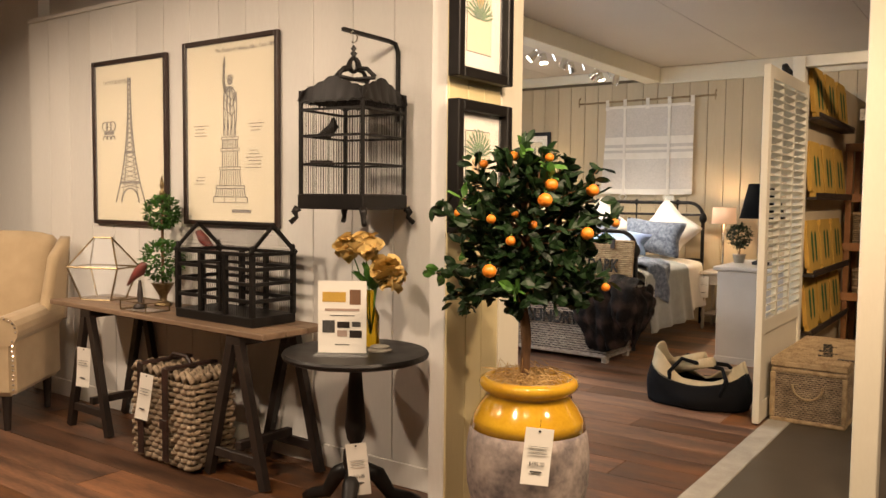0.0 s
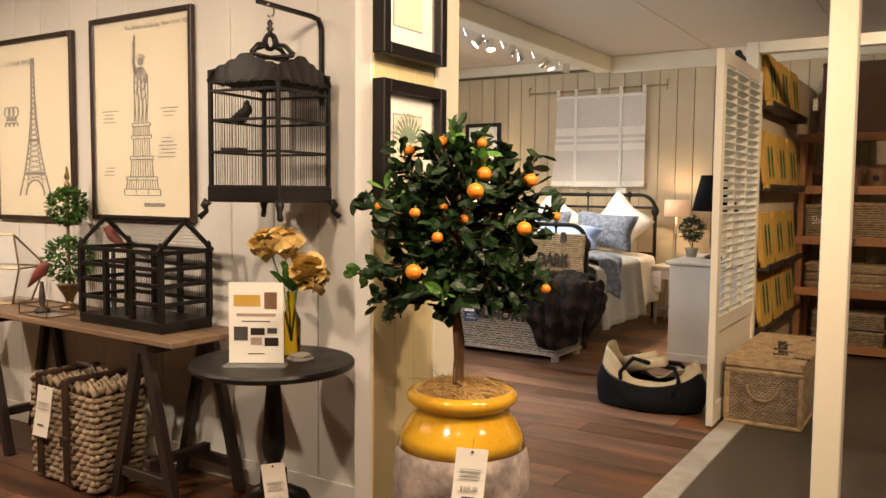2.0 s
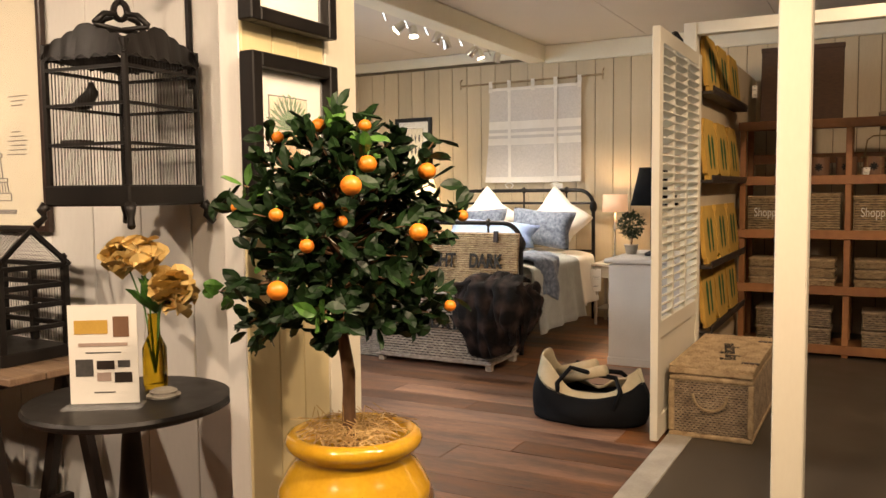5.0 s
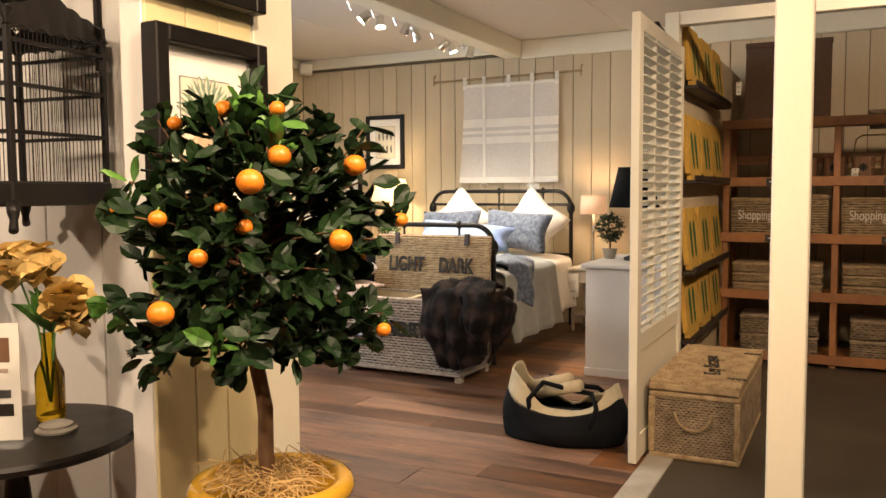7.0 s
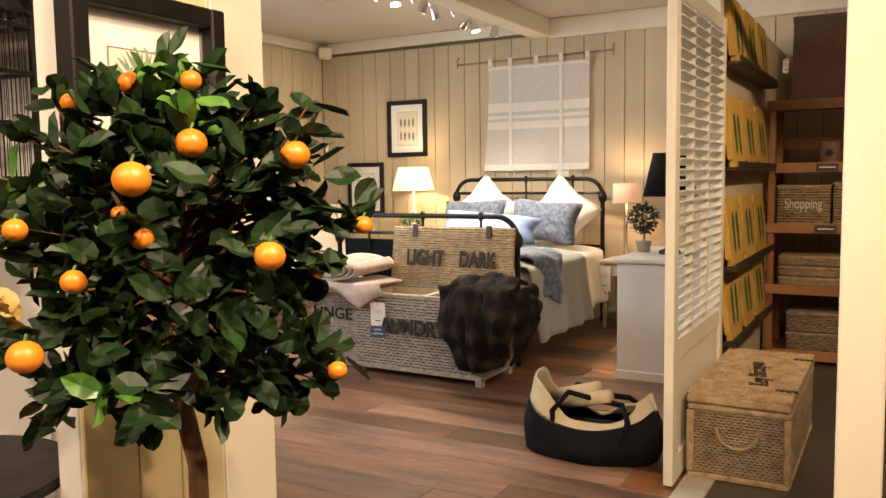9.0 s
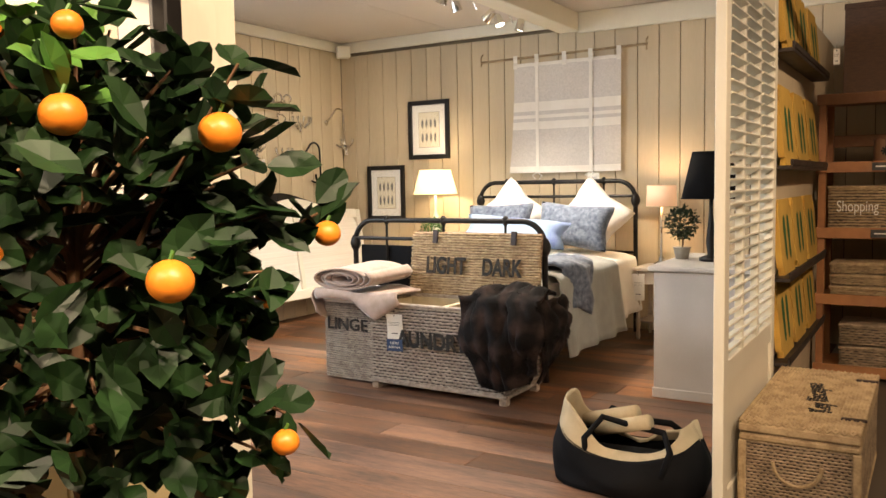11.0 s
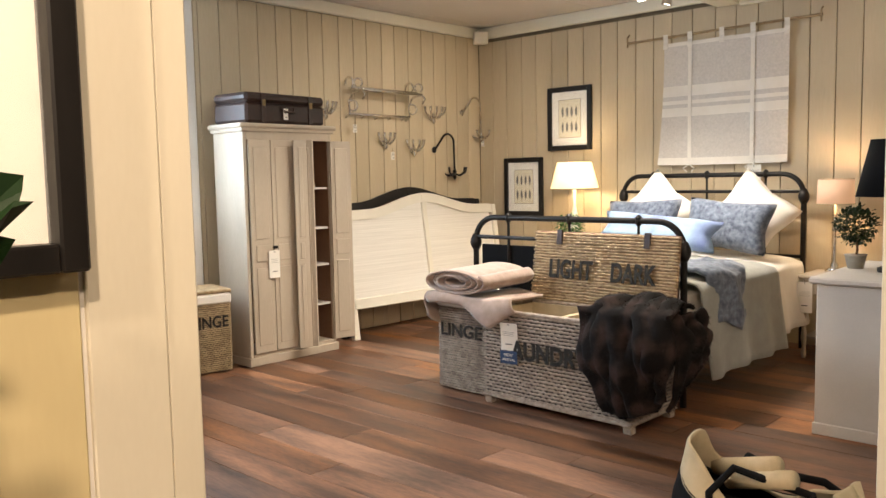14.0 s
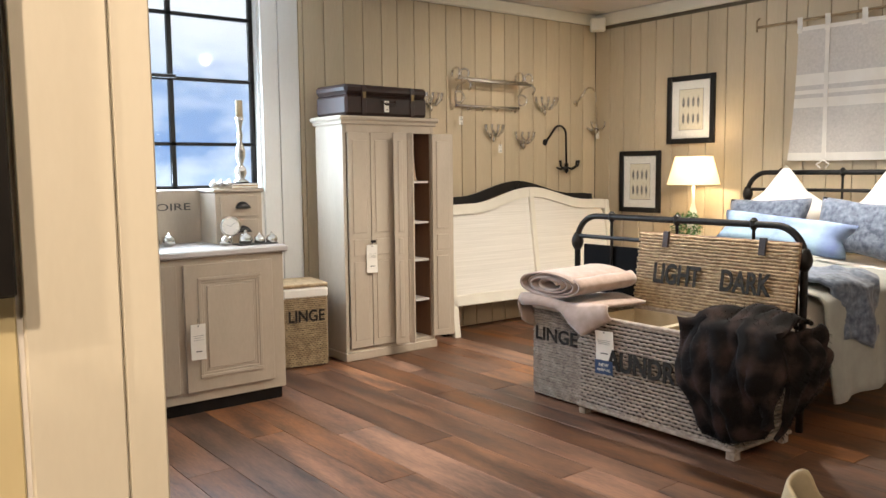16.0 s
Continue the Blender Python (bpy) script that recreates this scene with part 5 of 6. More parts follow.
bm = bmesh.new()
sheet(bm, fur_side, 24, 24, 0.02)
part("pelt_fold", bm, M_FUR, fu, smooth=True)
bm = bmesh.new()
for fn, n_, lean in ((fur_fn, 15000, Vector((0, -0.6, 0.5))), (fur_side, 7000, Vector((0.7, 0, 0.4)))):
    for k in range(n_):
        u, v = rnd.random(), rnd.random()
        p, pu, pv = Vector(fn(u, v)), Vector(fn(min(1, u + 0.02), v)), Vector(fn(u, min(1, v + 0.02)))
        nr = (pu - p).cross(pv - p)
        if nr.length < 1e-9:
            continue
        nr.normalize()
        if nr.dot(lean) < 0:
            nr.negate()
        tip = p + nr * rnd.uniform(0.014, 0.03) + Vector((rnd.gauss(0, 0.008), rnd.gauss(0, 0.008), rnd.gauss(-0.008, 0.008)))
        w_ = (pu - p).normalized() * rnd.uniform(0.002, 0.004)
        bm.faces.new((bm.verts.new(p - w_), bm.verts.new(p + w_), bm.verts.new(tip)))
tagged(part("fur_nap", bm, M_FUR, fu), kind="stuff")


def linge(m, w, d, h, wick, lid_on, label):
    t = thing("linge_hamper", label, "basket", m)
    # dark block painting the shade seen through the wicker
    part("core", block((-w / 2 + 0.012, -d / 2 + 0.012, 0.005), (w / 2 - 0.012, d / 2 - 0.012, h - 0.03)), M_DKWOOD_SHADE, t)
    wicker_box(t, "woven_side", (-w / 2, -d / 2, 0.01), (w / 2, d / 2, h - 0.05), 36, 0.0066, 0.024, wick)
    part("cloth_liner", block((-w / 2 - 0.012, -d / 2 - 0.014, h - 0.075), (w / 2 + 0.012, d / 2 + 0.014, h - 0.005), 0.012), M_LINEN, t, "white cotton liner turned over the rim")
    if lid_on:
        part("lid", block((-w / 2 - 0.012, -d / 2 - 0.012, h), (w / 2 + 0.012, d / 2 + 0.012, h + 0.025), 0.006), wick, t)
    lettering("stencil", "LINGE", 0.11, pose(0, -d / 2 - 0.012, h * 0.58, 90, 0, 0), t, M_INK, 0.002, w * 0.86, 0.002)
    return t


linge(pose(-3.455, 6.72, 0, 0, 0, -2), 0.40, 0.42, 0.60, M_GREYW, False, "grey wicker laundry hamper with white liner beside the chest")
linge(pose(-5.31, 5.80, 0, 0, 0, 80), 0.30, 0.34, 0.56, M_HONEYW, True, "honey wicker laundry hamper with lid beside the wardrobe")
bl = thing("folded_blanket", "rolled rose-beige wool blanket on the hamper", "blanket", pose(-3.42, 6.66, 0.60))


def coil(u, v):
    """A flattened spiral, rolled from the middle out."""
    turns = 4.1
    a = 2 * math.pi * turns * u
    q = 0.22 + 0.78 * u
    wob = 0.006 * noise.noise(Vector((u * 9, v * 3, 5)))
    return (0.235 * q * math.cos(a) + 0.02 * v, -0.27 + 0.46 * v + 0.012 * math.sin(a * 0.5), 0.105 + (0.068 * q + wob) * math.sin(a) + 0.012 * v)


bm = bmesh.new()
sheet(bm, coil, 140, 10, 0.011)
part("roll", bm, M_BLANKET, bl, smooth=True)
bm = bmesh.new()
sheet(bm, lambda u, v: (-0.24 + 0.56 * u, -0.26 + 0.46 * v, 0.012 + 0.012 * math.sin(9 * u + 2 * v)), 18, 12, 0.016)
part("under_fold", bm, M_BLANKET, bl, smooth=True)
bm = bmesh.new()
sheet(bm, lambda u, v: (-0.22 + 0.66 * u + 0.03 * v, -0.262 - 0.03 * math.sin(2.4 * v) - 0.012 * math.sin(11 * u) * v, 0.024 - (0.05 + 0.115 * max(0.0, 1 - abs(u - 0.74) / 0.3)) * v + 0.01 * math.sin(8 * u)), 26, 8, 0.012)
part("hanging_flap", bm, M_BLANKET, bl, smooth=True)
bm = bmesh.new()
sheet(bm, lambda u, v: (-0.255 - 0.016 * math.sin(5 * v), -0.25 + 0.30 * u, 0.015 - 0.20 * v * (0.55 + 0.45 * math.sin(2.6 * u + 0.4))), 12, 8, 0.010)
part("hanging_flap", bm, M_BLANKET, bl, smooth=True)

# wardrobe
wd = thing("wardrobe", "tall warm-grey painted wardrobe with one door folded open", "wardrobe", pose(-5.09, 6.06, 0) @ Matrix.Diagonal((0.82, 0.89, 1.015, 1)))
L = 0.89
for lo, hi in (((-0.46, 0, 0.0), (0.0, 0.03, 1.68)), ((-0.46, L - 0.03, 0.0), (0.0, L, 1.68)), ((-0.46, 0.03, 0.0), (-0.44, L - 0.03, 1.68)), ((-0.44, 0.03, 0.05), (-0.002, L - 0.03, 0.085)), ((-0.44, 0.03, 1.655), (0, L - 0.03, 1.68)), ((-0.03, 0.455, 0.085), (0.0, 0.50, 1.655)), ((-0.012, 0.03, 0.0), (0.002, L - 0.03, 0.085)), ((-0.012, 0.03, 1.60), (0.002, L - 0.03, 1.68))):
    part("carcass", block(lo, hi, 0.003), M_GREYP, wd)
part("lining", block((-0.439, 0.031, 0.086), (-0.432, L - 0.031, 1.654)), M_INSIDE, wd, "bare brown wood inside")
part("lining", block((-0.43, 0.853, 0.086), (-0.02, 0.859, 1.654)), M_INSIDE, wd)
part("lining", block((-0.43, 0.500, 0.086), (-0.04, 0.506, 1.654)), M_INSIDE, wd)
for z in (0.36, 0.66, 0.94, 1.24):
    part("shelf", block((-0.43, 0.507, z), (-0.03, 0.852, z + 0.016)), M_DRESS, wd)
part("cornice", block((-0.49, -0.04, 1.68), (0.04, L + 0.04, 1.715), 0.012), M_GREYP, wd)
part("cornice", block((-0.475, -0.02, 1.655), (0.022, L + 0.02, 1.682), 0.006), M_GREYP, wd)
part("plinth", block((-0.47, -0.012, 0.0), (0.016, L + 0.012, 0.06), 0.004), M_GREYP, wd)


def leafdoor(m, w, name="door"):
    """A narrow panelled door leaf; its outer face looks to +x."""
    d = part(name, block((0, 0, 0.09), (0.02, w, 1.60), 0.002), M_GREYP, wd)
    d.matrix_basis = m
    for z0, z1 in ((0.14, 0.70), (0.74, 0.86), (0.90, 1.55)):
        part("raised_panel", block((0.0205, 0.035, z0), (0.028, w - 0.035, z1), 0.005), M_GREYP, d)
        part("panel_bead", block((0.0195, 0.026, z0 - 0.009), (0.0215, w - 0.026, z1 + 0.009)), M_GREYP, d)
    return d


leafdoor(pose(0.004, 0.035, 0), 0.205)
leafdoor(pose(0.004, 0.246, 0), 0.205)
leafdoor(pose(0.01, 0.50, 0, 0, 0, -62), 0.17)
leafdoor(pose(0.09, 0.422, 0, 0, 0, -24), 0.11)
leafdoor(pose(0.006, 0.865, 0, 0, 0, -18), 0.19)
for y in (0.235, 0.255):
    bm = bmesh.new()
    lathe(bm, [(0.006, 0), (0.006, 0.012), (0.012, 0.018), (0.008, 0.028)], 8)
    bmesh.ops.transform(bm, matrix=pose(0.03, y, 0.84, 0, 90, 0), verts=bm.verts[:])
    part("knob", bm, M_IRON, wd)
price_tag(pose(-5.045, 6.26, 0.83, 0, 0, 84), 0.085, 0.20)
for z in (0.105, 0.378, 0.678, 0.958):
    s = thing("silver_ornament", "small polished silver ornament on a wardrobe shelf", "ornament", pose(-5.20, 6.56, z - 0.002))
    bm = bmesh.new()
    lathe(bm, [(0.02, 0), (0.03, 0.008), (0.035, 0.03), (0.02, 0.045), (0.006, 0.06)], 12)
    part("bowl", bm, M_CHROME, s, smooth=True)
    bm = bmesh.new()
    tube(bm, arc((0.04, 0.02, 0.03), 0.022, -90, 90, 8, (0, 1, 0)), 0.004, 6)
    part("handle", bm, M_CHROME, s)
cn = thing("printed_cushion", "small printed cushion on the top wardrobe shelf", "cushion", pose(-5.25, 6.68, 1.36, -15, 0, 80))
bm = bmesh.new()
cushion(bm, 0.22, 0.2, 0.09)
part("cover", bm, M_BURLAP, cn, smooth=True)
su = thing("leather_suitcase", "vintage dark brown leather suitcase on the wardrobe", "suitcase", pose(-5.27, 6.43, 1.7415, 0, 0, 4) @ Matrix.Diagonal((0.95, 0.88, 1, 1)))
part("body", block((-0.2, -0.42, 0.0), (0.2, 0.42, 0.145), 0.02), M_LEATHER, su)
part("lid", block((-0.203, -0.423, 0.147), (0.203, 0.423, 0.215), 0.022), M_LEATHER, su)
for y in (-0.25, 0.25):
    part("strap", block((0.196, y - 0.022, 0.004), (0.21, y + 0.022, 0.212), 0.003), M_LEATHER, su)
    part("clasp", block((0.211, y - 0.016, 0.12), (0.217, y + 0.016, 0.165), 0.002), M_BRASS, su, "brass clasp")
bm = bmesh.new()
tube(bm, [(0.205, -0.07, 0.11), (0.23, -0.05, 0.085), (0.232, 0.05, 0.085), (0.205, 0.07, 0.11)], 0.009, 6)
part("handle", bm, M_LEATHER, su)
price_tag(pose(-5.05, 6.41, 1.85, 0, 0, 90), 0.04, 0.08)

# headboards leaning on the wall


def headboard(name, label, m, mat_f, mat_p, w, h, cat="headboard"):
    t = thing(name, label, cat, m)

    def edge(u):
        s = abs(2 * u - 1)
        return h + 0.055 * math.cos(math.pi * min(1, s * 1.45)) - 0.02 * s - (0.10 * max(0, (s - 0.93) / 0.07) ** 2)
    n = 40
    for nm, z0, z1f in (("top_rail", None, None),):
        bm = bmesh.new()
        sheet(bm, lambda u, v: (0, w * (u - 0.5), edge(u) - 0.085 * (1 - v)), n, 2, 0.05)
        part(nm, bm, mat_f, t)
    part("bottom_rail", block((-0.045, -w / 2, 0.25), (0.005, w / 2, 0.34), 0.006), mat_f, t)
    for y in (-w / 2, w / 2 - 0.06):
        part("leg", block((-0.045, y, 0.0), (0.005, y + 0.06, h - 0.08), 0.006), mat_f, t)
    part("middle_stile", block((-0.045, -0.025, 0.34), (0.004, 0.025, h + 0.04), 0.004), mat_f, t)
    bm = bmesh.new()
    sheet(bm, lambda u, v: (-0.02, (w - 0.1) * (u - 0.5), 0.33 + (edge(u) - 0.40) * v), n, 3, 0.012)
    part("cane_panel", bm, mat_p, t)
    return t


M_CANE = mat("white_cane_webbing", (0.82, 0.79, 0.73), (0.70, 0.67, 0.61), 0.7, scale=3, bump=0.15, stretch=(1, 0.4, 40), fine=12)
headboard("cane_headboard", "ivory carved headboard with white cane panels leaning on the wall", pose(-5.17, 8.10, 0.0, 0, -8, -3), M_CREAM, M_CANE, 1.90, 1.155)
headboard("dark_headboard", "dark carved headboard leaning behind the ivory one", pose(-5.30, 8.06, 0.0, 0, -8, -2), M_BLACK, M_INSIDE, 1.86, 1.21)
gt = thing("green_tag", "small dark green swing tag", "label", pose(-5.33, 8.55, 1.06, 0, -8, 86))
part("card", block((-0.035, -0.003, -0.13), (0.035, 0.0, 0)), M_GREEN, gt)

# chrome wall racks and hooks
def rack():
    t = thing("luggage_rack", "polished chrome scroll-end luggage rack on the wall", "wall rack", pose(-5.577, 7.42, 1.86))
    for k, (x, z) in enumerate(((0.22, 0.22), (0.16, 0.24), (0.10, 0.25), (0.06, 0.03))):
        bm = bmesh.new()
        tube(bm, [(x, 0, z), (x, 0.72, z)], 0.011, 8)
        part("rail", bm, M_CHROME, t, smooth=True)
    for y in (0.0, 0.72):
        bm = bmesh.new()
        tube(bm, [(0.004, y, 0.0), (0.06, y, 0.03), (0.05, y, 0.14), (0.10, y, 0.20), (0.22, y, 0.22), (0.26, y, 0.18), (0.23, y, 0.14)], 0.010, 6)
        tube(bm, arc((0.06, y, 0.29), 0.05, -90, 200, 12), 0.010, 6)
        tube(bm, arc((0.075, y + 0.02, 0.10), 0.045, -120, 150, 12, (0.4, 0.9, 0)), 0.008, 6)
        tube(bm, arc((0.20, y - 0.02, 0.28), 0.035, -60, 230, 12, (0.6, 0.8, 0)), 0.008, 6)
        part("scroll_end", bm, M_CHROME, t, smooth=True)
    for k in range(4):
        bm = bmesh.new()
        tube(bm, [(0.06, 0.12 + 0.16 * k, 0.03), (0.07, 0.12 + 0.16 * k, -0.01), (0.10, 0.12 + 0.16 * k, 0.01)], 0.005, 5)
        part("hook", bm, M_CHROME, t)
    return t


rack()


def hooks(y, z, n, s, label, arm=False, mat_=None):
    mat_ = mat_ or M_CHROME
    t = thing("wall_hook", label, "wall hook", pose(-5.577, y, z))
    bm = bmesh.new()
    lathe(bm, [(0.03, 0), (0.03, 0.006), (0.012, 0.016)], 12)
    bmesh.ops.transform(bm, matrix=pose(0, 0, 0, 0, 90, 0), verts=bm.verts[:])
    part("wall_plate", bm, mat_, t)
    if arm:
        bm = bmesh.new()
        tube(bm, [(0.01, 0, 0), (0.05, 0.03, 0.07)] + arc((0.07, 0.12, 0.06), 0.09, 150, 20, 8, (0, 1, 0)) + [(0.07, 0.215, -0.22)], 0.010, 8)
        part("arm", bm, mat_, t, smooth=True)
        c = Vector((0.07, 0.215, -0.23))
    else:
        c = Vector((0.03, 0, 0))
    for k in range(n):
        a = 2 * math.pi * k / n if arm else math.pi * (k + 0.5) / n
        d = Vector((math.cos(a) * (1 if arm else 0.35), math.sin(a), 0)) if arm else Vector((0.6 * math.sin(a), math.cos(a), 0.3))
        bm = bmesh.new()
        tube(bm, [c, c + d * s * 0.5 + Vector((0, 0, -0.02)), c + d * s + Vector((0, 0, 0.01)), c + d * s * 1.1 + Vector((0, 0, 0.06))], [0.011, 0.010, 0.009, 0.013], 6)
        part("prong", bm, mat_, t, smooth=True)
    bm = bmesh.new()
    lathe(bm, [(0.004, -0.06), (0.020, -0.035), (0.014, 0), (0.022, 0.02), (0.005, 0.05)], 10, c)
    part("boss", bm, mat_, t, smooth=True)
    return t


hooks(7.18, 1.89, 6, 0.10, "antler-shaped chrome coat hook")
hooks(7.86, 1.65, 5, 0.10, "branching chrome coat hook")
hooks(8.22, 1.59, 5, 0.11, "scrolling chrome coat hook")
hooks(8.49, 1.90, 6, 0.13, "wide chrome hook rack with turned knobs")
hooks(8.93, 1.97, 5, 0.10, "chrome swan-neck hook with round crown", True)
hooks(8.52, 1.60, 5, 0.12, "black iron swan-neck hook with crown of prongs", True, M_IRON)
for y, z in ((7.46, 1.80), (7.90, 1.57), (9.16, 1.71)):
    price_tag(pose(-5.50, y, z, 0, 0, 86), 0.04, 0.07)
sp = thing("corner_speaker", "small cream loudspeaker in the ceiling corner", "speaker", pose(-5.46, 9.10, 2.70, 0, 0, 45))
part("cabinet", block((-0.07, -0.06, -0.06), (0.07, 0.05, 0.06), 0.01), M_TRIM, sp)
part("bracket", block((-0.02, 0.05, -0.02), (0.02, 0.10, 0.02), 0.004), M_TRIM, sp)

# washstand hutch
hu = thing("washstand", "warm-grey painted washstand cabinet with panelled doors", "cabinet", pose(-4.56, 4.015, 0))
HW = 1.30
part("plinth", block((-0.50, 0.02, 0.0), (-0.02, HW - 0.02, 0.07)), M_BLACK, hu)
part("body", block((-0.52, 0.0, 0.07), (0.0, HW, 0.885), 0.004), M_GREYP, hu)
part("worktop", block((-0.54, -0.02, 0.887), (0.03, HW + 0.025, 0.925), 0.008), M_DRESS, hu)
for y0, y1 in ((0.08, 0.65), (0.69, 1.22)):
    d = part("door", block((0.002, y0, 0.13), (0.018, y1, 0.85), 0.003), M_GREYP, hu)
    for b, x0, x1 in ((0.075, 0.018, 0.027), (0.09, 0.016, 0.022)):
        for lo, hi in (((y0 + b, 0.13 + b), (y1 - b, 0.15 + b)), ((y0 + b, 0.83 - b), (y1 - b, 0.85 - b)), ((y0 + b, 0.15 + b), (y0 + b + 0.02, 0.83 - b)), ((y1 - b - 0.02, 0.15 + b), (y1 - b, 0.83 - b))):
            part("moulding", block((x0, lo[0], lo[1]), (x1, hi[0], hi[1]), 0.003), M_GREYP, d)
    part("raised_panel", block((0.0185, y0 + 0.125, 0.255), (0.024, y1 - 0.125, 0.725), 0.004), M_GREYP, d)
part("upstand", block((-0.52, 0.02, 0.927), (-0.49, 1.0, 1.25), 0.004), M_GREYP, hu)
lettering("stencil", "TOIRE", 0.06, pose(-0.488, 0.80, 1.13, 90, 0, 90), hu, M_SLATE, 0.001, 0.27)
dc = part("drawer_cabinet", block((-0.52, 1.0, 0.927), (-0.26, HW, 1.235), 0.004), M_GREYP, hu)
part("drawer_top", block((-0.53, 0.99, 1.236), (-0.245, HW + 0.012, 1.258), 0.005), M_GREYP, dc)
for z in (0.945, 1.09):
    part("drawer", block((-0.259, 1.03, z), (-0.247, HW - 0.03, z + 0.125), 0.003), M_GREYP, dc)
    bm = bmesh.new()
    sheet(bm, lambda u, v: (-0.246 + 0.03 * math.sin(math.pi * v / 2), 1.165 + 0.045 * math.cos(math.pi * u), z + 0.05 + 0.04 * math.sin(math.pi * u) * math.cos(math.pi * v / 2)), 12, 5, 0.003)
    part("cup_handle", bm, M_IRON, dc)
price_tag(pose(-4.515, 4.765, 0.52, 0, 0, 90), 0.085, 0.20)
ck = thing("bedside_clock", "round chrome table clock with white dial", "clock", pose(-4.77, 5.085, 1.035, 0, 0, 70))
bm = bmesh.new()
lathe(bm, [(0.058, -0.03), (0.062, -0.012), (0.058, 0.004), (0.05, 0.0)], 28)
bmesh.ops.transform(bm, matrix=pose(0, 0, 0, 90, 0, 0), verts=bm.verts[:])
part("case", bm, M_CHROME, ck, smooth=True)
bm = bmesh.new()
lathe(bm, [(0.05, 0.003), (0.049, 0.005)], 28)
bmesh.ops.transform(bm, matrix=pose(0, 0, 0, 90, 0, 0), verts=bm.verts[:])
part("dial", bm, M_CARD, ck)
bm = bmesh.new()
tube(bm, [(0, -0.0065, 0), (0.022, -0.0065, 0.022)], 0.0014, 4)
tube(bm, [(0, -0.0065, 0), (-0.034, -0.0065, 0.012)], 0.001, 4)
for k in range(12):
    a = math.pi * k / 6
    tube(bm, [(0.039 * math.cos(a), -0.006, 0.039 * math.sin(a)), (0.045 * math.cos(a), -0.006, 0.045 * math.sin(a))], 0.0012, 4)
part("dial_markings", bm, M_INK, ck)
bm = bmesh.new()
tube(bm, [(0, 0.02, -0.055), (0, 0.02, -0.10), (0, 0.0, -0.109)], 0.012, 8)
part("foot", bm, M_CHROME, ck)
cs = thing("candlestick", "tall silver candlestick with a cream candle on books", "candlestick", pose(-4.93, 5.235, 1.29))
bm = bmesh.new()
lathe(bm, [(0.045, 0), (0.046, 0.01), (0.02, 0.025), (0.036, 0.06), (0.03, 0.09), (0.012, 0.11), (0.028, 0.16), (0.03, 0.20), (0.012, 0.25), (0.018, 0.30), (0.010, 0.33), (0.022, 0.38), (0.026, 0.40)], 20)
part("stick", bm, M_CHROME, cs, smooth=True)
bm = bmesh.new()
lathe(bm, [(0.022, 0.40), (0.022, 0.50), (0.019, 0.505), (0.003, 0.505)], 14)
part("candle", bm, M_JUTE, cs, smooth=True)
for k, (mm, lab) in enumerate(((M_MAT, "yellow cloth-bound book"), (M_SLATE, "black cloth-bound book"))):
    b = thing("book", lab + " lying flat under the candlestick", "book", pose(-4.93, 5.215, 1.2585 + 0.016 * k, 0, 0, 4 * k))
    part("cover", block((-0.07, -0.10, 0), (0.07, 0.10, 0.0155), 0.002), mm, b)
    part("pages", block((-0.066, -0.095, 0.003), (0.072, 0.095, 0.0125)), M_CARD, b)


def silver_pot(m, s, label="small polished silver pot with lid"):
    t = thing("silver_pot", label, "tableware", m, group="silverware on the washstand")
    bm = bmesh.new()
    lathe(bm, [(0.022 * s, 0), (0.036 * s, 0.012 * s), (0.04 * s, 0.03 * s), (0.032 * s, 0.05 * s), (0.02 * s, 0.058 * s), (0.006 * s, 0.066 * s), (0.008 * s, 0.075 * s), (0.002 * s, 0.08 * s)], 16)
    part("bowl", bm, M_CHROME, t, smooth=True)
    return t


for x, y, s in ((-4.93, 4.50, 1.0), (-4.92, 4.60, 1.15), (-4.93, 4.70, 1.05), (-4.72, 5.09, 1.1), (-4.70, 5.17, 0.9), (-4.68, 5.24, 0.9), (-4.74, 4.97, 0.8)):
    silver_pot(pose(x, y + 0.065, 0.9255), s)
for y in (4.965, 5.01, 5.055):
    silver_pot(pose(-4.86, y + 0.065, 1.2585), 0.7)
pl = thing("glass_tray_dish", "flat tray with small silver pieces", "tray", pose(-4.70, 5.205, 0.9255))
part("dish", block((-0.05, -0.12, -0.0), (0.05, 0.13, 0.006), 0.002), M_SLATE, pl)

# bedside tables, lamps and plants


def nightstand(m, w, h, mat_, label):
    t = thing("nightstand", label, "table", m)
    part("top", block((-w / 2, -w / 2, h - 0.03), (w / 2, w / 2, h), 0.006), mat_, t)
    part("drawer", block((-w / 2 + 0.03, -w / 2 + 0.02, h - 0.14), (w / 2 - 0.03, w / 2 - 0.02, h - 0.031), 0.004), mat_, t)
    part("shelf", block((-w / 2 + 0.03, -w / 2 + 0.03, 0.14), (w / 2 - 0.03, w / 2 - 0.03, 0.16), 0.003), mat_, t)
    for x in (-1, 1):
        for y in (-1, 1):
            bm = bmesh.new()
            lathe(bm, [(0.012, 0), (0.02, 0.03), (0.014, 0.08), (0.022, 0.15), (0.013, 0.25), (0.02, h - 0.18), (0.022, h - 0.13)], 10, (x * (w / 2 - 0.035), y * (w / 2 - 0.035), 0))
            part("leg", bm, mat_, t, smooth=True)


nightstand(pose(-2.02, 8.90, 0), 0.40, 0.60, M_GREYP, "small warm-grey bedside table with turned legs")
nightstand(pose(-4.28, 8.90, 0), 0.46, 0.66, M_GREYP, "warm-grey bedside table beside the bed")
price_tag(pose(-2.17, 8.69, 0.55, 0, 0, 20), 0.10, 0.22)


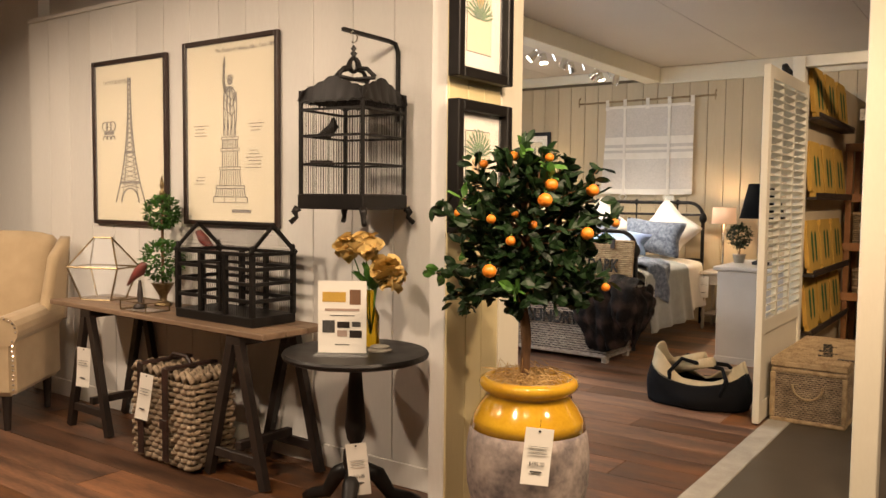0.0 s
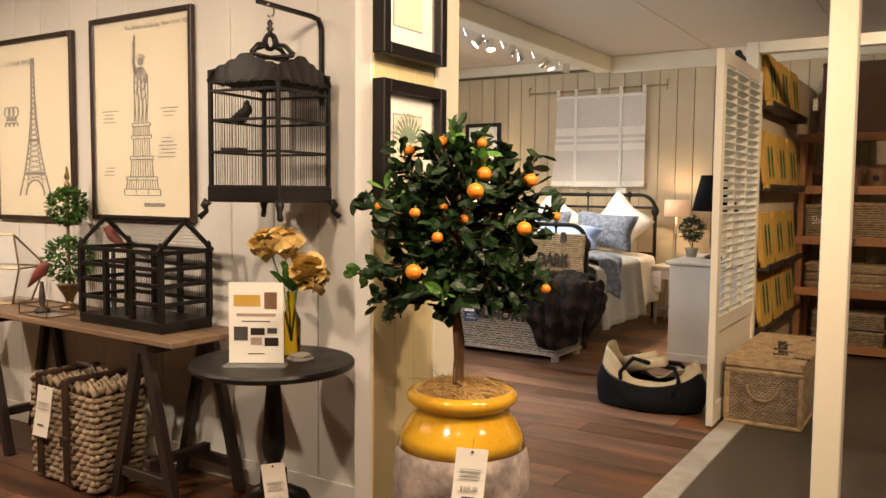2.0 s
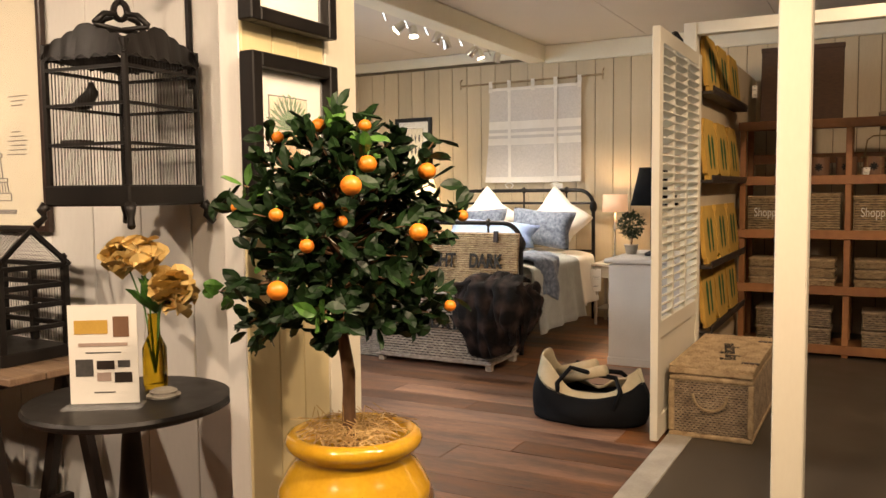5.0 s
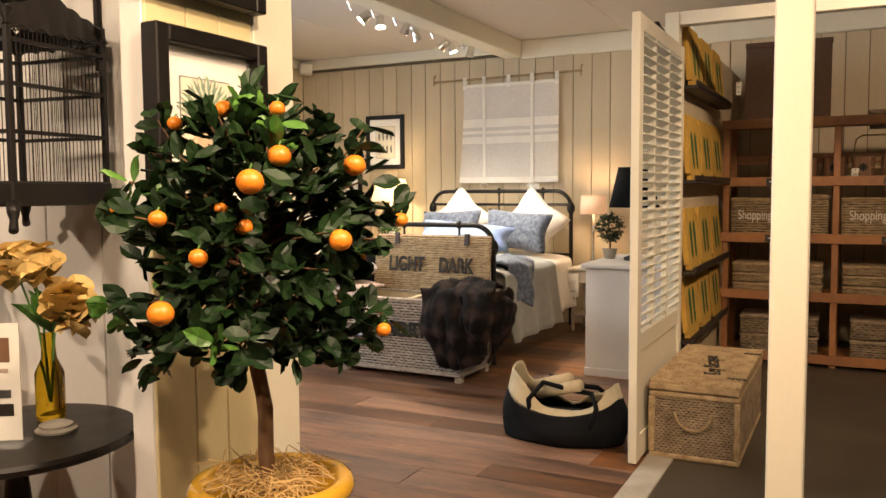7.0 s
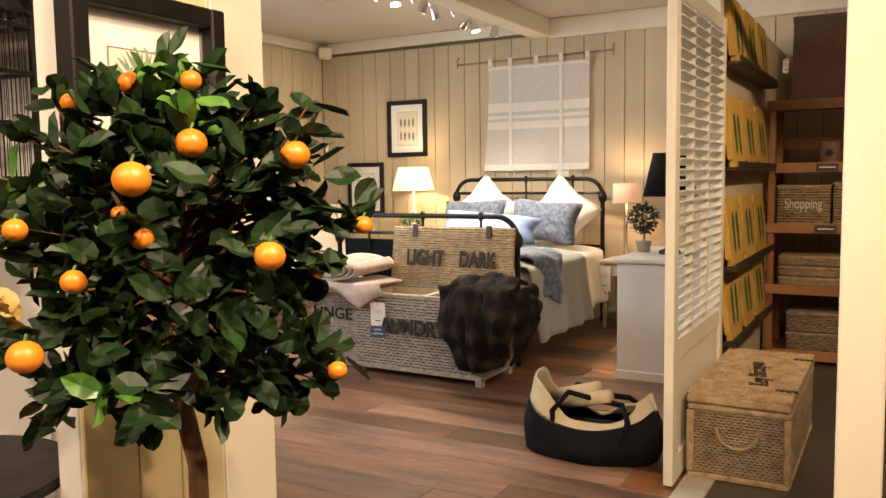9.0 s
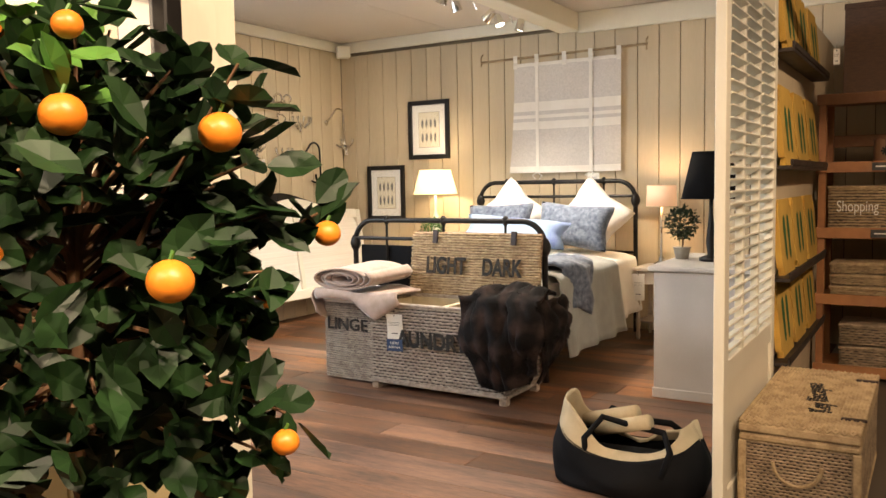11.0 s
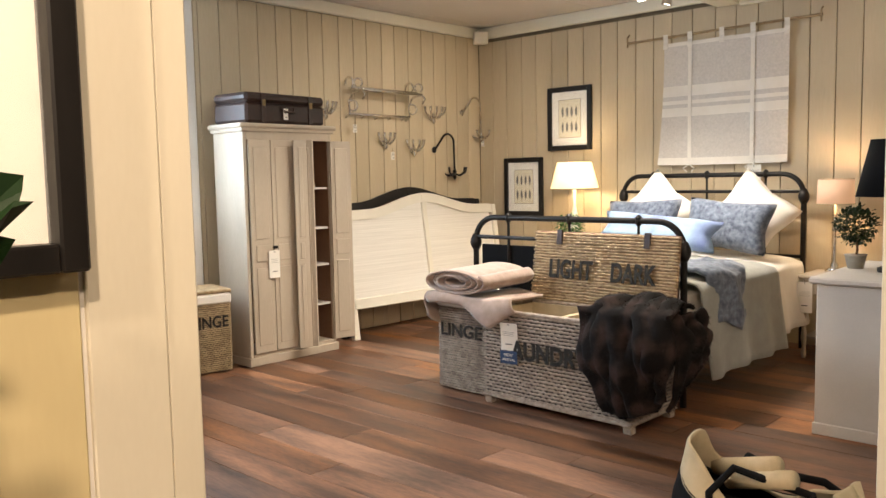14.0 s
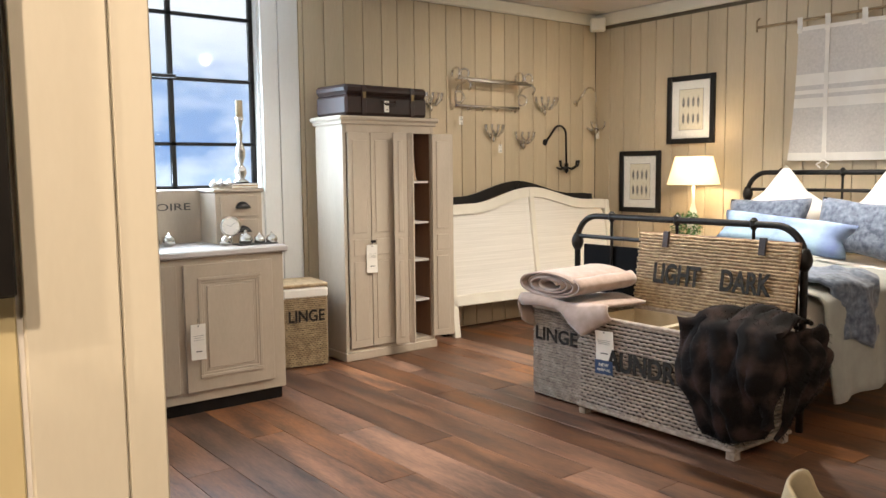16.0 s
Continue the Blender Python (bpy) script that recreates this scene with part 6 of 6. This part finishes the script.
def table_lamp(m, prof, stem_mat, r0, r1, z0, z1, shade_mat, label):
    t = thing("table_lamp", label, "lamp", m)
    bm = bmesh.new()
    lathe(bm, prof, 16)
    part("base", bm, stem_mat, t, smooth=True)
    bm = bmesh.new()
    n = 32
    a = [[bm.verts.new((r * math.cos(2 * math.pi * k / n), r * math.sin(2 * math.pi * k / n), z)) for k in range(n)] for r, z in ((r0, z0), (r1, z1))]
    fs = [bm.faces.new((a[0][k], a[0][(k + 1) % n], a[1][(k + 1) % n], a[1][k])) for k in range(n)]
    bm.normal_update()
    bmesh.ops.solidify(bm, geom=fs, thickness=0.003)
    s = part("shade", bm, shade_mat, t, smooth=True)
    for r, z in ((r0, z0 + 0.002), (r1, z1 - 0.002)):
        bm = bmesh.new()
        tube(bm, arc((0, 0, z), r, 0, 360, 28, (1, 0, 0), (0, 1, 0)), 0.003, 5)
        tagged(part("shade_rim", bm, M_JUTE if shade_mat is not M_CANVAS else M_CANVAS, s), "narrow fabric binding")
    return t


table_lamp(pose(-4.25, 8.93, 0.66), [(0.07, 0), (0.075, 0.015), (0.02, 0.04), (0.03, 0.12), (0.045, 0.22), (0.03, 0.33), (0.012, 0.40), (0.012, 0.60)], M_CREAM, 0.215, 0.15, 0.55, 0.79, M_SHADEW, "cream table lamp glowing with a tapered shade")
table_lamp(pose(-2.05, 8.93, 0.60), [(0.06, 0), (0.062, 0.02), (0.025, 0.04), (0.03, 0.06), (0.011, 0.08), (0.011, 0.30), (0.02, 0.31), (0.010, 0.33), (0.010, 0.62)], M_CHROME, 0.125, 0.118, 0.49, 0.67, M_SHADEP, "slim crystal table lamp glowing with a patterned drum shade")
table_lamp(pose(-1.30, 7.42, 0.80), [(0.07, 0), (0.072, 0.02), (0.02, 0.04), (0.03, 0.12), (0.02, 0.22), (0.012, 0.30), (0.012, 0.5)], M_BLACK, 0.18, 0.115, 0.39, 0.68, M_CANVAS, "black table lamp with tapered black shade")


def ball_tree(m, stem, r, mat_, label, pot=True):
    t = thing("topiary", label, "topiary", m)
    bm = bmesh.new()
    lathe(bm, [(0.04, 0), (0.055, 0.07), (0.06, 0.075), (0.05, 0.075)], 14)
    part("pot", bm, M_STRIP, t, smooth=True)
    bm = bmesh.new()
    tube(bm, [(0, 0, 0.06), (0.006, 0, stem * 0.6), (0, 0, stem)], 0.006, 6)
    part("stem", bm, M_BARK, t)
    bm = bmesh.new()
    clump(bm, (0, 0, stem + r * 0.6), r, 620, 0.026, 0.017, fill=0.5)
    tagged(part("foliage", bm, mat_, t), kind="stuff")


ball_tree(pose(-1.50, 7.50, 0.80), 0.17, 0.105, M_BAYTREE, "small dark bay ball topiary on the dresser")
ball_tree(pose(-4.16, 8.72, 0.66), 0.14, 0.125, M_BOX, "small green ball topiary on the bedside table")
c2 = thing("alarm_clock", "small white bedside alarm clock", "clock", pose(-3.92, 8.80, 0.72))
bm = bmesh.new()
lathe(bm, [(0.05, -0.02), (0.055, -0.005), (0.05, 0.006), (0.045, 0.003)], 20)
bmesh.ops.transform(bm, matrix=pose(0, 0, 0, 90, 0, 15), verts=bm.verts[:])
part("case", bm, M_CHROME, c2, smooth=True)

# white dresser
dr = thing("dresser", "pale lilac-grey painted dresser seen from its plain side", "dresser", pose(-1.54, 7.02, 0))
part("body", block((0.0, 0.0, 0.0), (0.60, 0.90, 0.765), 0.005), M_DRESS, dr)
part("top", block((-0.03, -0.03, 0.767), (0.63, 0.93, 0.80), 0.008), M_DRESS, dr)
part("skirting", block((-0.008, -0.008, 0.0), (0.608, 0.91, 0.06), 0.004), M_DRESS, dr)

# canvas carry bag
bg = thing("canvas_bag", "slouched black and cream canvas carry bag on the floor", "bag", pose(-1.21, 5.58, 0.0, 0, 0, 4))
bm = bmesh.new()


def bag_fn(u, v):
    a = 2 * math.pi * u
    k = 1 + 0.12 * math.sin(math.pi * v)
    sag = 0.05 * noise.noise(Vector((math.cos(a) * 1.5, math.sin(a) * 1.5, v * 1.5)))
    hgt = 0.15 + 0.10 * abs(math.cos(a)) ** 2.0 * (1.15 if math.cos(a) < 0 else 0.85)
    return (0.335 * k * math.cos(a) * (1 - 0.10 * v) + sag * 0.6, 0.215 * k * math.sin(a) * (1 - 0.16 * v) + sag * 0.5, max(0.004, hgt * v + 0.004))


sheet(bm, bag_fn, 48, 10, 0.015)
part("lower_body", bm, M_CANVAS, bg, "black canvas base", smooth=True)
bm = bmesh.new()


def bag_top(u, v):
    a = 2 * math.pi * u
    p = Vector(bag_fn(u, 0.97))
    hgt = 0.018 + 0.085 * abs(math.cos(a)) ** 1.5 * (1.25 if math.cos(a) < 0 else 0.6)
    return (p.x * (1 - 0.13 * v) + 0.02 * math.sin(5 * a) * v, p.y * (1 - 0.30 * v), p.z + hgt * v + 0.012 * math.sin(7 * a) * v)


sheet(bm, bag_top, 48, 8, 0.012)
part("upper_body", bm, M_JUTE, bg, "cream canvas top edge", smooth=True)
for y in (-0.12, 0.13):
    bm = bmesh.new()
    tube(bm, [(-0.14, y * 1.5, 0.10), (-0.16, y * 1.2, 0.22), (-0.10, y * 0.6, 0.30), (0.02, y * 0.4, 0.27), (0.16, y * 0.6, 0.26), (0.20, y * 1.2, 0.20), (0.17, y * 1.5, 0.10)], 0.014, 8)
    part("handle", bm, M_CANVAS, bg, smooth=True)
for k in range(2):
    r_ = thing("fabric_roll", "roll of cream fabric in the bag", "fabric roll", pose(-1.32 + 0.07 * k, 5.62 - 0.05 * k, 0.27 - 0.02 * k, 0, 72, -20))
    bm = bmesh.new()
    tube(bm, [(0, 0, -0.13), (0, 0, 0.16)], 0.032, 14)
    part("cloth", bm, M_JUTE, r_, smooth=True)
inn = part("inner_fold", block((-0.24, -0.13, 0.02), (0.24, 0.13, 0.13), 0.03), M_CANVAS, bg)

# roman blind
rb = thing("roman_blind", "sheer white tab-top blind with woven bands on a cane rod", "blind", pose(-3.02, 9.16, 0))
bm = bmesh.new()
tube(bm, [(-0.83, 0, 2.455), (0.78, 0, 2.47)], 0.010, 8)
part("rod", bm, M_HONEYW, rb)
for x in (-0.83, 0.77):
    bm = bmesh.new()
    tube(bm, [(x, 0.035, 2.53), (x, -0.005, 2.50), (x, 0.0, 2.42)], 0.007, 6)
    part("rod_bracket", bm, M_HONEYW, rb)


def blind_fn(z0, z1, dy=0.0):
    def f(u, v):
        z = z0 + (z1 - z0) * v
        q = (z - 1.40) / 1.0
        return ((-0.485 - 0.06 * (1 - q) ** 2) + u * (1.03 + 0.06 * (1 - q) ** 2), dy + 0.008 * math.sin(u * 17 + z), z - 0.02 * u * (1 - u) * (1 - q))
    return f


bm = bmesh.new()
sheet(bm, blind_fn(1.42, 2.40), 30, 12)
part("voile", bm, M_SHEER, rb, smooth=True)
for z0, z1 in ((1.40, 1.46), (1.80, 1.87), (1.90, 1.93), (1.965, 2.05), (2.375, 2.405)):
    bm = bmesh.new()
    sheet(bm, blind_fn(z0, z1, -0.003), 30, 2)
    part("woven_band", bm, M_LINEN, rb)
for k, x in enumerate((-0.465, -0.25, 0.02, 0.27, 0.53)):
    bm = bmesh.new()
    sheet(bm, lambda u, v: (x - 0.02 + 0.04 * u, -0.012 - 0.004 * math.sin(9 * v), 2.36 + 0.12 * v), 2, 4, 0.002)
    part("tab", bm, M_LINEN, rb)
for x in (-0.25, 0.27):
    part("tape", block((x - 0.016, -0.008, 1.42), (x + 0.016, -0.005, 2.38)), M_LINEN, rb)
    bm = bmesh.new()
    for d in (-1, 1):
        tube(bm, [(x, -0.01, 1.40), (x + d * 0.05, -0.02, 1.37), (x + d * 0.02, -0.01, 1.34)], 0.006, 5)
    part("tie", bm, M_LINEN, rb)
price_tag(pose(-2.72, 9.13, 1.385, 0, 0, 0), 0.11, 0.13)

# track lights
tk = thing("track_light", "white ceiling track with seven chrome spotlights", "light", pose(-3.10, 0, 0))
part("track", block((-0.015, 4.0, 2.75), (0.02, 8.7, CEIL - 0.003), 0.003), M_TRIM, tk)
for ty_, ax, ay, az in TRACK:
    d = (Vector((ax, ay, az)) - Vector((-3.02, ty_, 2.50))).normalized()
    bm = bmesh.new()
    tube(bm, [(0.0, ty_, 2.76), (0.0, ty_, 2.66), (0.03, ty_, 2.60)], 0.008, 6)
    arm = part("lamp_arm", bm, M_CHROME, tk)
    bm = bmesh.new()
    q = d.to_track_quat("Z", "Y").to_matrix().to_4x4()
    base = Vector((0.08, ty_, 2.50)) - d * 0.025
    mm = Matrix.Translation(base) @ q
    n0 = 14
    rings = [[bm.verts.new(mm @ Vector((r * math.cos(6.2832 * k / n0), r * math.sin(6.2832 * k / n0), z))) for k in range(n0)] for r, z in ((0.018, -0.10), (0.030, -0.09), (0.034, -0.03), (0.040, -0.005))]
    for a, b in zip(rings, rings[1:]):
        for k in range(n0):
            bm.faces.new((a[k], a[(k + 1) % n0], b[(k + 1) % n0], b[k]))
    bm.faces.new(rings[0][::-1])
    head = part("spot_head", bm, M_CHROME, tk, smooth=True)
    bm = bmesh.new()
    bmesh.ops.create_circle(bm, cap_ends=True, segments=14, radius=0.034, matrix=Matrix.Translation(base - d * 0.012) @ q)
    part("lit_face", bm, M_BULB, head)

# ---- shelving corner ----
tk2 = thing("wicker_trunk", "long wicker trunk with lid and rope handle", "trunk", pose(-0.72, 5.45, 0.0))
# added dark inside, interior shade of the trunk put into colour
part("core", block((0.008, 0.008, 0.015), (0.392, 0.992, 0.31)), M_DKWOOD_SHADE, tk2)
wicker_box(tk2, "woven_side", (0.0, 0.0, 0.03), (0.40, 1.0, 0.305), 22, 0.0054, 0.024, M_KUBUW)
for z in (0.0, 0.305):
    for lo, hi in (((-0.012, -0.012), (0.412, 0.012)), ((-0.012, 0.988), (0.412, 1.012)), ((-0.012, 0.012), (0.012, 0.988)), ((0.388, 0.012), (0.412, 0.988))):
        part("rim", block((lo[0], lo[1], z), (hi[0], hi[1], z + 0.028), 0.008), M_HONEYW, tk2)
for x in (0.0, 0.40):
    part("corner_binding", block((x - 0.015, -0.014, 0.028), (x + 0.015, 0.014, 0.305), 0.006), M_HONEYW, tk2)
ld = part("lid", block((-0.014, -0.014, 0.337), (0.414, 1.014, 0.375), 0.008), M_HONEYW, tk2)
bm = bmesh.new()
weave(bm, (-0.012, -0.012, 0.378), (1, 0, 0), (0, 1, 0), 0.424, 1.02, 68, 0.0075, 0.028, (0, 0, 1))
tagged(part("woven_top", bm, M_HONEYW, ld, smooth=True), kind="stuff")
lettering("stencil", "Key Biscayne", 0.12, pose(0.25, 0.46, 0.389, 0, 0, 100), ld, M_INK, 0.002, 0.48)
bm = bmesh.new()
tube(bm, arc((0.20, -0.02, 0.24), 0.085, 180, 360, 12), 0.008, 6)
part("rope_handle", bm, M_HONEYW, tk2)
for y in (0.16, 0.84):
    part("hinge_strap", block((0.33, y - 0.012, 0.384), (0.42, y + 0.012, 0.392), 0.002), M_LEATHER, ld)

for r_, (z0, z1) in enumerate(((1.94, 2.31), (1.38, 1.78), (0.83, 1.21), (0.41, 0.80))):
    lg = thing("display_ledge", "dark narrow wall ledge holding coir mats", "shelf", pose(-0.797, 6.45, z0 - 0.03))
    part("board", block((0.0, 0.0, 0.0), (0.10, 1.46, 0.02), 0.003), M_DKWOOD_SHADE, lg)
    part("lip", block((0.092, 0.0, 0.02), (0.104, 1.46, 0.05), 0.002), M_DKWOOD_SHADE, lg)
    for k in range(3):
        y = 6.52 + 0.47 * k
        mt = thing("coir_mat", "yellow coir mat printed with green foot shapes", "mat", pose(-0.75, y, z0 - 0.008, 0, -6, 0), group="mats on the ledges")
        bm = block((-0.018, 0.0, 0.0), (0.012, 0.42, z1 - z0), 0.0)
        bmesh.ops.bevel(bm, geom=[e for e in bm.edges if abs(e.verts[0].co.x - e.verts[1].co.x) > 0.02], offset=0.04, segments=4, affect="EDGES")
        part("pad", bm, M_MAT, mt)
        for s in (-1, 1):
            bm = bmesh.new()
            lathe(bm, [(0.012, 0.07), (0.03, 0.10), (0.028, 0.15), (0.038, 0.22), (0.03, 0.28), (0.006, 0.30)], 12)
            bmesh.ops.scale(bm, vec=(0.02, 1, 1), verts=bm.verts[:])
            bmesh.ops.translate(bm, vec=(0.014, 0.21 + s * 0.06, 0), verts=bm.verts[:])
            part("footprint", bm, M_GREEN, mt)

sv = thing("shelving_unit", "open orange pine shelving unit along the wall", "shelf", pose(-0.76, 8.0, 0))
for k in range(5):
    x = 0.76 * k
    for y in (0.0, 0.42):
        part("upright", block((x, y, 0.0), (x + 0.045, y + 0.045, 1.82), 0.003), M_SHELF, sv)
for z in (0.06, 0.52, 0.95, 1.37, 1.80):
    part("shelf_board", block((-0.01, 0.0, z - 0.012), (3.10, 0.47, z + 0.012), 0.003), M_SHELF, sv)
    part("shelf_lip", block((-0.012, -0.018, z - 0.035), (3.10, -0.001, z + 0.035), 0.003), M_SHELF, sv)
part("back_rail", block((0.0, 0.455, 1.51), (3.1, 0.47, 1.59), 0.003), M_SHELF, sv)
for x in (0.28, 1.05):
    for z in (0.95, 1.37):
        sl = thing("shelf_label", "small black chalk label clipped to the shelf edge", "label", pose(-0.76 + x + 0.1, 7.974, z))
        part("card", block((-0.07, -0.004, -0.025), (0.07, 0.004, 0.025), 0.002), M_SLATE, sl)
        part("chalk_line", block((-0.05, -0.0055, -0.004), (0.05, -0.0042, 0.004)), M_CARD, sl)


def shelf_basket(x, z, w, h, mat_, label, text=None, d=0.34):
    t = thing("shelf_basket", label, "basket", pose(x, 8.03, z), group="baskets on the shelves")
    # dark fill that imitates shade behind the woven front
    part("core", block((0.006, 0.006, 0.003), (w - 0.006, d - 0.01, h - 0.02)), M_DKWOOD_SHADE, t)
    rows = max(4, int(h / 0.019))
    bm = bmesh.new()
    weave(bm, (0, 0, 0.006), (1, 0, 0), (0, 0, 1), w, h - 0.02, rows, 0.0078, 0.05, (0, -1, 0))
    tagged(part("woven_front", bm, mat_, t, smooth=True), kind="stuff")
    part("rim", block((-0.008, -0.012, h - 0.022), (w + 0.008, d, h), 0.008), mat_, t)
    if text:
        lettering("script", text, 0.10, pose(w * 0.5, -0.017, h * 0.42, 90, 0, 0), t, M_CARD, 0.001, w * 0.7)


for k in range(4):
    bx = -0.70 + 0.76 * k
    if k < 3:
        shelf_basket(bx, 0.97, 0.34, 0.28, M_HONEYW, "square honey wicker shopping basket with white script", "Shopping")
        shelf_basket(bx + 0.36, 0.97, 0.31, 0.30, M_HONEYW, "square honey wicker shopping basket with white script", "Shopping" if k else None)
    for j in range(3):
        shelf_basket(bx + 0.02, 0.535 + 0.075 * j, 0.62, 0.072, M_HONEYW, "shallow wicker tray in a stack")
    for j in range(2):
        shelf_basket(bx + 0.08, 0.075 + 0.145 * j, 0.54, 0.14, M_KUBUW, "low wicker storage basket in a stack")
for k in range(5):
    lt = thing("wooden_lantern", "small round wooden lantern with cut-out star", "lantern", pose(-0.38 + 0.19 * k, 8.16, 1.383), group="lanterns on the shelf")
    bm = bmesh.new()
    lathe(bm, [(0.07, 0), (0.075, 0.01), (0.075, 0.155), (0.07, 0.165), (0.06, 0.165)], 18)
    part("body", bm, M_INSIDE, lt)
    bm = bmesh.new()
    for a in (0, 45, 90, 135):
        box(bm, (0, -0.0755, 0.085), (0.06, 0.006, 0.012), Matrix.Translation((0, 0, 0.085)) @ pose(0, 0, 0, 0, a, 0) @ Matrix.Translation((0, 0, -0.085)))
    part("star_cutout", bm, M_BLACK, lt)
wb = thing("wire_basket", "brown wire basket with handle on the shelf", "basket", pose(0.12, 8.1, 1.383))
bm = bmesh.new()
for z in (0.01, 0.08, 0.16):
    tube(bm, [(-0.02, 0, z), (0.34, 0, z), (0.34, 0.25, z), (-0.02, 0.25, z), (-0.02, 0, z)], 0.004, 5)
for k in range(9):
    tube(bm, [(-0.02 + 0.045 * k, 0, 0.01), (-0.02 + 0.045 * k, 0, 0.16)], 0.003, 4)
part("wires", bm, M_BRASS, wb)
bm = bmesh.new()
tube(bm, [(0, 0.1, 0.16), (0.02, 0.1, 0.29), (0.06, 0.1, 0.32), (0.27, 0.1, 0.32), (0.31, 0.1, 0.29), (0.32, 0.1, 0.16)], 0.006, 6)
part("handle", bm, M_BRASS, wb)
price_tag(pose(0.14, 8.09, 1.46), 0.05, 0.1)
wp = thing("woven_panel", "dark brown woven blind panel leaning on the wall", "panel", pose(-0.66, 8.36, 1.813, -6, 0, 0))
part("weave", block((0, 0, 0), (0.62, 0.03, 0.66), 0.004), M_WEAVE, wp)
part("hem", block((-0.005, -0.006, 0.62), (0.625, 0.036, 0.66), 0.004), M_WEAVE, wp)
price_tag(pose(-0.69, 8.25, 2.15), 0.04, 0.1)
shelf_basket(0.22, 1.7525, 0.5, 0.12, M_KUBUW, "low wicker basket on top of the shelving")
gm = thing("hanging_garment", "pale beige linen garment hanging in the aisle", "garment", pose(0.72, 6.2, 0.0))
bm = bmesh.new()
sheet(bm, lambda u, v: ((0.12 + 0.16 * v) * (2 * u - 1) + 0.01 * math.sin(9 * u), 0.05 * math.sin(14 * u) * v, 1.25 - 0.95 * v + 0.03 * math.sin(6 * u) * v), 24, 16, 0.01)
part("cloth", bm, M_JUTE, gm, smooth=True)
bm = bmesh.new()
tube(bm, [(0, 0, 1.24), (0, 0.0, 2.27)], 0.004, 5)
part("hanger_wire", bm, M_IRON, gm)
nl = thing("ceiling_downlight", "small dark clip lamp on the partition frame", "light", pose(-0.92, 6.38, 2.20))
bm = bmesh.new()
tube(bm, [(0.05, 0, 0.0), (0, 0, 0.05), (0.0, -0.03, 0.09)], [0.03, 0.035, 0.02], 10)
part("lamp_body", bm, M_BLACK, nl, smooth=True)

# ---- floorboards, last ----
y = -1.6
r2 = random.Random(3)
while y < 9.22:
    w = r2.choice((0.16, 0.19, 0.21, 0.24))
    x = -6.6 - r2.uniform(0, 1.5)
    while x < -0.745:
        ln = r2.uniform(1.2, 3.0)
        x1 = min(x + ln, -0.742)
        x0 = max(x, -6.6)
        if x1 - x0 > 0.05:
            o = part("plank", block((0.0015, 0.0015, -0.018 + r2.uniform(0, 0.0015)), (x1 - x0 - 0.0015, w - 0.001, r2.uniform(-0.0012, 0.0)), 0.0008), M_PLANK, fl)
            o.matrix_basis = Matrix.Translation((x0, y, 0))
        x += ln
    y += w
